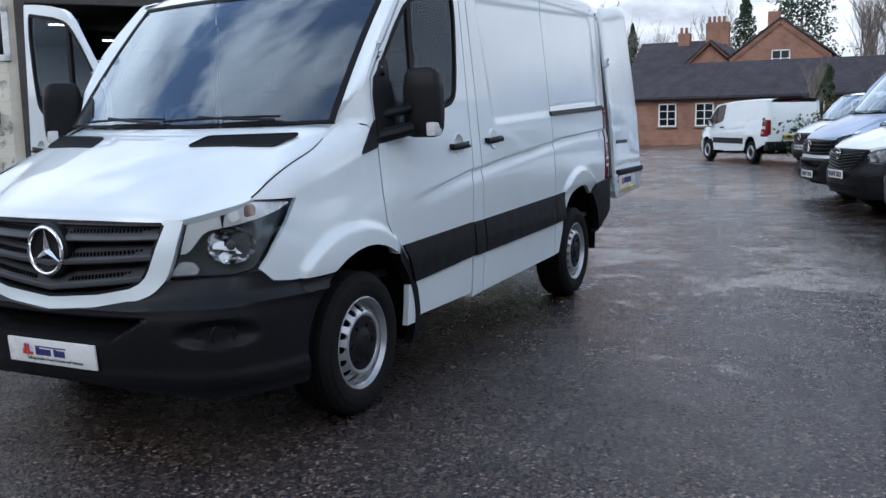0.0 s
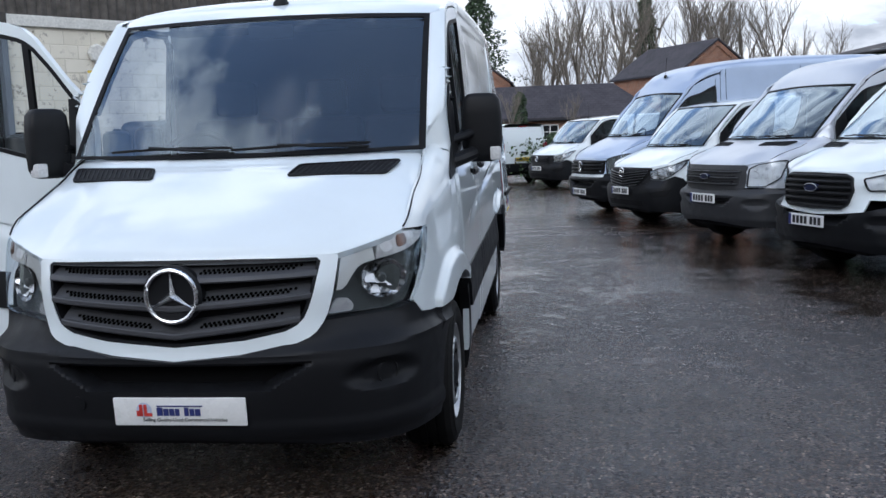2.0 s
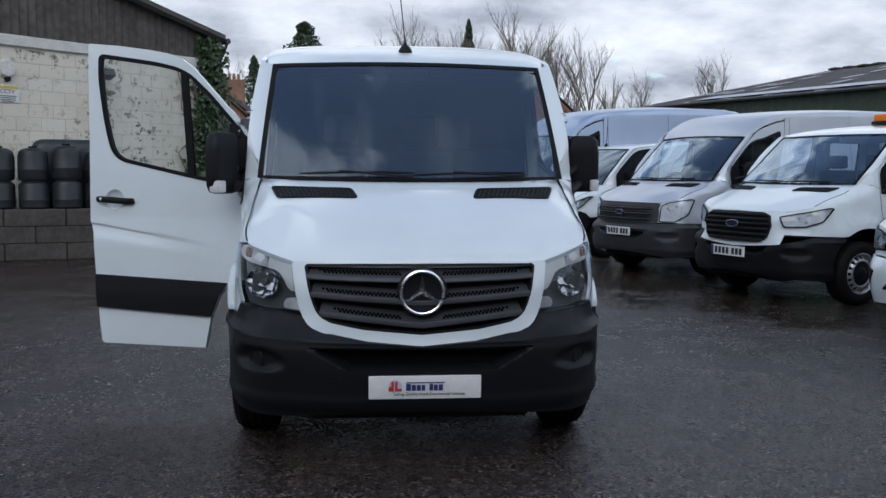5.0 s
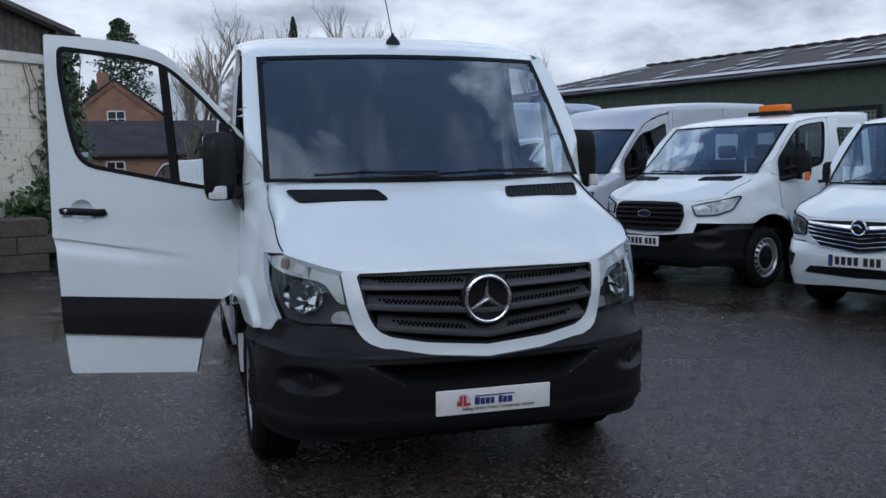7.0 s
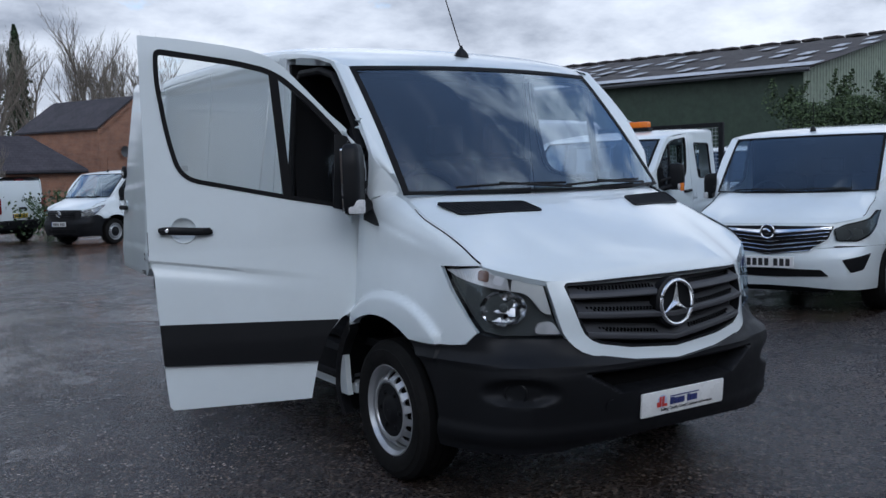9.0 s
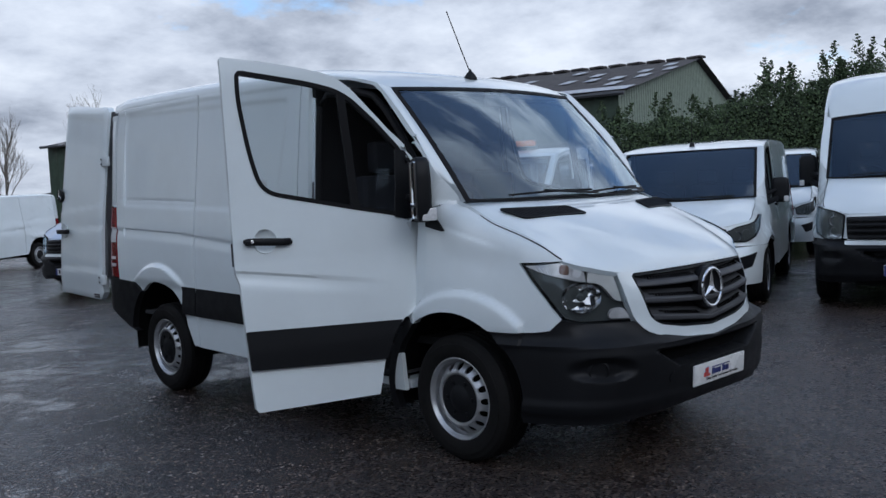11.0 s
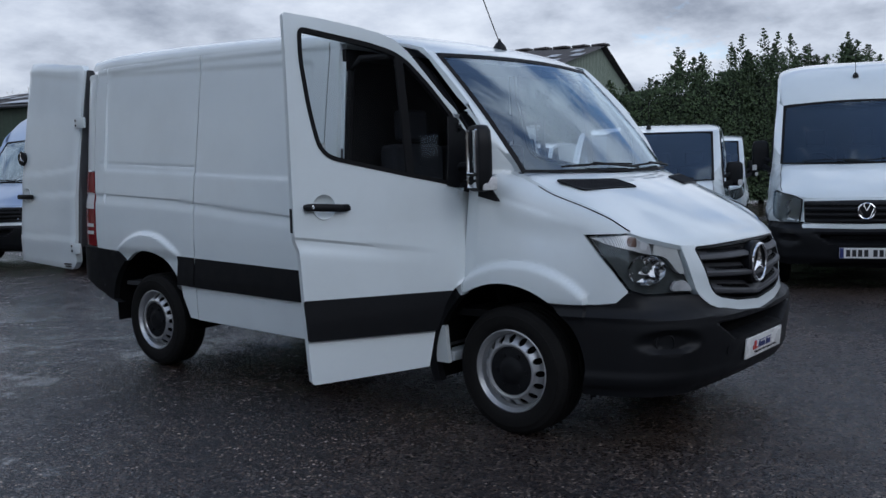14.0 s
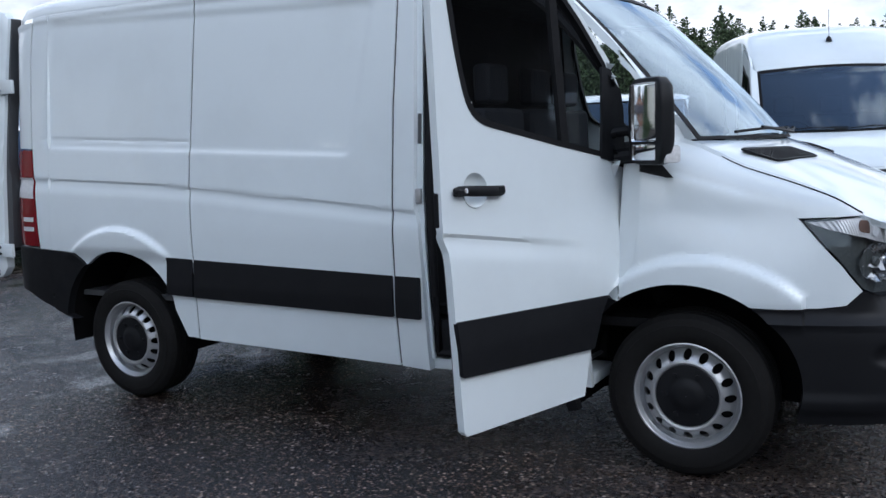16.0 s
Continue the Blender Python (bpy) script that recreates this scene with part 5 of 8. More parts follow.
def rear_door(sg):
    """A rear door swung square to the van, its outer face to the side. x runs from the hinge to the free edge."""
    d = new("rear_door")
    d.parent = white_van
    d.matrix_basis = Matrix.Translation((sg * 0.925, 4.205, 0)) @ Matrix.Rotation(radians(90), 4, "Z")
    f = -1 if sg > 0 else 1
    X0, X1 = 0.095, 0.995
    out = table((0.60, 0.058), (0.95, 0.052), (1.26, 0.028), (1.55, -0.004), (2.0, -0.066), (2.30, -0.112), (2.37, -0.128), (2.45, -0.165))

    def low(x):
        return 0.665 + 0.045 * (x - X0) / (X1 - X0) + 0.07 * (1 - step(0.0, 0.09, x - X0)) ** 2

    def high(x):
        return 2.345 + 0.085 * step(0.0, 0.9, x - X0) - 0.05 * (1 - step(0.0, 0.07, x - X0)) ** 2

    def face(x, z):
        """How far the pressed outer face stands out."""
        u = (x - X0) / (X1 - X0)
        o = out(z)
        for line, deep in ((1.475 + 0.05 * max(0.0, 0.75 - u) ** 2 - 0.02 * u, 0.007), (1.292 - 0.03 * max(0.0, u - 0.1), 0.009 * (1 - step(0.5, 0.8, u))), (0.925 + 0.01 * u, 0.008)):
            o += deep * step(-0.006, 0.010, line - z) * (1 - step(0.03, 0.22, line - z))
        o += 0.010 * step(-0.006, 0.006, z - high(x) + 0.105) * step(0.02, 0.05, x - X0)
        return o

    def sheet(name, x0, x1, z0, z1, y0, y1, mat, r=0.0, lab="", parent=None):
        """A block whose foot on the face follows the door's lean."""
        o = out((z0 + z1) / 2)
        bm = box(bmesh.new(), *sorted_box((x0, f * (o + y0), z0), (x1, f * (o + y1), z1)), r, 2)
        return part(name, bm, mat, parent or d, lab)
    nx, nz = 22, 64
    rows, back = [], []
    for j in range(nz + 1):
        row, inside = [], []
        for i in range(nx + 1):
            x = X0 + (X1 - X0) * i / nx
            z = low(x) + (high(x) - low(x)) * j / nz
            o = face(x, z) - (0.010 if i in (0, nx) or j in (0, nz) else 0)
            row.append((x, f * o, z))
            inside.append((x, f * (out(z) - 0.060), z))
        rows.append(row)
        back.append(inside)
    bm = bmesh.new()
    grid(bm, rows)
    grid(bm, back)
    for a, b in ((rows[0], back[0]), (rows[-1], back[-1]), ([r[0] for r in rows], [r[0] for r in back]), ([r[-1] for r in rows], [r[-1] for r in back])):
        grid(bm, [a, b])
    bmesh.ops.remove_doubles(bm, verts=bm.verts[:], dist=1e-5)
    bmesh.ops.recalc_face_normals(bm, faces=bm.faces[:])
    part("door_shell", bm, WHITE, d)
    # grey flange along the hinge edge
    bm = bmesh.new()
    rim = [(0.86, 0.045), (1.30, 0.045), (1.38, 0.075), (1.55, 0.080), (2.0, 0.080), (2.30, 0.088)]
    grid(bm, [[(x, f * (out(z) - y), z) for x, y in ((w_, 0.03), (w_, 0.10), (0.11, 0.10), (0.11, 0.03), (w_, 0.03))] for z, w_ in rim])
    part("edge_flange", bm, GREYBIT, d, "grey inner flange of the door")
    for z in (0.805, 1.825):
        h = sheet("hinge", 0.0, 0.135, z, z + 0.085, -0.004, 0.018, WHITE, 0.006)
        for q in (0.022, 0.062):
            part("bolt", lathe(bmesh.new(), [(0.009, 0.0), (0.009, 0.004), (0.001, 0.005)], 8, "Y", m=Matrix.Translation((0.11, f * (out(z) + 0.018), z + q)) @ Matrix.Scale(f, 4, (0, 1, 0))), BLACKBIT, h)
    if sg < 0:
        sheet("pull_handle", 0.745, 0.985, 1.247, 1.288, 0.012, 0.045, BLACKBIT, 0.014, "black plastic pull handle")
        bm = lathe(bmesh.new(), [(0.062, 0.010), (0.058, 0.004), (0.001, -0.012)], 24, "Y", m=Matrix.Translation((0.865, f * out(1.275), 1.278)) @ Matrix.Scale(f, 4, (0, 1, 0)))
        part("finger_cup", bm, WHITE, d)
        badge_at = Matrix.Translation((0.972, f * (out(1.60) + 0.004), 1.60)) @ Matrix.Scale(f, 4, (0, 1, 0))
        bm = lathe(bmesh.new(), [(0.060, 0.0), (0.062, 0.020), (0.052, 0.026), (0.001, 0.022)], 28, "Y", m=badge_at)
        b = part("round_badge", bm, BLACKBIT, d, "dark round badge with a chrome star")
        bm = bmesh.new()
        for k in range(3):
            a = math.pi / 2 + 2 * math.pi * k / 3
            tube(bm, [badge_at @ Vector((0, 0.028, 0)), badge_at @ Vector((0.052 * math.cos(a), 0.028, 0.052 * math.sin(a)))], 0.006, 5, taper=(1, 0.4))
        part("star", bm, SATIN, b)
        for z, x1 in ((0.715, 0.265), (0.695, 0.25)):
            sheet("sticker_bar", 0.155, x1, z - 0.007, z + 0.005, 0.004, 0.008, INK)
    else:
        sheet("light_bar", 0.10, 0.99, 0.872, 0.925, 0.002, 0.022, BLACKBIT, 0.008)
        p = sheet("dealer_plate", 0.20, 0.72, 0.725, 0.865, 0.002, 0.014, PLATE, 0.004, "white plate with red and navy marks and a yellow edge")
        sheet("red_mark", 0.25, 0.30, 0.785, 0.845, 0.012, 0.017, INKRED, parent=p)
        sheet("navy_mark", 0.32, 0.56, 0.795, 0.845, 0.012, 0.017, INKBLUE, parent=p)
        sheet("yellow_edge", 0.21, 0.71, 0.730, 0.752, 0.012, 0.016, PLATEY, parent=p)
        sheet("script_mark", 0.14, 0.50, 1.155, 1.185, 0.006, 0.012, GREYBIT, 0.0, "grey model lettering as a plain bar")
    return d


rear_door(1)
rear_door(-1)

# dealer plate on the bumper
pl = part("dealer_plate", box(bmesh.new(), (-0.26, -0.008, -0.0555), (0.26, 0.004, 0.0555), 0.006, 2), PLATE, white_van, "white dealer plate with red and navy marks")
pl.matrix_basis = pose(0.0125, -0.997, 0.444, 5, 0, 0)
MARKS = [(-0.168, -0.147, -0.016, 0.006, INKRED), (-0.156, -0.144, -0.016, 0.030, INKRED), (-0.139, -0.127, -0.016, 0.030, INKRED), (-0.127, -0.108, -0.016, -0.004, INKRED), (-0.088, 0.092, 0.022, 0.026, INKBLUE)]
MARKS += [(x, x + w_, -0.014, 0.018 if big else 0.013, INKBLUE) for x, w_, big in ((-0.088, 0.022, 1), (-0.062, 0.019, 0), (-0.039, 0.019, 0), (-0.016, 0.016, 0), (0.020, 0.016, 1), (0.040, 0.018, 0), (0.062, 0.020, 0))]
part("pale_disc", lathe(bmesh.new(), [(0.030, -0.0095), (0.001, -0.0095)], 24, "Y", m=Matrix.Translation((-0.138, 0, 0.008))), plain("pale_blue_ink", (0.50, 0.55, 0.68), 0.4, bump=0.0), pl)
for x0, x1, z0, z1, mat in MARKS:
    part("red_mark" if mat == INKRED else "navy_mark", box(bmesh.new(), (x0, -0.0115, z0), (x1, -0.0075, z1)), mat, pl)


def writing(text, size, mat, parent, m, name="lettering", align="CENTER"):
    cu = bpy.data.curves.new(name, "FONT")
    cu.body, cu.size, cu.align_x, cu.align_y, cu.extrude = text, size, align, "CENTER", 0.0006
    tmp = bpy.data.objects.new(name, cu)
    scene.collection.objects.link(tmp)
    me = bpy.data.meshes.new_from_object(tmp.evaluated_get(bpy.context.evaluated_depsgraph_get()))
    bpy.data.objects.remove(tmp)
    bpy.data.curves.remove(cu)
    me.materials.append(mat)
    ob = new(name, me)
    ob.parent, ob.matrix_basis = parent, m
    return ob


writing("Selling Quality Used Commercial Vehicles", 0.0195, INK, pl, pose(0.02, -0.0098, -0.031, 90, 0, 0))

# aerial on the roof
a = new("aerial")
a.parent, a.matrix_basis = white_van, pose(-0.005, 0.70, 2.165)
part("aerial_foot", lathe(bmesh.new(), [(0.045, 0.0), (0.042, 0.02), (0.028, 0.042), (0.012, 0.058), (0.006, 0.075), (0.001, 0.076)], 20, "Z"), BLACKBIT, a)
part("whip", tube(bmesh.new(), [(0, 0, 0.05), (-0.01, 0.05, 0.18), (-0.035, 0.155, 0.47)], 0.0035, 6), RUBBER, a)

# inside the open doorway: sill step, post lining, sealing strip
part("sill_step", box(bmesh.new(), (-0.93, 0.40, 0.345), (-0.70, 1.235, 0.40), 0.012, 2), WHITE, white_van)
part("step_tread", box(bmesh.new(), (-0.90, 0.46, 0.42), (-0.45, 1.16, 0.435), 0.006, 1), GREYBIT, white_van)
part("step_riser", box(bmesh.new(), (-0.66, 0.44, 0.40), (-0.63, 1.2, 0.66), 0.004, 1), DARK, white_van)
inner = pts((1.195, 0.40), (1.235, 0.40), (1.262, 1.10), (1.266, 2.15), (1.236, 2.13), (1.226, 1.10))
part("post_lining", panel(mirrored([inner]), -0.030, 0.02, 0.1, 0.06), WHITE, white_van)
part("door_seal", tube(bmesh.new(), [skin(-sy(y), z, -0.040)[0] for y, z in ((0.42, 0.42), (0.80, 0.42), (1.165, 0.43), (1.185, 0.7), (1.200, 1.2), (1.206, 1.7), (1.20, 2.03), (1.12, 2.095), (0.85, 2.085), (0.68, 2.04), (0.56, 1.94), (0.42, 1.78), (0.30, 1.62))], 0.022, 8), RUBBER, white_van)
stk = panel(mirrored([pts((1.236, 1.42), (1.256, 1.42), (1.256, 1.56), (1.236, 1.56))]), -0.027, 0.0, 0.2, 0.2)
part("post_label", stk, GREYBIT, white_van)
part("door_striker", box(bmesh.new(), (-0.96, 1.232, 1.14), (-0.925, 1.262, 1.21), 0.006, 2), STEEL, white_van)
EDGE_ROWS = ((0.77, 0.331), (0.84, 0.251), (0.91, 0.206), (1.05, 0.181), (1.27, 0.164), (1.33, 0.158))
bm = bmesh.new()
grid(bm, [[skin(-sy(e + a), z, o)[0] for a, o in ((-0.004, -0.003), (0.04, -0.005), (0.085, -0.012))] for z, e in EDGE_ROWS])
bmesh.ops.recalc_face_normals(bm, faces=bm.faces[:])
part("wing_return", bm, WHITE, white_van)
# black sheet added behind the wing edge for the shade in the hinge gap
bm = bmesh.new()
grid(bm, [[skin(-sy(e + a), z, o)[0] for a, o in ((0.080, -0.014), (0.095, -0.05), (0.15, -0.08), (0.22, -0.10))] for z, e in EDGE_ROWS])
bmesh.ops.recalc_face_normals(bm, faces=bm.faces[:])
part("front_post", bm, BLACKBIT, white_van)
bm = bmesh.new()
rows = []
for z in np.linspace(0.92, 2.16, 8):
    rows.append([skin(-sy(y), z, -0.05)[0] for y in np.linspace(1.30, 4.1, 12)])
grid(bm, rows)
rows = [[skin(sy(y), z, -0.05)[0] for y in np.linspace(1.30, 4.1, 12)] for z in np.linspace(0.92, 2.16, 8)]
grid(bm, rows)
box(bm, (-0.9, 1.3, 0.58), (0.9, 4.15, 0.61))
part("load_lining", bm, GREYBIT, white_van)
part("rear_step", box(bmesh.new(), (-0.88, 4.08, 0.56), (0.88, 4.21, 0.66), 0.02, 2), BLACKBIT, white_van)
# sliding-door runner on the left side
run = rounded(pts((2.67, 1.405), (3.97, 1.452), (3.97, 1.490), (2.67, 1.440)), 0.006, 2)
part("door_runner", panel([run], 0.012, 0.012, 0.1, 0.1), BLACKBIT, white_van, "dark sliding-door runner")
handle(white_van, 1, 1.575, 1.268, same)
part("window_sticker", panel(mirrored([pts((1.05, 1.535), (1.10, 1.535), (1.10, 1.562), (1.05, 1.562))]), -0.002, 0, 1, 1), PALE, [c for c in white_van.children if c.name.startswith("front_door") and c.matrix_basis != Matrix.Identity(4)][0])

# ---------------------------------------------------------------- ground
k = Nodes("wet_asphalt")
k.place()
chip = k.ramp(k.cells(62, "Color"), (0.0, (0.022, 0.0145, 0.011)), (0.4, (0.056, 0.038, 0.029)), (0.62, (0.120, 0.084, 0.064)), (0.80, (0.22, 0.165, 0.128)), (0.92, (0.50, 0.40, 0.325)), (1.0, (0.80, 0.68, 0.57)))
bind = k.ramp(k.cells(62, "Distance"), (0.30, 0.0), (0.60, 1.0))
stone = k.mix(bind, chip, (0.016, 0.0115, 0.0095))
patchy = k.ramp(k.noise(0.55, 7, 0.66), (0.3, (0.48, 0.47, 0.46)), (0.5, (0.84, 0.83, 0.82)), (0.72, (1.3, 1.27, 1.24)))
k.put("Base Color", k.mix(1.0, stone, patchy, "MULTIPLY"))
# rain lies in two shallow dips across the yard, the ground before the van has drained
dips = k.math("ADD", k.math("ADD", k.rise("Y", -1.2, 3.8, -0.03, 0.115), k.rise("Y", 7.4, 9.4, 0.0, -0.06)), k.math("ADD", k.rise("Y", 10.8, 12.6, 0.0, 0.065), k.rise("Y", 17.0, 21.0, 0.0, -0.05)))
pool = k.math("ADD", k.mix(0.32, k.noise(0.5, 10, 0.74, (0.9, 1.05, 1.0)), k.noise(3.0, 8, 0.78)), dips)
wet = k.ramp(pool, (0.38, 0.46), (0.48, 0.32), (0.545, 0.20), (0.60, 0.06))
fine = k.ramp(k.cells(62, "Color"), (0.1, 0.55), (0.9, 1.5))
k.put("Roughness", k.mix(1.0, wet, fine, "MULTIPLY"))
k.put("Specular IOR Level", k.ramp(pool, (0.40, 0.36), (0.60, 1.0)))
# bluish gloss puts the sky's blue sheen on the wet ground
k.put("Specular Tint", (0.74, 0.83, 1.0))
grit = k.mix(0.3, k.cells(62), k.noise(150, 4, 0.7))
dry = k.ramp(pool, (0.46, 1.0), (0.57, 0.8), (0.63, 0.22))
k.bump(k.mix(1.0, grit, dry, "MULTIPLY"), 1.0, 0.013)
ASPHALT = k.mat
bm = bmesh.new()
xs = [-900, -300, -120, -60, *np.arange(-40, 61, 4.0), 120, 300, 900]
ys = [-900, -300, -100, -40, *np.arange(-24, 77, 4.0), 120, 300, 900]
grid(bm, [[(float(x), float(y), -0.35 * step(27, 47, float(y))) for x in xs] for y in ys])
tagged(part("ground", bm, ASPHALT), "dark wet asphalt yard with worn patches", "ground", kind="structure")

# ---------------------------------------------------------------- the row of parked vans
# silver paint with the blue of mirrored sky put into its colour
SKYSILVER = paint("silver_blue_paint", (0.40, 0.48, 0.62), metal=0.6, rough=0.30)


def badge(root, w, kind, z, s=0.075):
    b = new("round_badge")
    b.parent, b.matrix_basis = root, Matrix.Translation(w(Vector((0, -0.97 + PUSH(z), z))) + Vector((0, -0.035, 0)))
    bm = bmesh.new()
    if kind == "oval":
        n = 28
        rows = [[(r * s * 1.35 * math.cos(a), y, r * s * 0.55 * math.sin(a)) for a in [2 * math.pi * i / n for i in range(n)]] for r, y in ((1.0, 0.03), (1.0, -0.004), (0.93, -0.012), (0.85, -0.006), (0.02, -0.006))]
        grid(bm, rows, True)
        part("badge_plate", bm, INKDEEP, b)
        bm = bmesh.new()
        tube(bm, [(s * 1.3 * math.cos(a), -0.008, s * 0.53 * math.sin(a)) for a in [2 * math.pi * i / n for i in range(n)]], 0.0035, 6, True)
        part("badge_rim", bm, STEEL, b)
    else:
        tube(bm, [(s * math.cos(a), -0.006, s * math.sin(a)) for a in [2 * math.pi * i / 32 for i in range(32)]], 0.009, 6, True)
        if kind == "chevrons":
            for pth in (((-0.42, 0.80), (-0.05, 0.05), (0.05, 0.05), (0.42, 0.80)), ((-0.88, 0.30), (-0.42, -0.80), (0.0, 0.0), (0.42, -0.80), (0.88, 0.30))):
                tube(bm, [(s * x, -0.006, s * z2) for x, z2 in pth], 0.008, 6)
        elif kind == "star":
            for q in range(3):
                a = math.pi / 2 + 2 * math.pi * q / 3
                tube(bm, [(0, -0.008, 0), (s * math.cos(a), -0.006, s * math.sin(a))], 0.010, 5, taper=(1, 0.3))
        else:
            tube(bm, [(s * x, -0.006, s * z2) for x, z2 in ((-0.7, 0.25), (-0.1, 0.35), (0.35, 0.0), (0.1, -0.45))], 0.012, 6)
        part("badge_metal", bm, CHROME, b)
        bm = lathe(bmesh.new(), [(s, 0.03), (s, 0.0), (0.001, -0.001)], 28, "Y")
        part("badge_plate", bm, BLACKBIT, b)


def common_face(root, w, sp, put):
    """Front panel, grille with bars, lamps laid on the skin."""
    f = sp["front"]
    dp = sp.get("drop", 0.0)
    top = both([(0, 1.008), (sx(0.35), 1.007), (sx(0.58), 1.004), (sx(0.62), 0.99), (sx(0.605), 0.73 - dp), (sx(0.5), 0.72 - dp), (sx(0.3), 0.70 - dp), (0, 0.685 - dp)])
    put("front_panel", [top], 0.001, 0.03, f.get("panel", sp["paint"]))
    g = new("grille")
    g.parent = root
    out = both(f["grille"])
    put("grille_back", [rounded(out, 0.02, 3)], f.get("lift", 0.006), 0.012, f.get("back", RUBBER), parent=g)
    zt, zb = f["grille"][0][1], f["grille"][-1][1]
    n = f["bars"]
    for i in range(n):
        z0 = zt - (zt - zb) * (i + 0.5) / n
        hw = 0.0
        for (s0, a0), (s1, a1) in zip(f["grille"][:-1], f["grille"][1:]):
            zz = z0 + f.get("vee", 0.0) * 0.6
            if (a0 - zz) * (a1 - zz) <= 0 and abs(a0 - a1) > 1e-6:
                hw = max(hw, s0 + (s1 - s0) * (a0 - zz) / (a0 - a1))
        if hw < 0.05:
            continue
        th = f.get("bar", 0.016)
        bm = bmesh.new()
        rows = []
        for q in range(25):
            s = hw * 0.97 * (-1 + q / 12)
            dz = f.get("vee", 0.0) * (abs(s) / 0.5 - 0.5)
            rows.append([w(skin(s, z0 + dz + b, a)[0]) for a, b in ((0.008, th), (0.030, th * 0.7), (0.034, 0.0), (0.028, -th), (0.008, -th * 1.1))])
        grid(bm, rows)
        bmesh.ops.recalc_face_normals(bm, faces=bm.faces[:])
        part("bar", bm, f.get("bar_mat", BLACKBIT), g)
    if f.get("rim"):
        put("grille_rim", [rounded(out, 0.02, 3), inset(rounded(out, 0.02, 3), 0.016)], 0.03, 0.03, f["rim"], parent=g)
    badge(g, w, f["badge"], f.get("badge_z", 0.86), f.get("badge_s", 0.07))
    for sg in (1, -1):
        h = new("headlamp")
        h.parent = root
        lamp = rounded(f["lamp"], 0.02, 3)
        put("lamp_housing", side_loops([lamp], sg), 0.004, 0.006, f.get("lamp_mat", LAMPBACK), parent=h)
        bm = bmesh.new()
        for s, z, r in f["cups"]:
            c, nn = skin(sg * s, z, 0.006)
            bowl(bm, w(c), r, r * 0.55, (nn.x * 0.6, nn.y - 0.35, 0), 16)
        bmesh.ops.recalc_face_normals(bm, faces=bm.faces[:])
        part("reflector", bm, REFLECT, h)
        put("lamp_cover", side_loops([lamp], sg), 0.022, 0.018, CLEAR, parent=h)
        put("lamp_rim", side_loops([inset(lamp, -0.006), inset(lamp, 0.005)], sg), 0.020, 0.02, RUBBER, parent=h)
        for nm, lp, mat in f.get("extras", ()):
            put(nm, side_loops([rounded(lp, 0.015, 2)], sg), 0.018, 0.012, mat)
    for nm, half, mat in f.get("mids", ()):
        put(nm, [rounded(both(half), 0.015, 2)], 0.020, 0.012, mat)
    pz = f.get("plate_z", 0.52)
    q = w(Vector((0, -1.0, pz)))
    plate(root, pose(f.get("plate_x", 0.0), q.y - 0.035, q.z))
    if sp.get("foot_aerial"):
        a = new("aerial")
        a.parent, a.matrix_basis = root, Matrix.Translation(w(Vector((0, 0.72, CROWN_Z(0.72)))))
        part("aerial_foot", lathe(bmesh.new(), [(0.035, -0.01), (0.03, 0.03), (0.01, 0.055), (0.001, 0.056)], 12, "Z"), BLACKBIT, a)
        part("whip", tube(bmesh.new(), [(0, 0, 0.04), (0, 0.02, 0.36)], 0.0035, 5), RUBBER, a)


TALL_LAMP = [(sx(0.625), 0.99), (sx(0.645), 0.735), (sx(0.80), 0.735), *pts((-0.56, 0.80), (-0.50, 0.95), (-0.47, 1.075), (-0.56, 1.09)), (sx(0.72), 1.035)]
BOX_FRONT = dict(grille=[(0, 0.985), (sx(0.61), 0.975), (sx(0.60), 0.735), (0, 0.725)], bars=4, bar=0.020, badge="chevrons", badge_z=0.865, badge_s=0.082, lamp=TALL_LAMP,
                 cups=((sx(0.73), 0.93, 0.055), (sx(0.73), 0.81, 0.05)), plate_z=0.42, mids=[("bumper_band", [(0, 0.722), (sx(0.62), 0.722), (sx(0.62), 0.68), (0, 0.672)], WHITE)])
TALL = warp_of((-1.0, 0.0, 0.2, 1.22, 3.66, 5.1), (0, 0.35, 0.8, 0.99, 1.25, 1.37, 2.06, 2.50, 2.72))
SWEPT_LAMP = [(sx(0.60), 0.935), (sx(0.62), 0.80), (sx(0.78), 0.79), *pts((-0.64, 0.86), (-0.50, 0.97), (-0.33, 1.145), (-0.40, 1.15), (-0.60, 1.06)), (sx(0.70), 0.99)]
LOW = warp_of((-0.92, 0.0, 0.2, 1.2, 3.1, 4.05), (0, 0.33, 0.74, 0.90, 1.10, 1.20, 1.79, 1.87, 1.955), 0.975)


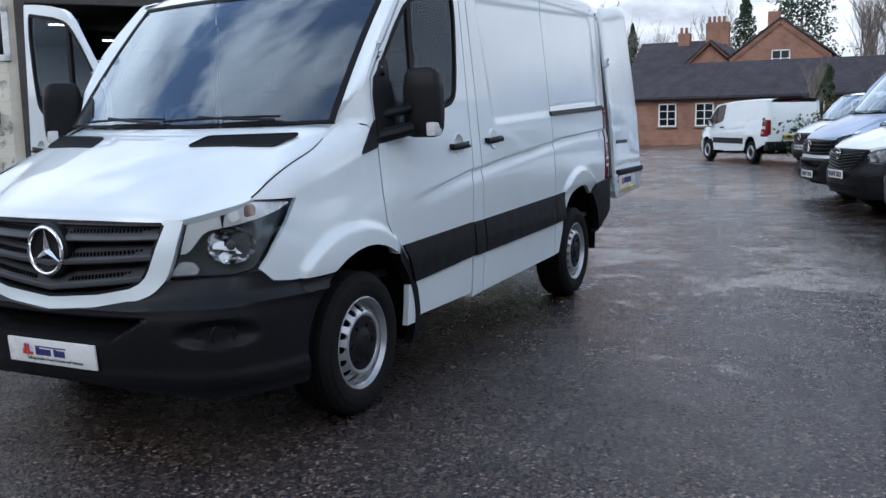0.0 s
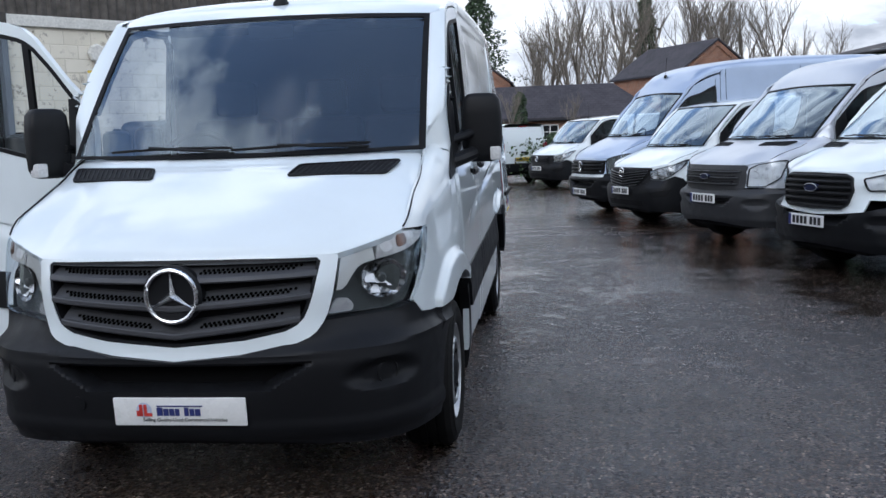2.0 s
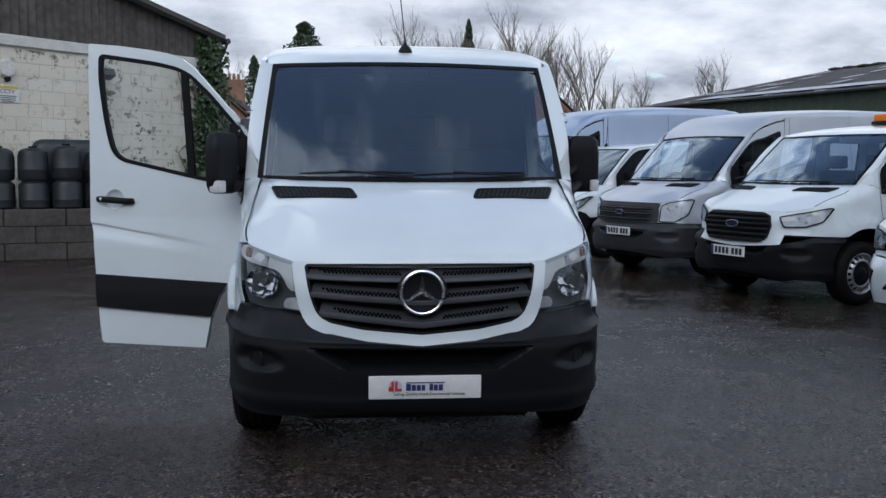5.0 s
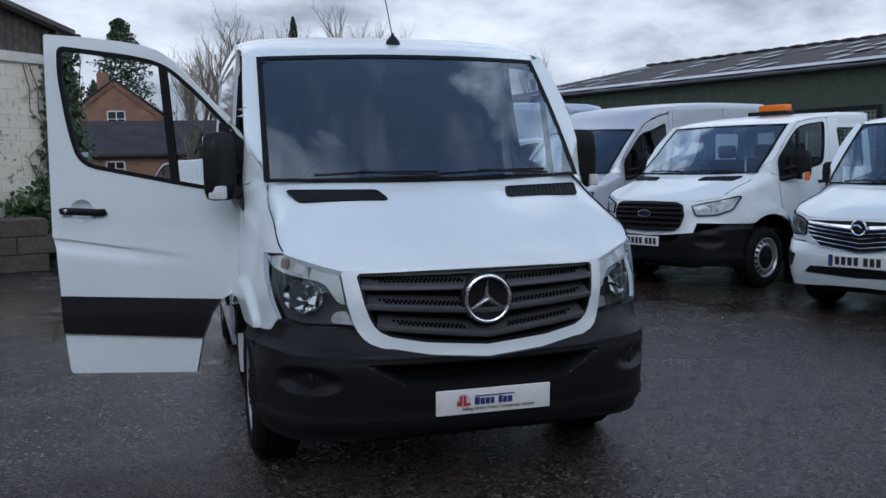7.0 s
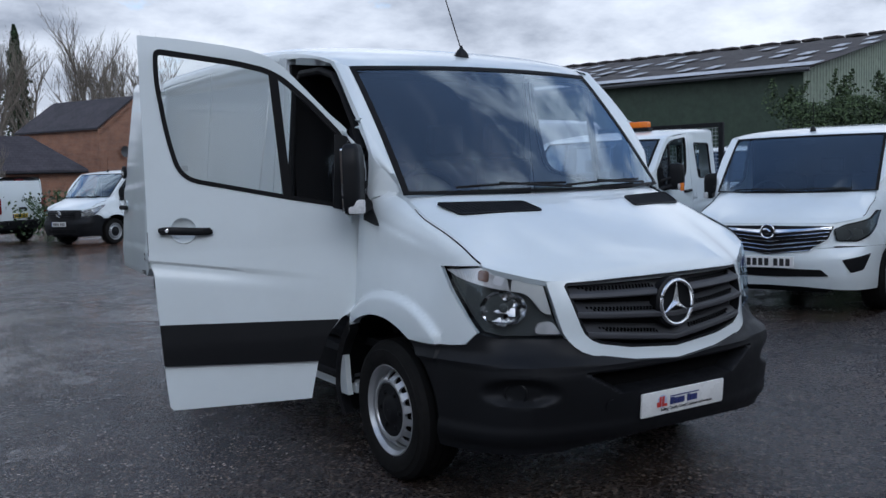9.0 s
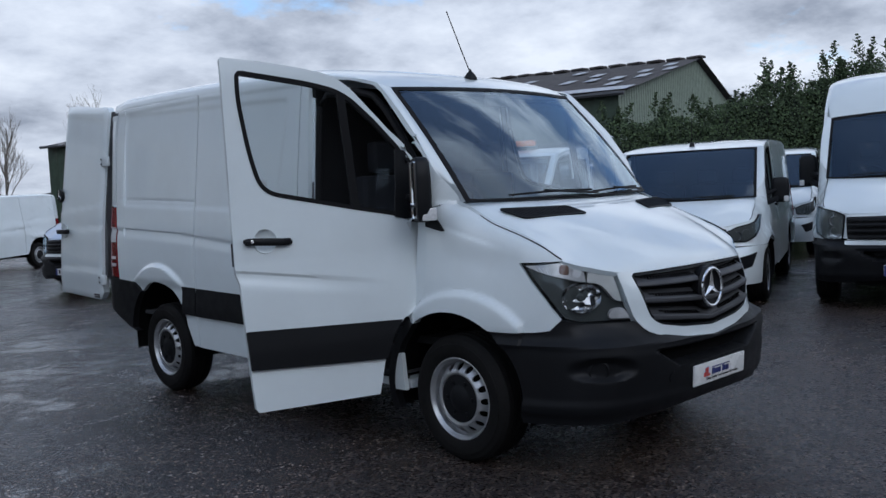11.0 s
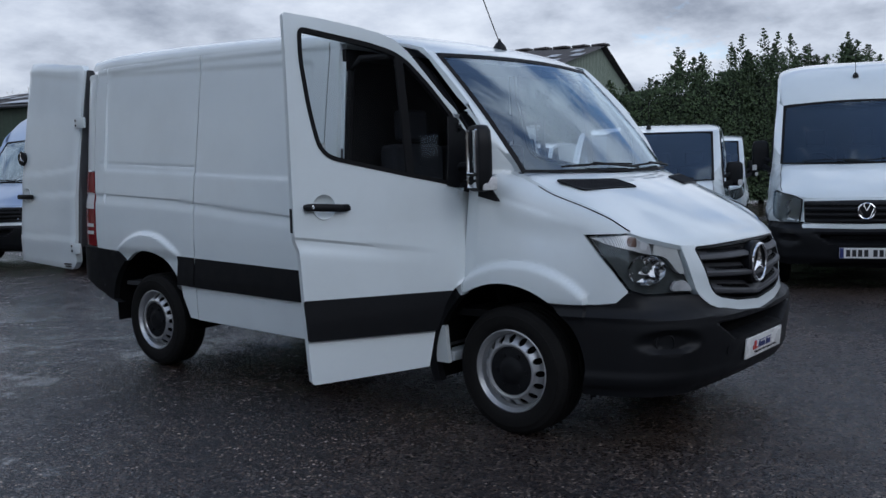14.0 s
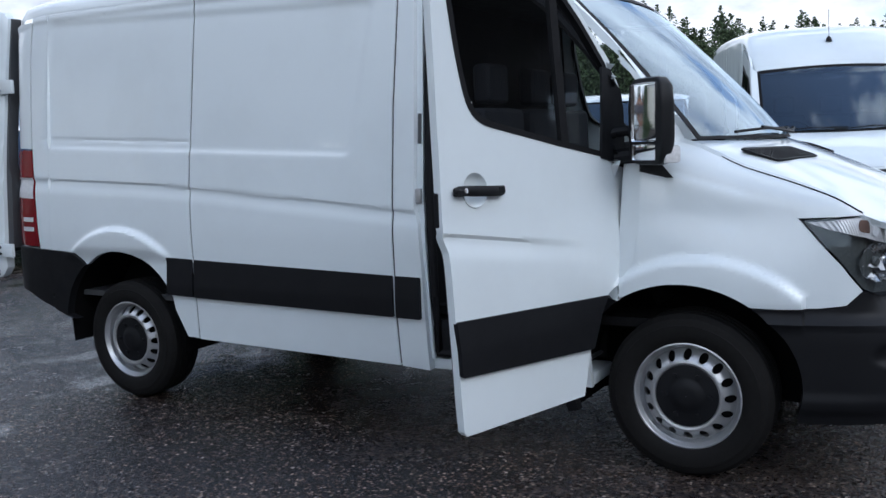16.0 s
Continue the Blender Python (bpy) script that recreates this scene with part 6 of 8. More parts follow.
def low_front(dark):
    f = dict(grille=[(0, 0.985), (sx(0.60), 0.975), (sx(0.55), 0.82), (sx(0.38), 0.70), (0, 0.665)], lift=0.016, bars=7, bar=0.006, bar_mat=CHROME, vee=0.06, badge="hook", badge_z=0.915, badge_s=0.066, lamp=SWEPT_LAMP,
             cups=((sx(0.70), 0.87, 0.05), (sx(0.79), 0.90, 0.045)), plate_z=0.575, mids=[("chrome_wing", [(0, 0.935), (sx(0.30), 0.945), (sx(0.585), 0.968), (sx(0.575), 0.940), (sx(0.30), 0.915), (0, 0.900)], CHROME), ("lower_grille", [(0, 0.505), (sx(0.50), 0.495), (sx(0.57), 0.425), (0, 0.41)], RUBBER)],
             extras=[("fog_surround", [(sx(0.68), 0.60), (sx(0.75), 0.46), *pts((-0.72, 0.49), (-0.62, 0.66))], BLACKBIT)])
    if dark:
        f.update(panel=BLACKBIT, bar_mat=GREYBIT, lamp_mat=LAMPBRIGHT, plate_z=0.60, mids=[("lower_grille", [(0, 0.45), (sx(0.5), 0.45), (sx(0.5), 0.36), (0, 0.36)], RUBBER)], extras=[("bumper_wrap", [(sx(0.59), 0.805), (sx(0.63), 0.785), (sx(0.78), 0.775), *pts((-0.66, 0.82), (-0.58, 0.85), (-0.45, 0.80), (-0.37, 0.70)), (sx(0.80), 0.66), (sx(0.58), 0.66)], BLACKBIT), ("fog_surround", [(sx(0.66), 0.58), (sx(0.70), 0.50), *pts((-0.70, 0.52), (-0.62, 0.64))], RUBBER)])
    return f


def stand(x, y, turn, front=-1.0):
    """The pose at which the middle of the nose is at (x, y)."""
    return pose(x, y, 0, 0, 0, turn) @ pose(0, -front, 0)


row = "row of parked vans"
box_spec = dict(paint=WHITE, step=0.10, warp=TALL, face=common_face, front=BOX_FRONT, moulded=True, vents=False, foot_aerial=True, mirror=1.1)
van("tall_van", "white high-roof panel van with black bumper, parked", box_spec, stand(5.36, -0.16, -71), row)
low_spec = dict(paint=WHITE, step=0.10, warp=LOW, face=common_face, front=low_front(False), vents=False, bumper_mat=WHITE, wheel=0.95, foot_aerial=True, mirror=0.8)
van("small_van", "white low panel van with chrome grille bars, parked", low_spec, stand(4.47, 2.05, -69, -0.92), row)
PICKUP = warp_of((-0.95, 0.0, 0.25, 1.28, 3.4, 4.2), (0, 0.36, 0.82, 1.0, 1.20, 1.30, 1.86, 1.96, 2.06))
PICKUP_FRONT = dict(grille=[(0, 1.0), (sx(0.38), 0.995), (sx(0.47), 0.955), (sx(0.495), 0.83), (sx(0.45), 0.695), (sx(0.37), 0.655), (0, 0.645)], bars=6, bar=0.016, rim=BLACKBIT, badge="oval", badge_z=0.845, badge_s=0.07,
                    lamp=[(sx(0.56), 0.945), (sx(0.60), 0.825), (sx(0.78), 0.835), *pts((-0.58, 0.90), (-0.45, 1.06), (-0.50, 1.07)), (sx(0.70), 0.985)], cups=((sx(0.70), 0.90, 0.045), (sx(0.81), 0.93, 0.042)), lamp_mat=LAMPCLEAR, plate_z=0.535, plate_x=-0.03,
                    mids=[("lower_grille", [(0, 0.46), (sx(0.45), 0.46), (sx(0.40), 0.36), (0, 0.36)], RUBBER)])
crew_spec = dict(paint=WHITE, step=0.08, warp=PICKUP, face=common_face, front=PICKUP_FRONT, moulded=True, cab_only=True, foot_aerial=False, mirror=0.95, drop=0.09)
crew = van("crew_cab_truck", "white crew-cab tipper truck with amber roof beacon, parked", crew_spec, stand(3.86, 4.80, -69, -0.95), row)
bm = bmesh.new()
for lo, hi in (((-0.88, 2.14, 0.45), (0.88, 2.17, 1.48)), ((-0.86, 2.14, 2.02), (0.86, 2.17, 2.15)), ((-0.88, 2.14, 1.48), (-0.70, 2.17, 2.02)), ((0.70, 2.14, 1.48), (0.88, 2.17, 2.02)), ((-0.05, 2.14, 1.48), (0.05, 2.17, 2.02))):
    box(bm, PICKUP(Vector(lo)), PICKUP(Vector(hi)))
part("cab_back", bm, WHITE, crew)
part("rear_glass", box(bmesh.new(), PICKUP(Vector((-0.70, 2.15, 1.48))), PICKUP(Vector((0.70, 2.16, 2.02)))), GLASS, crew)
part("rear_bench", box(bmesh.new(), PICKUP(Vector((-0.75, 1.95, 0.8))), PICKUP(Vector((0.75, 2.1, 1.6))), 0.05, 3), CLOTH, crew)
bc = new("roof_beacon")
bc.parent, bc.matrix_basis = crew, Matrix.Translation((0.11, 1.42, 2.035))
part("beacon_lens", box(bmesh.new(), (-0.20, -0.07, 0.015), (0.20, 0.07, 0.105), 0.025, 3), AMBER, bc, "amber beacon lens")
part("beacon_base", box(bmesh.new(), (-0.22, -0.08, -0.02), (0.22, 0.08, 0.02), 0.01, 2), BLACKBIT, bc)
hb = new("headboard")
hb.parent = crew
bm = bmesh.new()
for x in (-0.95, -0.32, 0.32, 0.95):
    box(bm, (x - 0.035, 2.42, 0.75), (x + 0.035, 2.49, 2.12), 0.006, 1)
for z in (0.95, 2.09):
    box(bm, (-0.95, 2.43, z - 0.03), (0.95, 2.48, z + 0.03), 0.006, 1)
part("board_frame", bm, BLACKBIT, hb)
bm = bmesh.new()
for i in range(38):
    x = -0.93 + i * 0.05
    tube(bm, [(x, 2.455, 1.0), (x, 2.455, 2.07)], 0.004, 4)
for i in range(20):
    z = 1.0 + i * 0.055
    tube(bm, [(-0.93, 2.46, z), (0.93, 2.46, z)], 0.004, 4)
tagged(part("wire_mesh", bm, STEEL, hb), kind="stuff")
for nm, lo, hi in (("dropside", (-1.02, 2.50, 0.80), (-0.98, 5.0, 1.20)), ("dropside", (0.98, 2.50, 0.80), (1.02, 5.0, 1.20)), ("bed_floor", (-1.0, 2.50, 0.76), (1.0, 5.0, 0.81)), ("tailboard", (-1.0, 4.97, 0.80), (1.0, 5.0, 1.20))):
    part(nm, box(bmesh.new(), lo, hi, 0.01, 1), SILVER, crew)
part("side_repeater", box(bmesh.new(), (1.165, 0.40, 1.20), (1.20, 0.46, 1.30), 0.01, 2), AMBER, crew, "amber mirror indicator")

OLD = warp_of((-0.92, 0.0, 0.22, 1.25, 3.3, 4.3), (0, 0.36, 0.80, 1.0, 1.20, 1.30, 1.90, 2.22, 2.36))
OLDGREY = plain("faded_grey_plastic", (0.024, 0.025, 0.028), 0.55, grain=300, bump=0.1, dist=0.001)
OLD_FRONT = dict(panel=OLDGREY, back=OLDGREY, grille=[(0, 0.965), (sx(0.57), 0.955), (sx(0.54), 0.76), (0, 0.745)], bars=3, bar=0.010, bar_mat=OLDGREY, badge="oval", badge_z=0.87, badge_s=0.06,
                 lamp=[(sx(0.64), 0.965), (sx(0.62), 0.755), (sx(0.80), 0.755), *pts((-0.56, 0.85), (-0.46, 1.06), (-0.52, 1.075)), (sx(0.74), 1.02)], cups=((sx(0.70), 0.89, 0.045),), lamp_mat=LAMPCLEAR, plate_z=0.60,
                 mids=[("lower_grille", [(0, 0.50), (sx(0.52), 0.50), (sx(0.46), 0.385), (0, 0.385)], HOLE)])
old_van = van("old_van", "silver medium-roof panel van with grey bumper, parked", dict(paint=SILVER, step=0.10, warp=OLD, face=common_face, front=OLD_FRONT, moulded=True, bumper_mat=OLDGREY), stand(3.29, 7.35, -66, -0.92), row)
# its pierced rows: a dark piece for the shade in each slot, with a pale lattice on both sides of the badge
for z, x1 in ((0.928, 0.52), (0.866, 0.50), (0.803, 0.47)):
    for sg in (1, -1):
        x0 = 0.12 if 0.83 < z < 0.9 else 0.05
        slot = [(sx(x0), z - 0.016), (sx(x1), z - 0.016), (sx(x1 + 0.01), z + 0.016), (sx(x0), z + 0.016)]
        g = part("grille_slot", panel(side_loops([slot], sg), 0.020, 0.004, 0.08, 0.08, warp=OLD), HOLE, old_van)
        bm = bmesh.new()
        n = int((x1 - x0) / 0.022)
        for i in range(1, n):
            x = x0 + (x1 - x0) * i / n
            tube(bm, [OLD(skin(sg * sx(x), z + q, 0.024)[0]) for q in (-0.016, 0.016)], 0.0035, 4)
        tube(bm, [OLD(skin(sg * sx(x0 + (x1 - x0) * i / 4), z, 0.024)[0]) for i in range(5)], 0.003, 4)
        tagged(part("lattice", bm, OLDGREY, g), kind="stuff")
van("small_van", "white low panel van with black bumper, parked", dict(low_spec, front=low_front(True), bumper_mat=BLACKBIT), stand(2.49, 10.04, -66, -0.92), row)
van("tall_van", "silver high-roof panel van, parked", dict(box_spec, paint=SKYSILVER), stand(1.94, 12.30, -66), row)
STAR_FRONT = dict(low_front(True), badge="star", badge_z=0.88, badge_s=0.07, bar_mat=BLACKBIT, bar=0.014, bars=3, vee=0.0, grille=[(0, 0.975), (sx(0.50), 0.97), (sx(0.46), 0.80), (0, 0.785)])
van("small_van", "white low van with dark bumper and star badge, parked", dict(low_spec, front=STAR_FRONT, bumper_mat=BLACKBIT), stand(1.05, 20.6, -60, -0.92), row)
CAR = warp_of((-0.86, 0.0, 0.18, 1.12, 2.73, 3.52), (0, 0.30, 0.70, 0.86, 1.02, 1.11, 1.66, 1.73, 1.80), 0.90)
car = van("car_van", "white compact van with black side strip, parked by the brick outbuilding", dict(low_spec, warp=CAR, front=low_front(True), wheel=0.9, mirror=0.6, strip=False, foot_aerial=False), pose(-1.45, 26.5, 0, 0, 0, 216), row)
for sg in (1, -1):
    st = rounded(pts((0.48, 0.62), (2.72, 0.62), (2.72, 0.80), (0.48, 0.80)), 0.02, 2)
    part("side_strip", panel(side_loops([st], sg), 0.012, 0.012, 0.2, 0.1, warp=CAR), BLACKBIT, car)
    part("tail_lamp_unit", box(bmesh.new(), *sorted_box((sg * 0.70, 3.42, 0.80), (sg * 0.84, 3.54, 1.22)), 0.02, 2), REDLENS, car)
part("tail_bumper", box(bmesh.new(), (-0.84, 3.38, 0.36), (0.84, 3.60, 0.62), 0.05, 3), BLACKBIT, car)
part("load_handle", box(bmesh.new(), (-0.12, 3.53, 0.92), (0.12, 3.56, 0.97), 0.01, 2), BLACKBIT, car)
plate(car, pose(0.1, 3.545, 0.74, 0, 0, 180), PLATEY)
part("high_brake_lamp", box(bmesh.new(), (-0.14, 3.43, 1.70), (0.14, 3.50, 1.735), 0.008, 1), REDLENS, car)

# a second row stands behind the first
van("small_van", "white low panel van with roof rack behind the front row", low_spec, stand(10.6, 4.1, -69, -0.92), "vans behind the row")
van("small_van", "white low panel van standing behind the truck", low_spec, stand(10.4, 8.2, -69, -0.92), "vans behind the row")

# ---------------------------------------------------------------- materials of the surroundings
def brick_mat(name, size, a, b, mortar, squash=1.0, turn=False):
    k = Nodes(name)
    t = k.n.new("ShaderNodeTexBrick")
    mp = k.n.new("ShaderNodeMapping")
    k.l.new(k.co, mp.inputs[0])
    if turn:
        mp.inputs["Rotation"].default_value = (radians(90), 0, 0)
    k.l.new(mp.outputs[0], t.inputs["Vector"])
    t.inputs["Color1"].default_value, t.inputs["Color2"].default_value, t.inputs["Mortar"].default_value = (*a, 1), (*b, 1), (*mortar, 1)
    t.inputs["Scale"].default_value, t.inputs["Mortar Size"].default_value = 1.0, size * 0.045
    t.inputs["Brick Width"].default_value, t.inputs["Row Height"].default_value = size, size / 3 * squash
    k.put("Base Color", k.mix(0.45, t.outputs["Color"], k.ramp(k.noise(1.2, 6, 0.65), (0.3, tuple(c * 0.55 for c in a)), (0.7, tuple(min(1, c * 1.5) for c in b)))))
    k.put("Roughness", 0.88)
    k.bump(t.outputs["Fac"], 0.3, 0.01)
    return k.mat


BRICK = brick_mat("red_brick", 0.225, (0.19, 0.082, 0.050), (0.29, 0.135, 0.078), (0.32, 0.28, 0.24), 1.0, True)
SLATE = brick_mat("dark_slate", 0.32, (0.035, 0.033, 0.040), (0.055, 0.048, 0.055), (0.015, 0.015, 0.018), 1.9)
k = Nodes("cream_block_paint")
k.place()
peel = k.ramp(k.noise(5.5, 9, 0.76), (0.55, 0.0), (0.59, 1.0))
mould = k.ramp(k.noise(0.9, 5, 0.6), (0.45, 0.0), (0.75, 0.55))
base = k.mix(mould, (0.78, 0.73, 0.61), (0.60, 0.55, 0.44))
tint = k.mix(0.25, base, k.ramp(k.random(), (0.0, (0.62, 0.58, 0.47)), (1.0, (0.82, 0.79, 0.70))))
k.put("Base Color", k.mix(k.mix(1.0, peel, k.ramp(k.noise(0.6, 4), (0.36, 0.0), (0.56, 1.0)), "MULTIPLY"), tint, (0.11, 0.085, 0.06)))
k.put("Roughness", 0.85)
k.bump(k.mix(0.5, k.noise(60, 5, 0.7), peel), 0.35, 0.006)
BLOCKS = k.mat
MORTAR = plain("mortar", (0.62, 0.575, 0.47), 0.95, grain=120, bump=0.4)
CAPPING = plain("white_capping", (0.66, 0.65, 0.60), 0.7, grain=30)
OLDSHEET = plain("weathered_cement_sheet", (0.095, 0.085, 0.075), 0.9, grain=9, bump=0.3, spread=0.5, dist=0.01)
GREENSHEET = plain("green_steel_sheet", (0.028, 0.050, 0.030), 0.55, grain=5, bump=0.05, spread=0.3)
PALESHEET = plain("pale_green_sheet", (0.17, 0.21, 0.16), 0.6, grain=5, bump=0.05, spread=0.25)
ROOFSHEET = plain("brown_cement_roof", (0.055, 0.048, 0.046), 0.85, grain=3, bump=0.3, spread=0.45, dist=0.01)
ROOFLIGHT = plain("roof_light_sheet", (0.42, 0.44, 0.47), 0.5, grain=4)
CONCRETE = plain("concrete", (0.17, 0.16, 0.14), 0.9, grain=14, bump=0.4, spread=0.45, dist=0.01)
DIRTYWALL = plain("stained_concrete", (0.070, 0.062, 0.054), 0.9, grain=14, bump=0.4, spread=0.5, dist=0.01)
TIMBER = plain("dark_timber", (0.06, 0.055, 0.05), 0.8, grain=14, bump=0.3)
WFRAME = plain("white_window_frame", (0.78, 0.78, 0.76), 0.5, grain=30, bump=0.05)
TANK = plain("black_drum", (0.022, 0.026, 0.028), 0.45, grain=6, bump=0.1, spread=0.4)
BARK = plain("winter_bark", (0.20, 0.175, 0.145), 0.95, grain=14, bump=0.5, spread=0.4)
# near-black wall colour stands for the lack of light in the workshop
ROOMSHADE = plain("dark_workshop", (0.012, 0.012, 0.013), 0.9, bump=0)


def leaf_mat(name, lo, hi, gloss=0.5):
    k = Nodes(name)
    k.put("Base Color", k.ramp(k.island(), (0.0, lo), (0.6, hi), (1.0, tuple(c * 1.5 for c in hi))))
    k.put("Roughness", gloss)
    return k.mat


IVY = leaf_mat("ivy_leaf", (0.018, 0.036, 0.014), (0.05, 0.085, 0.03), 0.35)
CONIFER = leaf_mat("conifer_leaf", (0.011, 0.023, 0.010), (0.040, 0.066, 0.027), 0.7)
HEDGE = leaf_mat("hedge_leaf", (0.014, 0.026, 0.011), (0.055, 0.085, 0.034), 0.8)
rng = random.Random(7)

# ---------------------------------------------------------------- block building
WALL_A, WALL_B = Vector((-6.15, 10.6, 0)), Vector((0.65, 0.76, 0)).normalized()
WALL_N = Vector((WALL_B.y, -WALL_B.x, 0))
wall_turn = math.degrees(math.atan2(WALL_B.y, WALL_B.x))
# along the wall, 0 is at the sign: the shop doorway runs from -5.0 to -1.4, the corner is at 4.3
WM = Matrix.Translation(WALL_A) @ Matrix.Rotation(radians(wall_turn), 4, "Z")
block_wall = tagged(new("wall_block"), "cream painted concrete block wall, peeling", "wall", kind="structure")
block_wall.matrix_basis = WM
part("wall_core", box(box(bmesh.new(), (-1.38, -0.008, 0), (4.28, 0.22, 3.45)), (-11.0, -0.008, 0), (-5.05, 0.22, 3.45)), MORTAR, block_wall)
part("side_wall", box(bmesh.new(), (4.05, 0.22, 0), (4.28, 12.0, 3.9)), MORTAR, block_wall)
bmesh_block = box(bmesh.new(), (0.004, -0.012, 0.004), (0.446, 0.014, 0.221), 0.006, 1)
block_me = bpy.data.meshes.new("block")
bmesh_block.to_mesh(block_me)
bmesh_block.free()
block_me.materials.append(BLOCKS)
short_b = box(bmesh.new(), (0.004, -0.012, 0.004), (0.221, 0.014, 0.221), 0.006, 1)
short_me = bpy.data.meshes.new("block")
short_b.to_mesh(short_me)
short_b.free()
short_me.materials.append(BLOCKS)
for r in range(15):
    z = 0.01 + r * 0.225
    for x0, n in ((-1.38, 12.58), (-7.05, 4.44)):
        x, end = x0, x0 + n * 0.45
        if r % 2:
            ob = new("block", short_me)
            ob.parent, ob.matrix_basis = block_wall, pose(x, 0, z)
            x += 0.225
        while x < end - 0.2:
            ob = new("block", block_me if end - x > 0.44 else short_me)
            ob.parent, ob.matrix_basis = block_wall, pose(x, rng.uniform(-0.002, 0.002), z)
            x += 0.45
part("capping", box(bmesh.new(), (-1.5, -0.06, 3.42), (4.02, 0.1, 3.60), 0.01, 1), CAPPING, block_wall)
# corrugated gable above, its verge falling to the corner
bm = bmesh.new()
n = 230
rows = []
for q in (0, 1):
    row_ = []
    for i in range(n + 1):
        x = -7.4 + (4.45 + 7.4) * i / n
        top = 4.02 + 0.23 * (4.45 - x)
        top = min(top, 6.6)
        row_.append((x, -0.03 + 0.022 * math.sin(x * 2 * math.pi / 0.15), 3.60 if q == 0 else top))
    rows.append(row_)
grid(bm, rows)
part("gable_cladding", bm, OLDSHEET, block_wall, "weathered dark corrugated sheet")
bm = bmesh.new()
for i in range(1):
    add_mesh(bm, [(4.55, -0.22, 4.02), (4.55, 12, 4.02), (-7.4, 12, 6.80), (-7.4, -0.22, 6.80), (4.55, -0.22, 4.10), (4.55, 12, 4.10), (-7.4, 12, 6.88), (-7.4, -0.22, 6.88)], [(0, 1, 2, 3), (7, 6, 5, 4), (0, 3, 7, 4), (0, 4, 5, 1)])
part("roof_sheets", bm, OLDSHEET, block_wall)
part("verge_board", tube(bmesh.new(), [(4.55, -0.2, 4.0), (-7.4, -0.2, 6.76)], 0.06, 4), TIMBER, block_wall)
gt = new("gutter")
gt.parent = block_wall
part("gutter_run", tube(bmesh.new(), [(4.60, -0.25, 3.98), (4.60, 11.5, 3.98)], 0.06, 8), GREYBIT, gt)
part("downpipe", tube(bmesh.new(), [(4.60, -0.20, 3.95), (4.58, -0.12, 3.75), (4.42, -0.08, 3.55), (4.40, -0.08, 0.1)], 0.035, 8), GREYBIT, gt)
# doorway into the workshop
part("door_post", box(bmesh.new(), (-5.10, -0.10, 0), (-4.94, 0.12, 3.5), 0.01, 1), TIMBER, block_wall)
part("door_post", box(bmesh.new(), (-1.46, -0.06, 0), (-1.36, 0.14, 3.5), 0.01, 1), plain("blue_grey_steel", (0.12, 0.14, 0.17), 0.5), block_wall)
part("door_lintel", box(bmesh.new(), (-5.1, -0.08, 3.35), (-1.36, 0.12, 3.62), 0.01, 1), TIMBER, block_wall)
shop = tagged(new("workshop_inside"), "dark inside of the workshop behind its doorway", "room", kind="structure")
shop.matrix_basis = WM
# the room's shade is put into the colour of these walls
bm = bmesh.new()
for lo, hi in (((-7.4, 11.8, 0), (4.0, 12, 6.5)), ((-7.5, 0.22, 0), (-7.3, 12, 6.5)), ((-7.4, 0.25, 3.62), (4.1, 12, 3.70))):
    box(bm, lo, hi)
part("inner_wall", bm, ROOMSHADE, shop)
for x, y in ((-4.3, 4.0), (-3.1, 7.5)):
    lt = tagged(new("tube_light"), "lit fluorescent tube light under the workshop ceiling", "lamp")
    lt.matrix_basis = WM @ pose(x, y, 3.45)
    part("light_tray", box(bmesh.new(), (-0.30, -0.05, 0.0), (0.30, 0.05, 0.10), 0.01, 1), WFRAME, lt)
    glow = bpy.data.materials.get("tube_glow") or bpy.data.materials.new("tube_glow")
    glow.use_nodes = True
    gp = glow.node_tree.nodes["Principled BSDF"]
    gp.inputs["Emission Color"].default_value, gp.inputs["Emission Strength"].default_value = (1, 0.97, 0.9, 1), 4.0
    part("tube", tube(bmesh.new(), [(-0.27, 0, -0.02), (0.27, 0, -0.02)], 0.014, 8), glow, lt)
# window left of the doorway
wn1 = tagged(new("window_1"), "white framed workshop window", "window", kind="structure")
wn1.matrix_basis = WM
bm = bmesh.new()
for lo, hi in (((-6.6, -0.05, 2.45), (-5.2, 0.05, 2.55)), ((-6.6, -0.05, 3.2), (-5.2, 0.05, 3.32)), ((-5.3, -0.05, 2.45), (-5.2, 0.05, 3.32)), ((-6.6, -0.05, 2.45), (-6.5, 0.05, 3.32))):
    box(bm, lo, hi, 0.008, 1)
part("window_frame", bm, WFRAME, wn1)
part("pane", box(bmesh.new(), (-6.5, -0.02, 2.55), (-5.3, 0.0, 3.2)), plain_dark, wn1)
# sign, alarm box, flood lamp
sign = tagged(new("warning_sign"), "white and yellow camera warning sign on the wall", "sign")
sign.matrix_basis = WM @ pose(0.06, -0.022, 2.63)
part("sign_board", box(bmesh.new(), (-0.20, -0.006, -0.14), (0.20, 0.004, 0.14), 0.004, 1), PLATE, sign)
part("sign_band", box(bmesh.new(), (-0.19, -0.010, 0.085), (0.19, -0.0045, 0.13)), PLATEY, sign)
writing("CCTV", 0.095, INK, sign, pose(0, -0.0085, 0.035, 90, 0, 0))
for z, wd in ((-0.035, 0.15), (-0.065, 0.13), (-0.095, 0.14), (-0.120, 0.10)):
    part("bar", box(bmesh.new(), (-wd, -0.0085, z - 0.007), (wd, -0.0055, z + 0.007)), GREYBIT, sign)
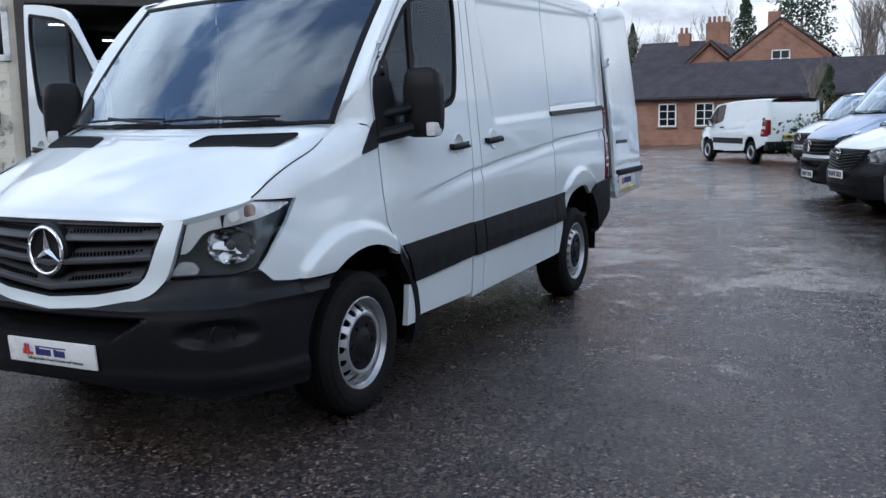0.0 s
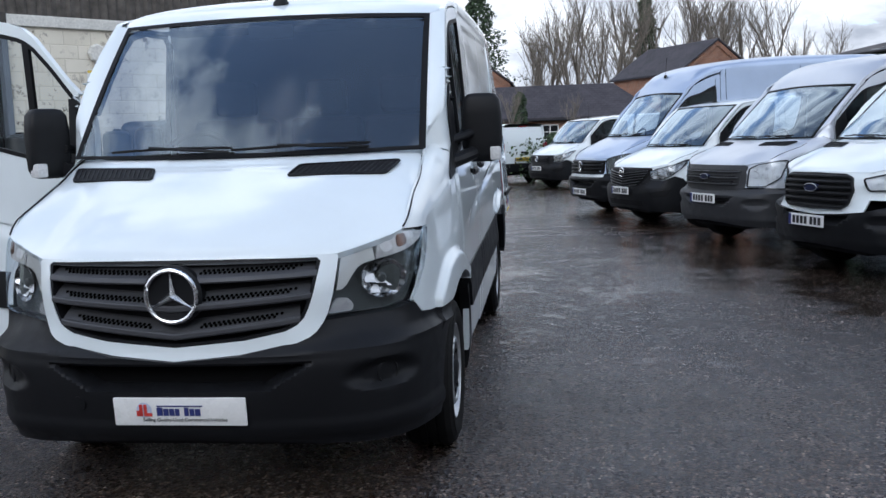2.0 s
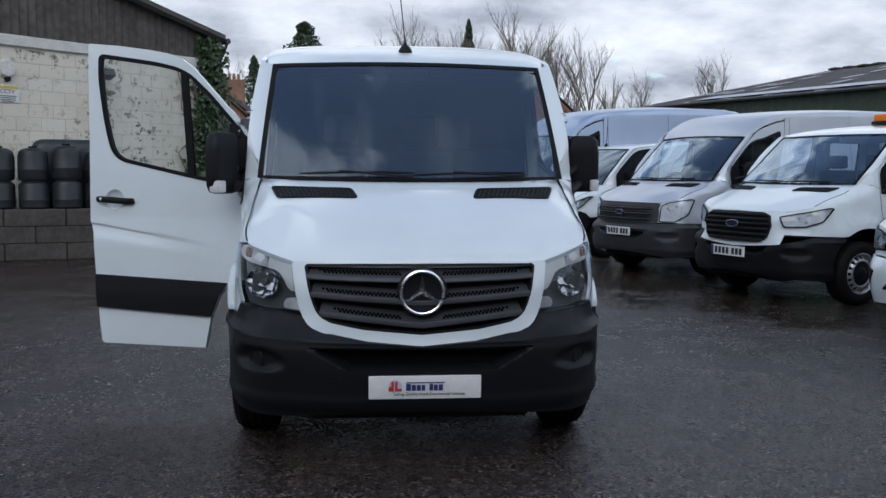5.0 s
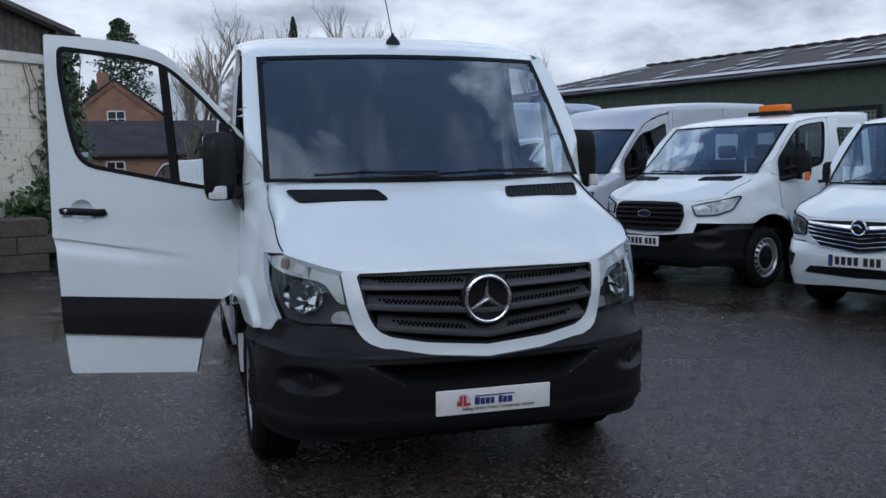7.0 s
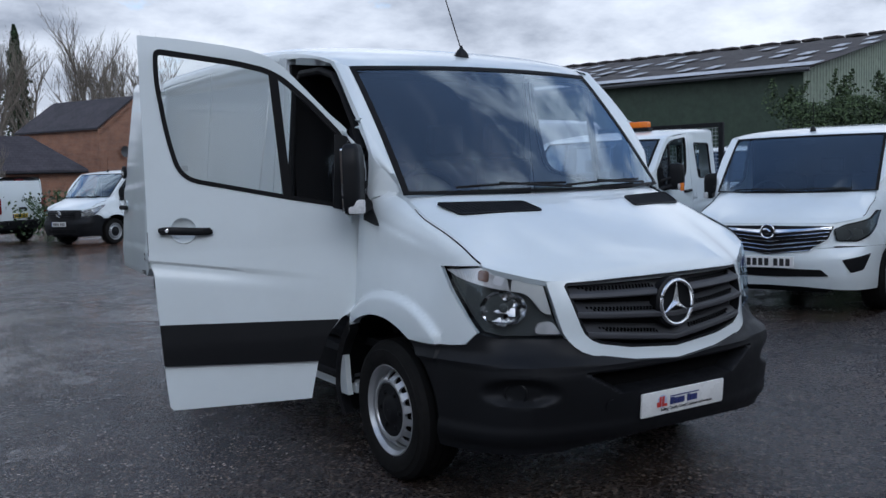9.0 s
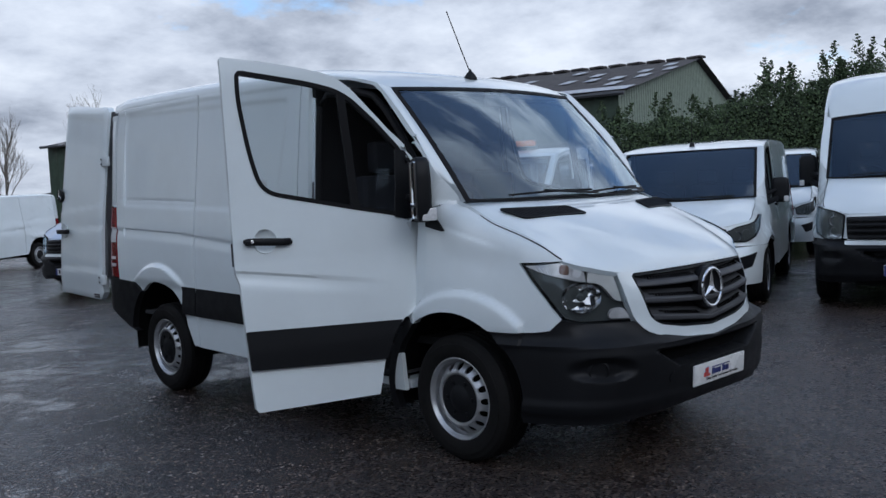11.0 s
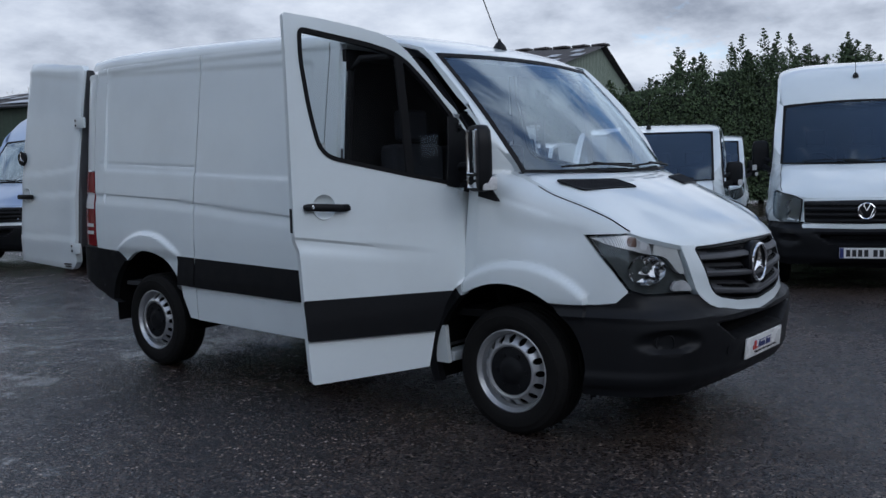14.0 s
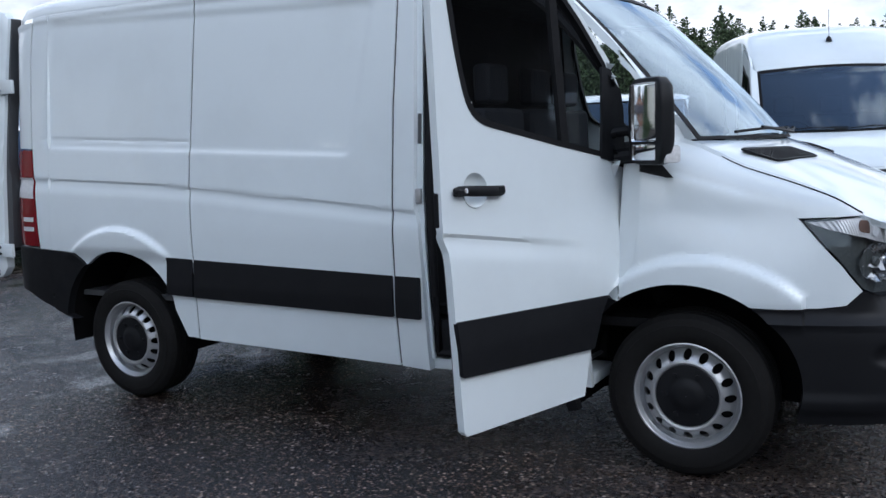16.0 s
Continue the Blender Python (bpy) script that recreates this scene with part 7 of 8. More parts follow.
alarm = tagged(new("alarm_box"), "cream plastic alarm sounder on the wall", "alarm")
alarm.matrix_basis = WM @ pose(0.05, -0.02, 3.04)
part("alarm_cover", lathe(bmesh.new(), [(0.16, 0.0), (0.16, -0.04), (0.13, -0.075), (0.001, -0.08)], 8, "Y"), CAPPING, alarm)
part("alarm_strobe", lathe(bmesh.new(), [(0.05, -0.02), (0.045, -0.07), (0.001, -0.075)], 12, "Y", m=Matrix.Translation((0, 0, -0.17))), BLACKBIT, alarm)
fl = tagged(new("flood_lamp"), "grey flood lamp on a bracket on the wall", "lamp")
fl.matrix_basis = WM @ pose(1.80, -0.05, 2.98)
part("lamp_body", box(bmesh.new(), (-0.15, -0.26, -0.02), (0.15, -0.06, 0.12), 0.02, 2, m=Matrix.Rotation(radians(-25), 4, "X")), GREYBIT, fl)
part("lamp_bracket", box(bmesh.new(), (-0.02, -0.10, -0.9), (0.02, 0.03, 0.03), 0.004, 1), GREYBIT, fl)
bx = tagged(new("switch_box"), "rusty metal switch box on the wall", "box")
bx.matrix_basis = WM @ pose(-5.55, -0.02, 1.55)
part("box_body", box(bmesh.new(), (-0.13, -0.12, -0.1), (0.13, 0.0, 0.12), 0.01, 1), CONCRETE, bx)

# low wall with drums on it, before the block wall
lw = tagged(new("low_wall"), "dirty concrete retaining wall", "wall", kind="structure")
lw.matrix_basis = pose(-5.5, 9.35, 0, 0, 0, 17)
for i in range(9):
    for r in range(3):
        part("wall_block", box(bmesh.new(), (-5.5 + i * 0.88 + (0.44 if r % 2 else 0), 0, r * 0.262), (-5.5 + i * 0.88 + 0.87 + (0.44 if r % 2 else 0), 0.5, r * 0.262 + 0.258), 0.012, 1), DIRTYWALL, lw)
part("wall_fill", box(bmesh.new(), (-5.5, 0.5, 0), (2.5, 2.0, 0.74)), DIRTYWALL, lw)


def drum(label):
    d = tagged(new("storage_drum"), label, "drum", "drums on the low wall")
    low = lathe(bmesh.new(), [(0.001, 0.0), (0.20, 0.0), (0.222, 0.03), (0.222, 0.12), (0.230, 0.14), (0.222, 0.16), (0.222, 0.36), (0.205, 0.40), (0.17, 0.42), (0.17, 0.45)], 20, "Z")
    part("drum_foot", low, TANK, d)
    bm = lathe(bmesh.new(), [(0.17, 0.44), (0.205, 0.455), (0.224, 0.49), (0.224, 0.60), (0.232, 0.62), (0.224, 0.64), (0.224, 0.82), (0.205, 0.90), (0.15, 0.945), (0.09, 0.955), (0.001, 0.955)], 20, "Z")
    part("drum_body", bm, TANK, d)
    part("drum_cap", lathe(bmesh.new(), [(0.06, 0.95), (0.06, 0.985), (0.001, 0.99)], 12, "Z"), BLACKBIT, d)
    return d


dr = drum("black plastic storage drum standing on the low wall")
dr.matrix_basis = lw.matrix_basis @ pose(-3.2, 0.35, 0.786)
for i in range(1, 10):
    copy_thing(dr, lw.matrix_basis @ pose(-3.2 + i * 0.485, 0.36 + 0.06 * math.sin(i * 2.3), 0.786, 0, 0, i * 53) @ Matrix.Scale(1.0 + 0.035 * math.sin(i * 4.1), 4, (0, 0, 1)))
tk = tagged(new("oil_tank"), "dark green plastic tank behind the drums", "tank")
tk.matrix_basis = lw.matrix_basis @ pose(0.9, 0.45, 0.74)
part("tank_body", box(bmesh.new(), (-0.75, 0.35, 0.0), (0.55, 1.25, 1.15), 0.22, 5), TANK, tk)

# ---------------------------------------------------------------- ivy, bush, leaves


def leaves(bm, spots, size, flat_n=None, spread=1.0):
    for p in spots:
        s = size * rng.uniform(0.6, 1.3)
        n = Vector((rng.gauss(0, 1), rng.gauss(0, 1), rng.gauss(0, 0.7)))
        if flat_n is not None:
            n = n * 0.6 * spread + flat_n
        n.normalize()
        a = n.cross(Vector((rng.gauss(0, 1), rng.gauss(0, 1), rng.gauss(0, 1)))).normalized()
        b = n.cross(a)
        c = Vector(p)
        v = [bm.verts.new(c + q) for q in (-a * s * 0.5, b * s * 0.42 + n * s * 0.08, a * s * 0.62, -b * s * 0.42 + n * s * 0.08)]
        bm.faces.new(v)


bm = bmesh.new()
spots = []
for _ in range(6000):
    x, z = rng.gauss(4.15, 0.32), rng.uniform(0.0, 4.0)
    wide = 0.35 + 0.75 * (1 - z / 4.0)
    x = 4.27 + rng.gauss(0, 0.26 * wide + 0.03)
    y = -0.03 - abs(rng.gauss(0, 0.10 + 0.34 * max(0, 1 - z / 2.4)))
    spots.append(WM @ Vector((x, y, z)))
leaves(bm, spots, 0.092, -Vector((-WALL_N.x, -WALL_N.y, 0)), 1.0)
ivy = tagged(new("ivy"), "dark green ivy climbing the wall corner", "plant")
part("ivy_leaves", bm, IVY, ivy, smooth=False)["kind"] = "stuff"
bm = bmesh.new()
for _ in range(26):
    x = 4.2 + rng.gauss(0, 0.25)
    pth = [WM @ Vector((x + rng.gauss(0, 0.12), -0.03 - rng.random() * 0.05, 0.05 + 0.42 * i)) for i in range(9)]
    tube(bm, pth, 0.012, 4)
tagged(part("ivy_stems", bm, BARK, ivy), kind="stuff")
bm = bmesh.new()
spots = []
while len(spots) < 3200:
    q = Vector((rng.gauss(0, 0.42), rng.gauss(0, 0.42), abs(rng.gauss(0.5, 0.45))))
    if q.z < 1.5 - 0.6 * q.xy.length:
        spots.append(q + Vector((-3.4, 12.7, 0.02)))
leaves(bm, spots, 0.12)
bush = tagged(new("ivy_bush"), "dark green ivy bush at the foot of the wall", "plant")
part("bush_leaves", bm, IVY, bush, smooth=False)["kind"] = "stuff"

# ---------------------------------------------------------------- green shed
C0, C1, G0 = Vector((29.3, 19.85, 0)), Vector((17.1, 52.0, 0)), Vector((44.0, 24.6, 0))
G1 = C0 + (G0 - C0) * 2
EAVE, RIDGE = 5.28, 8.32
shed = tagged(new("steel_shed"), "long dark green steel shed with brown roof", "shed")


def ribbed(p, q, z0, tops, pitch=0.33, deep=0.035):
    """A ribbed sheet wall from p to q."""
    bm = bmesh.new()
    d = (q - p)
    ln = d.length
    d.normalize()
    nn = Vector((d.y, -d.x, 0))
    n = int(ln / pitch)
    lo, hi = [], []
    for i in range(n):
        for f, o in ((0, 0), (0.12, deep), (0.34, deep), (0.46, 0)):
            s = (i + f) * pitch
            c = p + d * s + nn * o
            lo.append((c.x, c.y, z0))
            hi.append((c.x, c.y, tops(s / ln)))
    lo.append((q.x, q.y, z0))
    hi.append((q.x, q.y, tops(1.0)))
    grid(bm, [lo, hi])
    return bm


part("long_wall", ribbed(C1, C0, -0.4, lambda t: EAVE, 0.65), GREENSHEET, shed)
part("gable_wall", ribbed(C0, G1, -0.4, lambda t: EAVE + (RIDGE - EAVE) * (1 - abs(2 * t - 1)), 0.40), PALESHEET, shed, "pale green ribbed gable wall")
bm = bmesh.new()
up = (G0 - C0).normalized()
al = (C0 - C1).normalized()
R0, R1 = G0 + al * 0.4, G0 + (C1 - C0)
E0, E1 = C0 - up * 0.5 + al * 0.4, C1 - up * 0.5
F0 = G1 + up * 0.5 + al * 0.4
F1 = F0 + (C1 - C0)
n = 40


def slope(a, b, za, zb, m, k):
    return [[(lambda p: (p.x, p.y, za + (zb - za) * j / k + 0.03 * math.sin(i * 1.7)))(a[0].lerp(a[1], i / m).lerp(b[0].lerp(b[1], i / m), j / k)) for i in range(m + 1)] for j in range(k + 1)]


grid(bm, slope((E0, E1), (R0, R1), EAVE + 0.05, RIDGE + 0.05, n, 6))
grid(bm, slope((F0, F1), (R0, R1), EAVE + 0.05, RIDGE + 0.05, n, 6))
part("shed_roof", bm, ROOFSHEET, shed)
bm = bmesh.new()
for i in range(26):
    for j, off in ((1, 0.0), (2, 0.5), (3, 0.0), (4, 0.5)):
        if (i * 3 + j) % 4 == 0 or rng.random() < 0.2:
            t0 = (i + off) / 27
            t1 = t0 + 0.016
            q = []
            for t, h in ((t0, j / 5.5), (t1, j / 5.5), (t1, j / 5.5 + 0.10), (t0, j / 5.5 + 0.10)):
                p = E0.lerp(E1, t).lerp(R0.lerp(R1, t), h)
                q.append((p.x, p.y, EAVE + 0.10 + (RIDGE - EAVE) * h + 0.03))
            add_mesh(bm, q, [(0, 1, 2, 3)])
tagged(part("roof_light", bm, ROOFLIGHT, shed), kind="stuff")
bm = bmesh.new()
q = []
for t, h in ((0.0, 0.02), (0.85, 0.02), (0.85, 0.12), (0.0, 0.12)):
    p = E0.lerp(E1, t).lerp(R0.lerp(R1, t), h)
    q.append((p.x, p.y, EAVE + 0.12 + (RIDGE - EAVE) * h))
add_mesh(bm, q, [(0, 1, 2, 3)])
part("eave_sheet", bm, ROOFLIGHT, shed, "pale sheet strip along the eave")
part("shed_gutter", tube(bmesh.new(), [(E0.x, E0.y, EAVE - 0.02), (E1.x, E1.y, EAVE - 0.02)], 0.09, 6), GREYBIT, shed)
bm = bmesh.new()
for i in range(30):
    p = R0.lerp(R1, (i + 0.3) / 30)
    box(bm, (p.x - 0.35, p.y - 0.45, RIDGE + 0.03), (p.x + 0.35, p.y + 0.45, RIDGE + 0.17), 0.03, 1)
tagged(part("ridge_cap", bm, ROOFSHEET, shed), kind="stuff")

# hedge of conifers beside the shed
bm = bmesh.new()
h0, h1 = Vector((19.5, 13.2, 0)), Vector((37.0, 0.5, 0))
spots, ups = [], []
for _ in range(120000):
    t = rng.random()
    p = h0.lerp(h1, t)
    top = 2.95 + 1.52 * step(0.0, 0.38, t) + 0.22 * math.sin(t * 37) + 0.2 * math.sin(t * 83 + 1)
    z = top * (1 - rng.random() ** 1.6 * 0.98)
    w_ = 1.1 * (1 - (z / (top + 0.3)) ** 3) + 0.15
    nrm = Vector((-0.58, -0.81, 0))
    spots.append(p + nrm * w_ * rng.uniform(0.2, 1.1) + Vector((rng.gauss(0, 0.25), rng.gauss(0, 0.25), z)))
leaves(bm, spots, 0.075, Vector((-0.3, -0.5, 0.45)))
for i in range(105):
    t = rng.random()
    p = h0.lerp(h1, t) + Vector((rng.gauss(0, 0.35), rng.gauss(0, 0.35), 0))
    top = 2.95 + 1.52 * step(0.0, 0.38, t) + 0.22 * math.sin(t * 37) + 0.2 * math.sin(t * 83 + 1)
    hgt, lean = rng.uniform(0.15, 0.95), rng.gauss(0, 0.28)
    sp_ = []
    for j in range(13):
        f = j / 12
        stem = p + Vector((lean * f * f, 0, top - 0.35 + (hgt + 0.35) * f))
        sp_ += [stem] * 2
        reach = 0.50 * (1.08 - f)
        for _ in range(5):
            az, out = rng.uniform(0, 6.283), rng.uniform(0.4, 1.0) * reach
            for q in (0.35, 0.7, 1.0):
                sp_.append(stem + Vector((math.cos(az) * out * q, math.sin(az) * out * q, 0.6 * out * q)))
    leaves(bm, sp_, 0.085, Vector((0, -0.4, 0.5)))
hd = tagged(new("conifer_hedge"), "tall dark green conifer hedge with ragged tops", "hedge")
part("hedge_leaves", bm, HEDGE, hd, smooth=False)["kind"] = "stuff"
# trunks, and dark blocks added to give the shade behind the leaves
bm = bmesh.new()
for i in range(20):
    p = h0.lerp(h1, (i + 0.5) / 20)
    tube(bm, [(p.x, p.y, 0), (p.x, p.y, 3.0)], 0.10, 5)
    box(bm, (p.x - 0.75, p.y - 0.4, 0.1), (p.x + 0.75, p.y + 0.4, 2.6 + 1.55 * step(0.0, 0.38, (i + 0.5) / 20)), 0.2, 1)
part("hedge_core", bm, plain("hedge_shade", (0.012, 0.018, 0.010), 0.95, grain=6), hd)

# ---------------------------------------------------------------- brick houses


def house_window(parent, x, y, z, w_, h, bars=(2, 3)):
    wd = new("window")
    wd.parent, wd.matrix_basis = parent, pose(x, y, z)
    bm = bmesh.new()
    t = 0.07
    for lo, hi in (((-w_ / 2, -0.04, -h / 2), (-w_ / 2 + t, 0.05, h / 2)), ((w_ / 2 - t, -0.04, -h / 2), (w_ / 2, 0.05, h / 2)), ((-w_ / 2, -0.04, h / 2 - t), (w_ / 2, 0.05, h / 2)), ((-w_ / 2, -0.06, -h / 2), (w_ / 2, 0.05, -h / 2 + t))):
        box(bm, lo, hi)
    for i in range(1, bars[0]):
        u = -w_ / 2 + w_ * i / bars[0]
        box(bm, (u - 0.03, -0.03, -h / 2), (u + 0.03, 0.04, h / 2))
    for i in range(1, bars[1]):
        u = -h / 2 + h * i / bars[1]
        box(bm, (-w_ / 2, -0.025, u - 0.02), (w_ / 2, 0.035, u + 0.02))
    part("window_frame", bm, WFRAME, wd)
    part("pane", box(bmesh.new(), (-w_ / 2, 0.0, -h / 2), (w_ / 2, 0.02, h / 2)), plain_dark, wd)
    part("sill", box(bmesh.new(), (-w_ / 2 - 0.08, -0.12, -h / 2 - 0.09), (w_ / 2 + 0.08, 0.02, -h / 2), 0.01, 1), CONCRETE, wd)


def slate_roof(parent, x0, x1, y0, y1, z0, z1, hang=0.25, hip=0.0, along="x", name="roof"):
    bm = bmesh.new()
    if along == "x":
        ym = (y0 + y1) / 2
        a = [(x0 - hang, y0 - hang, z0), (x1 + hang, y0 - hang, z0), (x1 + hang - hip, ym, z1), (x0 - hang, ym, z1), (x0 - hang, y1 + hang, z0), (x1 + hang, y1 + hang, z0)]
        fs = [(0, 1, 2, 3), (3, 2, 5, 4)] + ([(1, 5, 2)] if hip else [])
    else:
        xm = (x0 + x1) / 2
        a = [(x0 - hang, y0 - hang, z0), (x0 - hang, y1 + hang, z0), (xm, y1 + hang, z1), (xm, y0 - hang, z1), (x1 + hang, y0 - hang, z0), (x1 + hang, y1 + hang, z0)]
        fs = [(0, 3, 2, 1), (3, 4, 5, 2)]
    add_mesh(bm, a, fs)
    bmesh.ops.recalc_face_normals(bm, faces=bm.faces[:])
    r = bmesh.ops.extrude_face_region(bm, geom=bm.faces[:])
    for v in r["geom"]:
        if isinstance(v, bmesh.types.BMVert):
            v.co.z += 0.12
    rf = part(name, bm, SLATE, parent, "dark slate roof")
    return rf


low_house = tagged(new("brick_outbuilding"), "long low red-brick outbuilding with dark slate roof", "house")
low_house.matrix_basis = pose(0, 51.5, -0.35)
part("brick_wall", box(bmesh.new(), (-16.0, 0, 0), (7.6, 5.4, 2.75)), BRICK, low_house)
slate_roof(low_house, -16.0, 7.6, 0, 5.4, 2.7, 4.75, 0.3, 2.6)
for x in (-11.5, -9.1, -6.95, -4.85, -1.0, 1.4, 4.6):
    house_window(low_house, x, -0.02, 1.75, 1.05, 1.35)
part("plinth", box(bmesh.new(), (-16.05, -0.12, 0), (7.65, 0, 0.85)), BRICK, low_house)
part("stable_door", box(bmesh.new(), (2.4, -0.06, 0), (3.5, 0.02, 2.1), 0.01, 1), TIMBER, low_house)
part("gutter", tube(bmesh.new(), [(-16.3, -0.35, 2.66), (7.9, -0.35, 2.66)], 0.06, 6), BLACKBIT, low_house)


def gable_house(name, label, m, wd, dp, eave, ridge, windows):
    h = tagged(new(name), label, "house")
    h.matrix_basis = m
    bm = bmesh.new()
    add_mesh(bm, [(-wd / 2, 0, 0), (wd / 2, 0, 0), (wd / 2, 0, eave), (0, 0, ridge), (-wd / 2, 0, eave), (-wd / 2, dp, 0), (wd / 2, dp, 0), (wd / 2, dp, eave), (0, dp, ridge), (-wd / 2, dp, eave)],
             [(0, 1, 2, 3, 4), (9, 8, 7, 6, 5), (1, 6, 7, 2), (5, 0, 4, 9)])
    part("brick_wall", bm, BRICK, h, smooth=False)
    slate_roof(h, -wd / 2, wd / 2, 0.1, dp, eave - 0.05, ridge + 0.0, 0.22, 0, "y")
    for s in (-1, 1):
        bm = bmesh.new()
        nb = 16
        for i in range(nb):
            t = (i + 0.5) / nb
            x, z = s * wd / 2 * (1 - t), eave + (ridge - eave) * t
            box(bm, (x - 0.16, -0.10, z - 0.34), (x + 0.10, 0.0, z - 0.10))
        part("brick_verge", bm, BRICK, h)
    for x, z, w_, hh in windows:
        house_window(h, x, -0.02, z, w_, hh, (2, 2))
    return h


def beyond(m):
    """Moves a thing away from the yard's near end and enlarges it to match."""
    o = Vector((3.0, -5.5, 1.45))
    return Matrix.Translation(o) @ Matrix.Scale(1.45, 4) @ Matrix.Translation(-o - Vector((0, 0, 0.25))) @ m


gable_house("brick_house", "red-brick house with gable end and arched white window", beyond(pose(-3.95, 60.0, 0)), 6.2, 11, 5.35, 7.75, [(0.05, 5.2, 1.15, 1.1)])
h2_ = gable_house("brick_house", "smaller red-brick house with slate roof", beyond(pose(-8.9, 63.0, 0)), 3.2, 9, 5.3, 6.75, [])
h3_ = gable_house("brick_house", "brick house with dark slate roof and plain gable", pose(12.2, 57.5, -0.35, 0, 0, 29), 6.0, 7.5, 5.4, 7.5, [])
far = tagged(new("slate_house"), "far house with dark slate roof and brick chimneys", "house")
far.matrix_basis = beyond(pose(-12.2, 66, 0))
part("brick_wall", box(bmesh.new(), (-3.0, 0, 0), (3.2, 7, 4.9)), BRICK, far)
slate_roof(far, -3.0, 3.2, 0, 7, 4.9, 7.2, 0.2)
for x, wd in ((0.2, 0.9), (2.7, 1.7)):
    ch = part("chimney", box(bmesh.new(), (x - wd / 2, 2.9, 6.5), (x + wd / 2, 3.7, 8.6 if wd > 1 else 7.9), 0.03, 1), BRICK, far)
    for i in range(int(wd / 0.35)):
        part("chimney_pot", lathe(bmesh.new(), [(0.11, 0), (0.13, 0.05), (0.10, 0.4), (0.12, 0.45), (0.001, 0.45)], 10, "Z", m=Matrix.Translation((x - wd / 2 + 0.2 + 0.36 * i, 3.3, 8.6 if wd > 1 else 7.9))), BRICK, ch)
part("chimney", box(bmesh.new(), (3.5, 2.0, 5.6), (4.3, 2.8, 8.75), 0.03, 1), BRICK, h2_)
part("satellite_dish", lathe(bmesh.new(), [(0.001, 0.0), (0.2, -0.03), (0.36, -0.10)], 18, "Y", m=Matrix.Translation((-1.2, -0.2, 4.0))), GREYBIT, h3_)

# ---------------------------------------------------------------- trees


def bare_tree(height, seed, thin=1.0, spread=0.5):
    r = random.Random(seed)
    bm = bmesh.new()

    def grow(p, d, ln, rad, lev):
        n = 4 if lev < 2 else 3 if lev < 4 else 2
        pth, q, dd = [p], p, d.copy()
        for i in range(n):
            dd = (dd + Vector((r.gauss(0, 0.10), r.gauss(0, 0.10), 0.06))).normalized()
            q = q + dd * ln / n
            pth.append(q)
        tube(bm, pth, rad, 5 if lev < 2 else 3, taper=[1 - 0.5 * i / n for i in range(n + 1)])
        if lev >= 4:
            return
        kids = (9, 6, 5, 3)[lev]
        for j in range(kids):
            t = (0.36 if lev == 0 else 0.3) + 0.64 * (j + r.random()) / kids
            i = min(n - 1, int(t * n))
            base = pth[i].lerp(pth[i + 1], t * n - i)
            az = r.uniform(0, 2 * math.pi)
            side = Vector((math.cos(az), math.sin(az), 0))
            nd = (dd * r.uniform(0.7, 1.0) + side * r.uniform(0.5, 1.0) * spread + Vector((0, 0, 0.28))).normalized()
            grow(base, nd, ln * r.uniform(0.40, 0.60), max(0.005, rad * r.uniform(0.34, 0.48)), lev + 1)
    grow(Vector((0, 0, 0)), Vector((0, 0, 1)), height * 0.62, height * 0.0145 * thin, 0)
    return bm


tree_kinds = []
for i, (h, sp_) in enumerate(((11, 0.55), (13, 0.46), (9, 0.68))):
    t = tagged(new("bare_tree"), "leafless winter tree with fine upright branches", "tree", "bare trees behind the houses")
    part("trunk", bare_tree(h, 11 + i, 1.0, sp_), BARK, t, smooth=False)
    tree_kinds.append(t)
places = []
for x in (-31, -27, -23, -16, -13.6, -11.4, 0.5, 2.2, 4.2, 5.6, 6.9, 8.3, 9.4, 12.4, 13.8, 15.2, 16.6, 17.9, 19.4, 22, 26, 30, 36):
    tall = rng.uniform(0.98, 1.12) if 2 < x < 21 else rng.uniform(0.75, 1.0)
    places.append((x + rng.uniform(-0.5, 0.5), 70 + rng.uniform(-2, 9), tall * (1.1, 0.97, 1.42)[len(places) % 3]))
places += [(2.5, 46.5, 0.42), (-0.6, 46.8, 0.40), (-16, 62, 0.8), (-20, 58, 0.9), (1.2, 66, 0.95), (3.3, 67, 0.9)]
for i, (x, y, s) in enumerate(places):
    m = Matrix.Translation((x, y, -0.35)) @ Matrix.Rotation(rng.uniform(0, 6.28), 4, "Z") @ Matrix.Scale(s, 4)
    m = beyond(m) if y > 50 else m
    if i < 3:
        tree_kinds[i].matrix_basis = m
    else:
        c = copy_thing(tree_kinds[i % 3], Matrix.Identity(4))
        c.matrix_basis = m


def conifer(height, wide, seed, full=0.75):
    r = random.Random(seed)
    bm = bmesh.new()
    sp = []
    n = int(4200 * height / 8)
    for _ in range(n):
        f = r.random() ** 0.8
        z = height * (0.06 + 0.94 * f)
        rad = wide * min(1.0, (1 - f) ** full * 1.25) * r.uniform(0.1, 1.0) ** 0.5 * (0.82 + 0.22 * math.sin(z * 2.1 + seed) * math.sin(z * 5.3 + 2 * seed))
        a = r.uniform(0, 6.283)
        rad *= 0.85 + 0.2 * math.sin(a * 3 + z * 1.7 + seed)
        sp.append((rad * math.cos(a), rad * math.sin(a), z))
    leaves(bm, sp, 0.20 * max(0.6, height / 13), Vector((0, -0.3, 0.5)))
    return bm


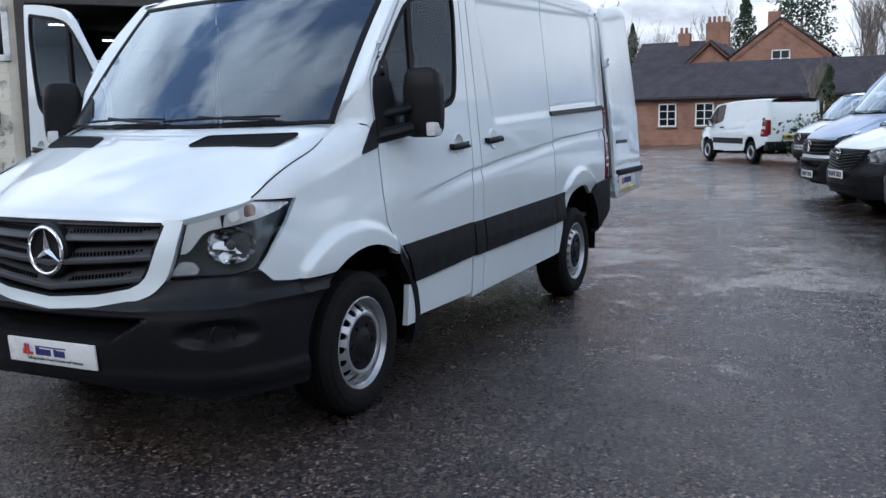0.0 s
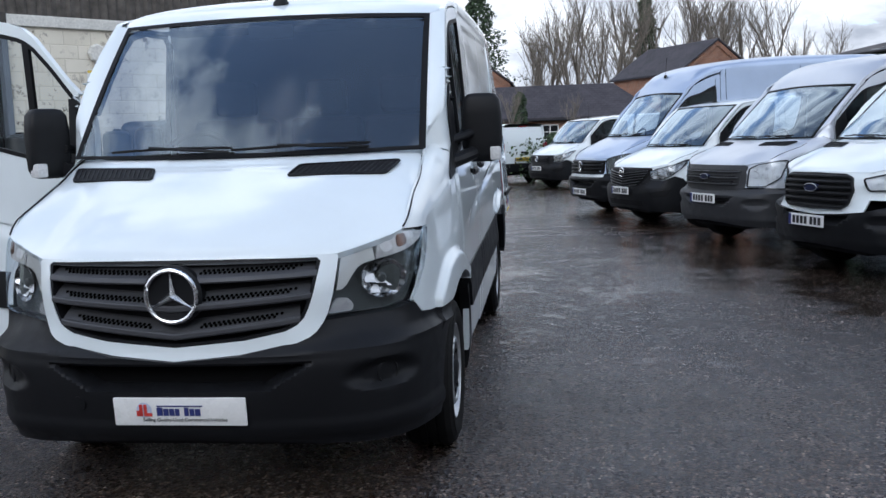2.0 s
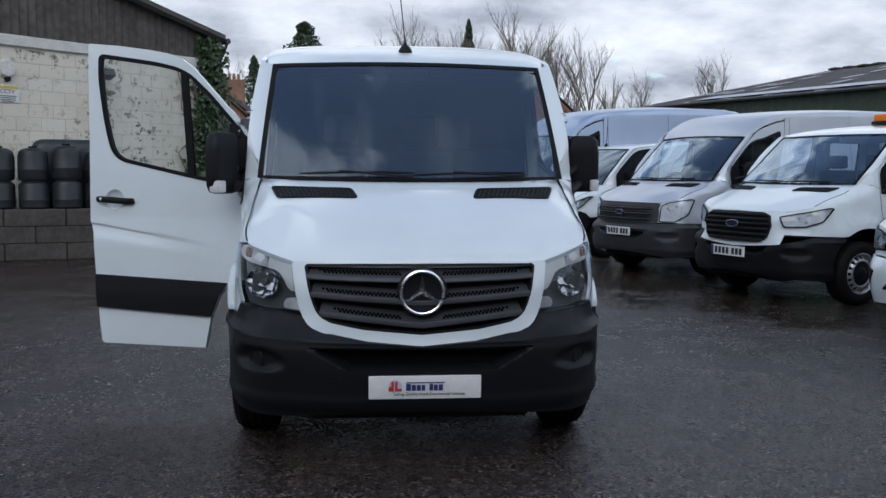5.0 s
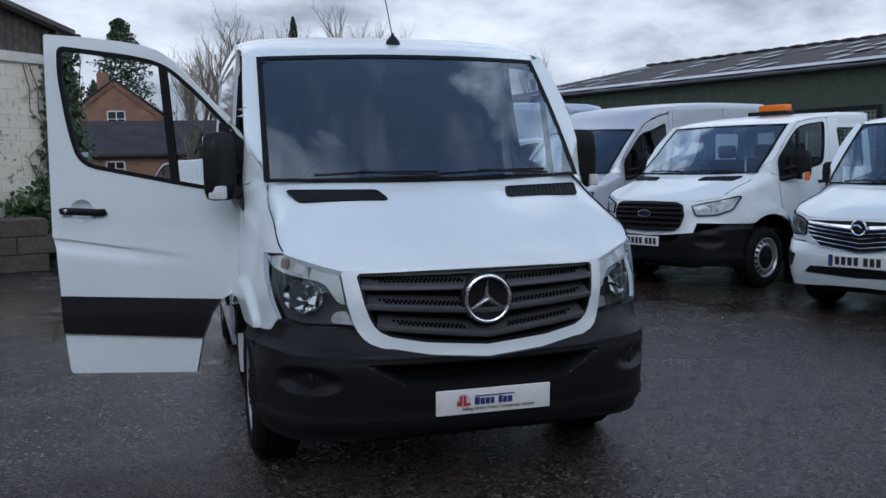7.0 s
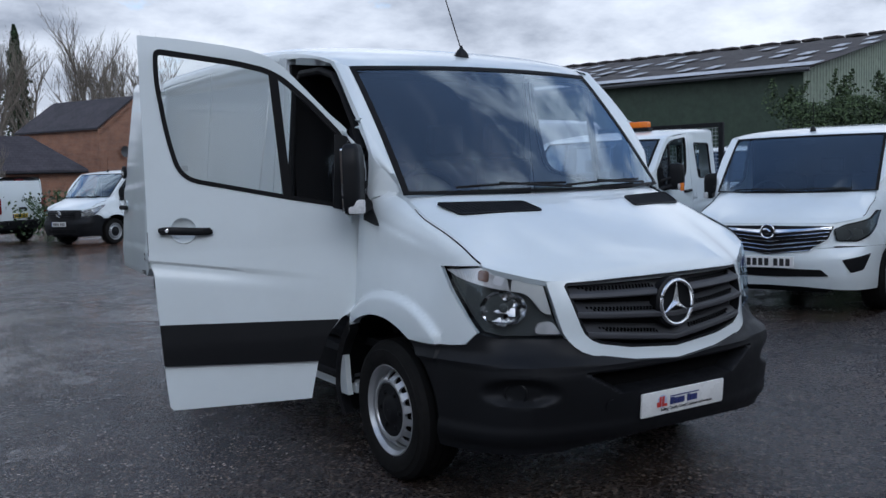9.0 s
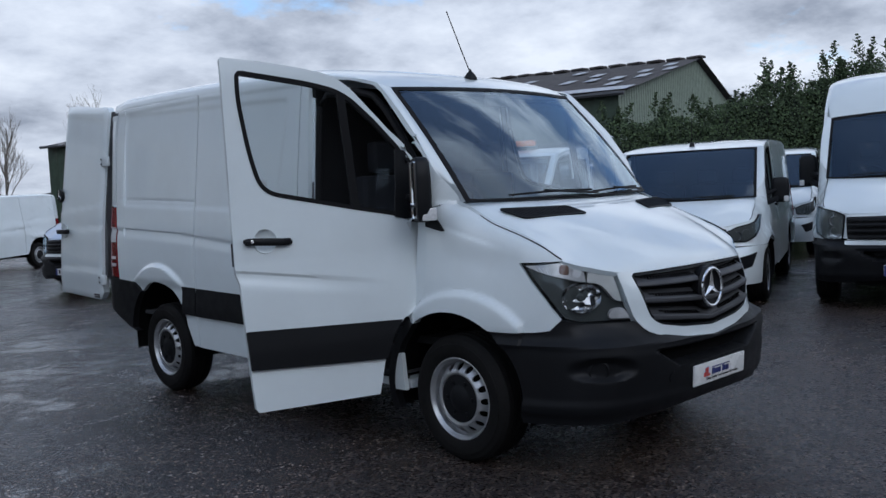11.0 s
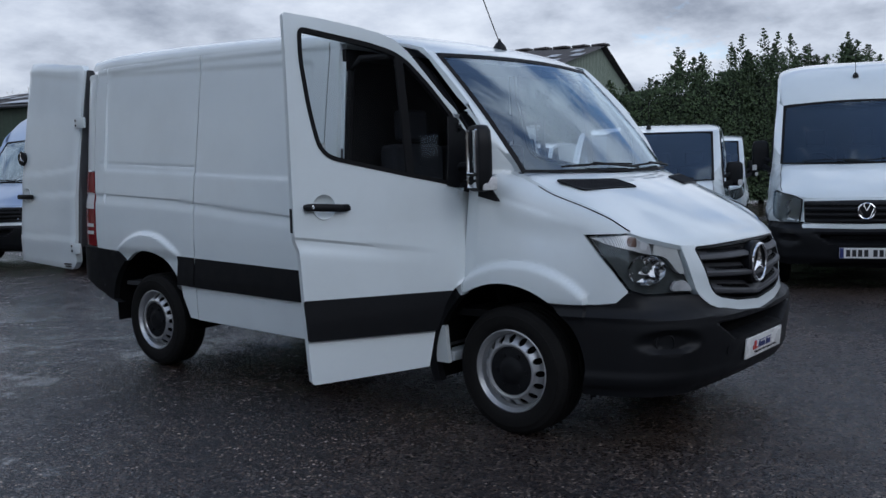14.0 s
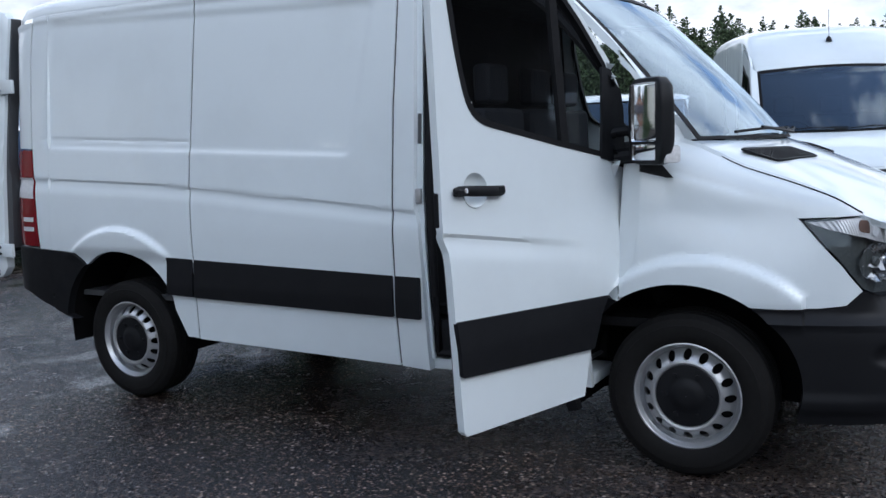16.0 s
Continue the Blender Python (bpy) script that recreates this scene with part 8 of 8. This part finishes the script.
for x, y, h, w_, s in ((10.9, 84, 16.0, 2.2, 1), (-9.1, 80, 11.8, 3.0, 2), (-4.6, 81, 15.0, 4.6, 3), (-7.2, 84, 10.0, 2.8, 4), (-18.4, 78, 9.8, 1.8, 5), (-0.3, 49.5, 4.3, 0.95, 6), (1.6, 47.2, 1.9, 0.9, 7), (3.4, 47.3, 1.5, 1.2, 8)):
    c = tagged(new("conifer"), "dark evergreen conifer among the bare trees" if h > 5 else "clipped dark evergreen shrub before the outbuilding", "tree")
    c.matrix_basis = beyond(pose(x, y, 0)) if y > 60 else pose(x, y, -0.35)
    part("crown", conifer(h, w_, s, (0.55 if w_ > 4 else 0.75) if h > 5 else 0.45), CONIFER, c, smooth=False)
    part("trunk", tube(bmesh.new(), [(0, 0, 0), (0, 0, h * 0.5), (0, 0, h * 0.96)], h * 0.016, 6, taper=(1, 0.6, 0.1)), BARK, c)

# twiggy bush beside the compact van
bm = bmesh.new()
for _ in range(70):
    a, l = rng.uniform(0, 6.28), rng.uniform(0.6, 1.5)
    tube(bm, [(rng.gauss(0, 0.25), rng.gauss(0, 0.2), 0), (0.35 * l * math.cos(a), 0.35 * l * math.sin(a), 0.6 * l), (0.7 * l * math.cos(a), 0.7 * l * math.sin(a), 1.0 * l)], 0.008, 3)
spots = [(rng.gauss(0, 0.6), rng.gauss(0, 0.5), rng.uniform(0.2, 1.4)) for _ in range(500)]
leaves(bm, spots, 0.10)
tb = tagged(new("shrub"), "thin dark evergreen shrub by the parked vans", "plant")
tb.matrix_basis = pose(1.4, 23.2, 0)
part("foliage", bm, IVY, tb, smooth=False)["kind"] = "stuff"
# distant ground rise closes the view behind the trees
bm = bmesh.new()
rows = []
for j, (d, z) in enumerate(((165, -0.4), (172, 4.5), (190, 6.0))):
    rows.append([(d * math.cos(a), d * math.sin(a) + 0, z * (0.8 + 0.3 * math.sin(a * 23) * math.sin(a * 7))) for a in np.linspace(-math.pi, math.pi, 140)])
grid(bm, rows)
tagged(part("backdrop", bm, plain("far_wood", (0.05, 0.05, 0.04), 1.0, grain=0.3, bump=0)), "far dark line of winter woods", "backdrop", kind="structure")

# plain walls added out of view behind, to block low sky and darken reflections
for nm, p, q, h in (("wall_south", Vector((45, -14, 0)), Vector((-17, -14, 0)), 5.6), ("wall_west", Vector((-17, -14, 0)), Vector((-13.4, 2.0, 0)), 2.2)):
    d = q - p
    wl_ = box(bmesh.new(), (0, 0, 0), (d.length, 0.3, h))
    ob = part(nm, wl_, plain("dark_old_brick", (0.11, 0.088, 0.072), 0.9, grain=9, spread=0.4), smooth=False)
    ob.matrix_basis = Matrix.Translation(p) @ Matrix.Rotation(math.atan2(d.y, d.x), 4, "Z")
    tagged(ob, "plain brown brick wall closing the yard", "wall", kind="structure")
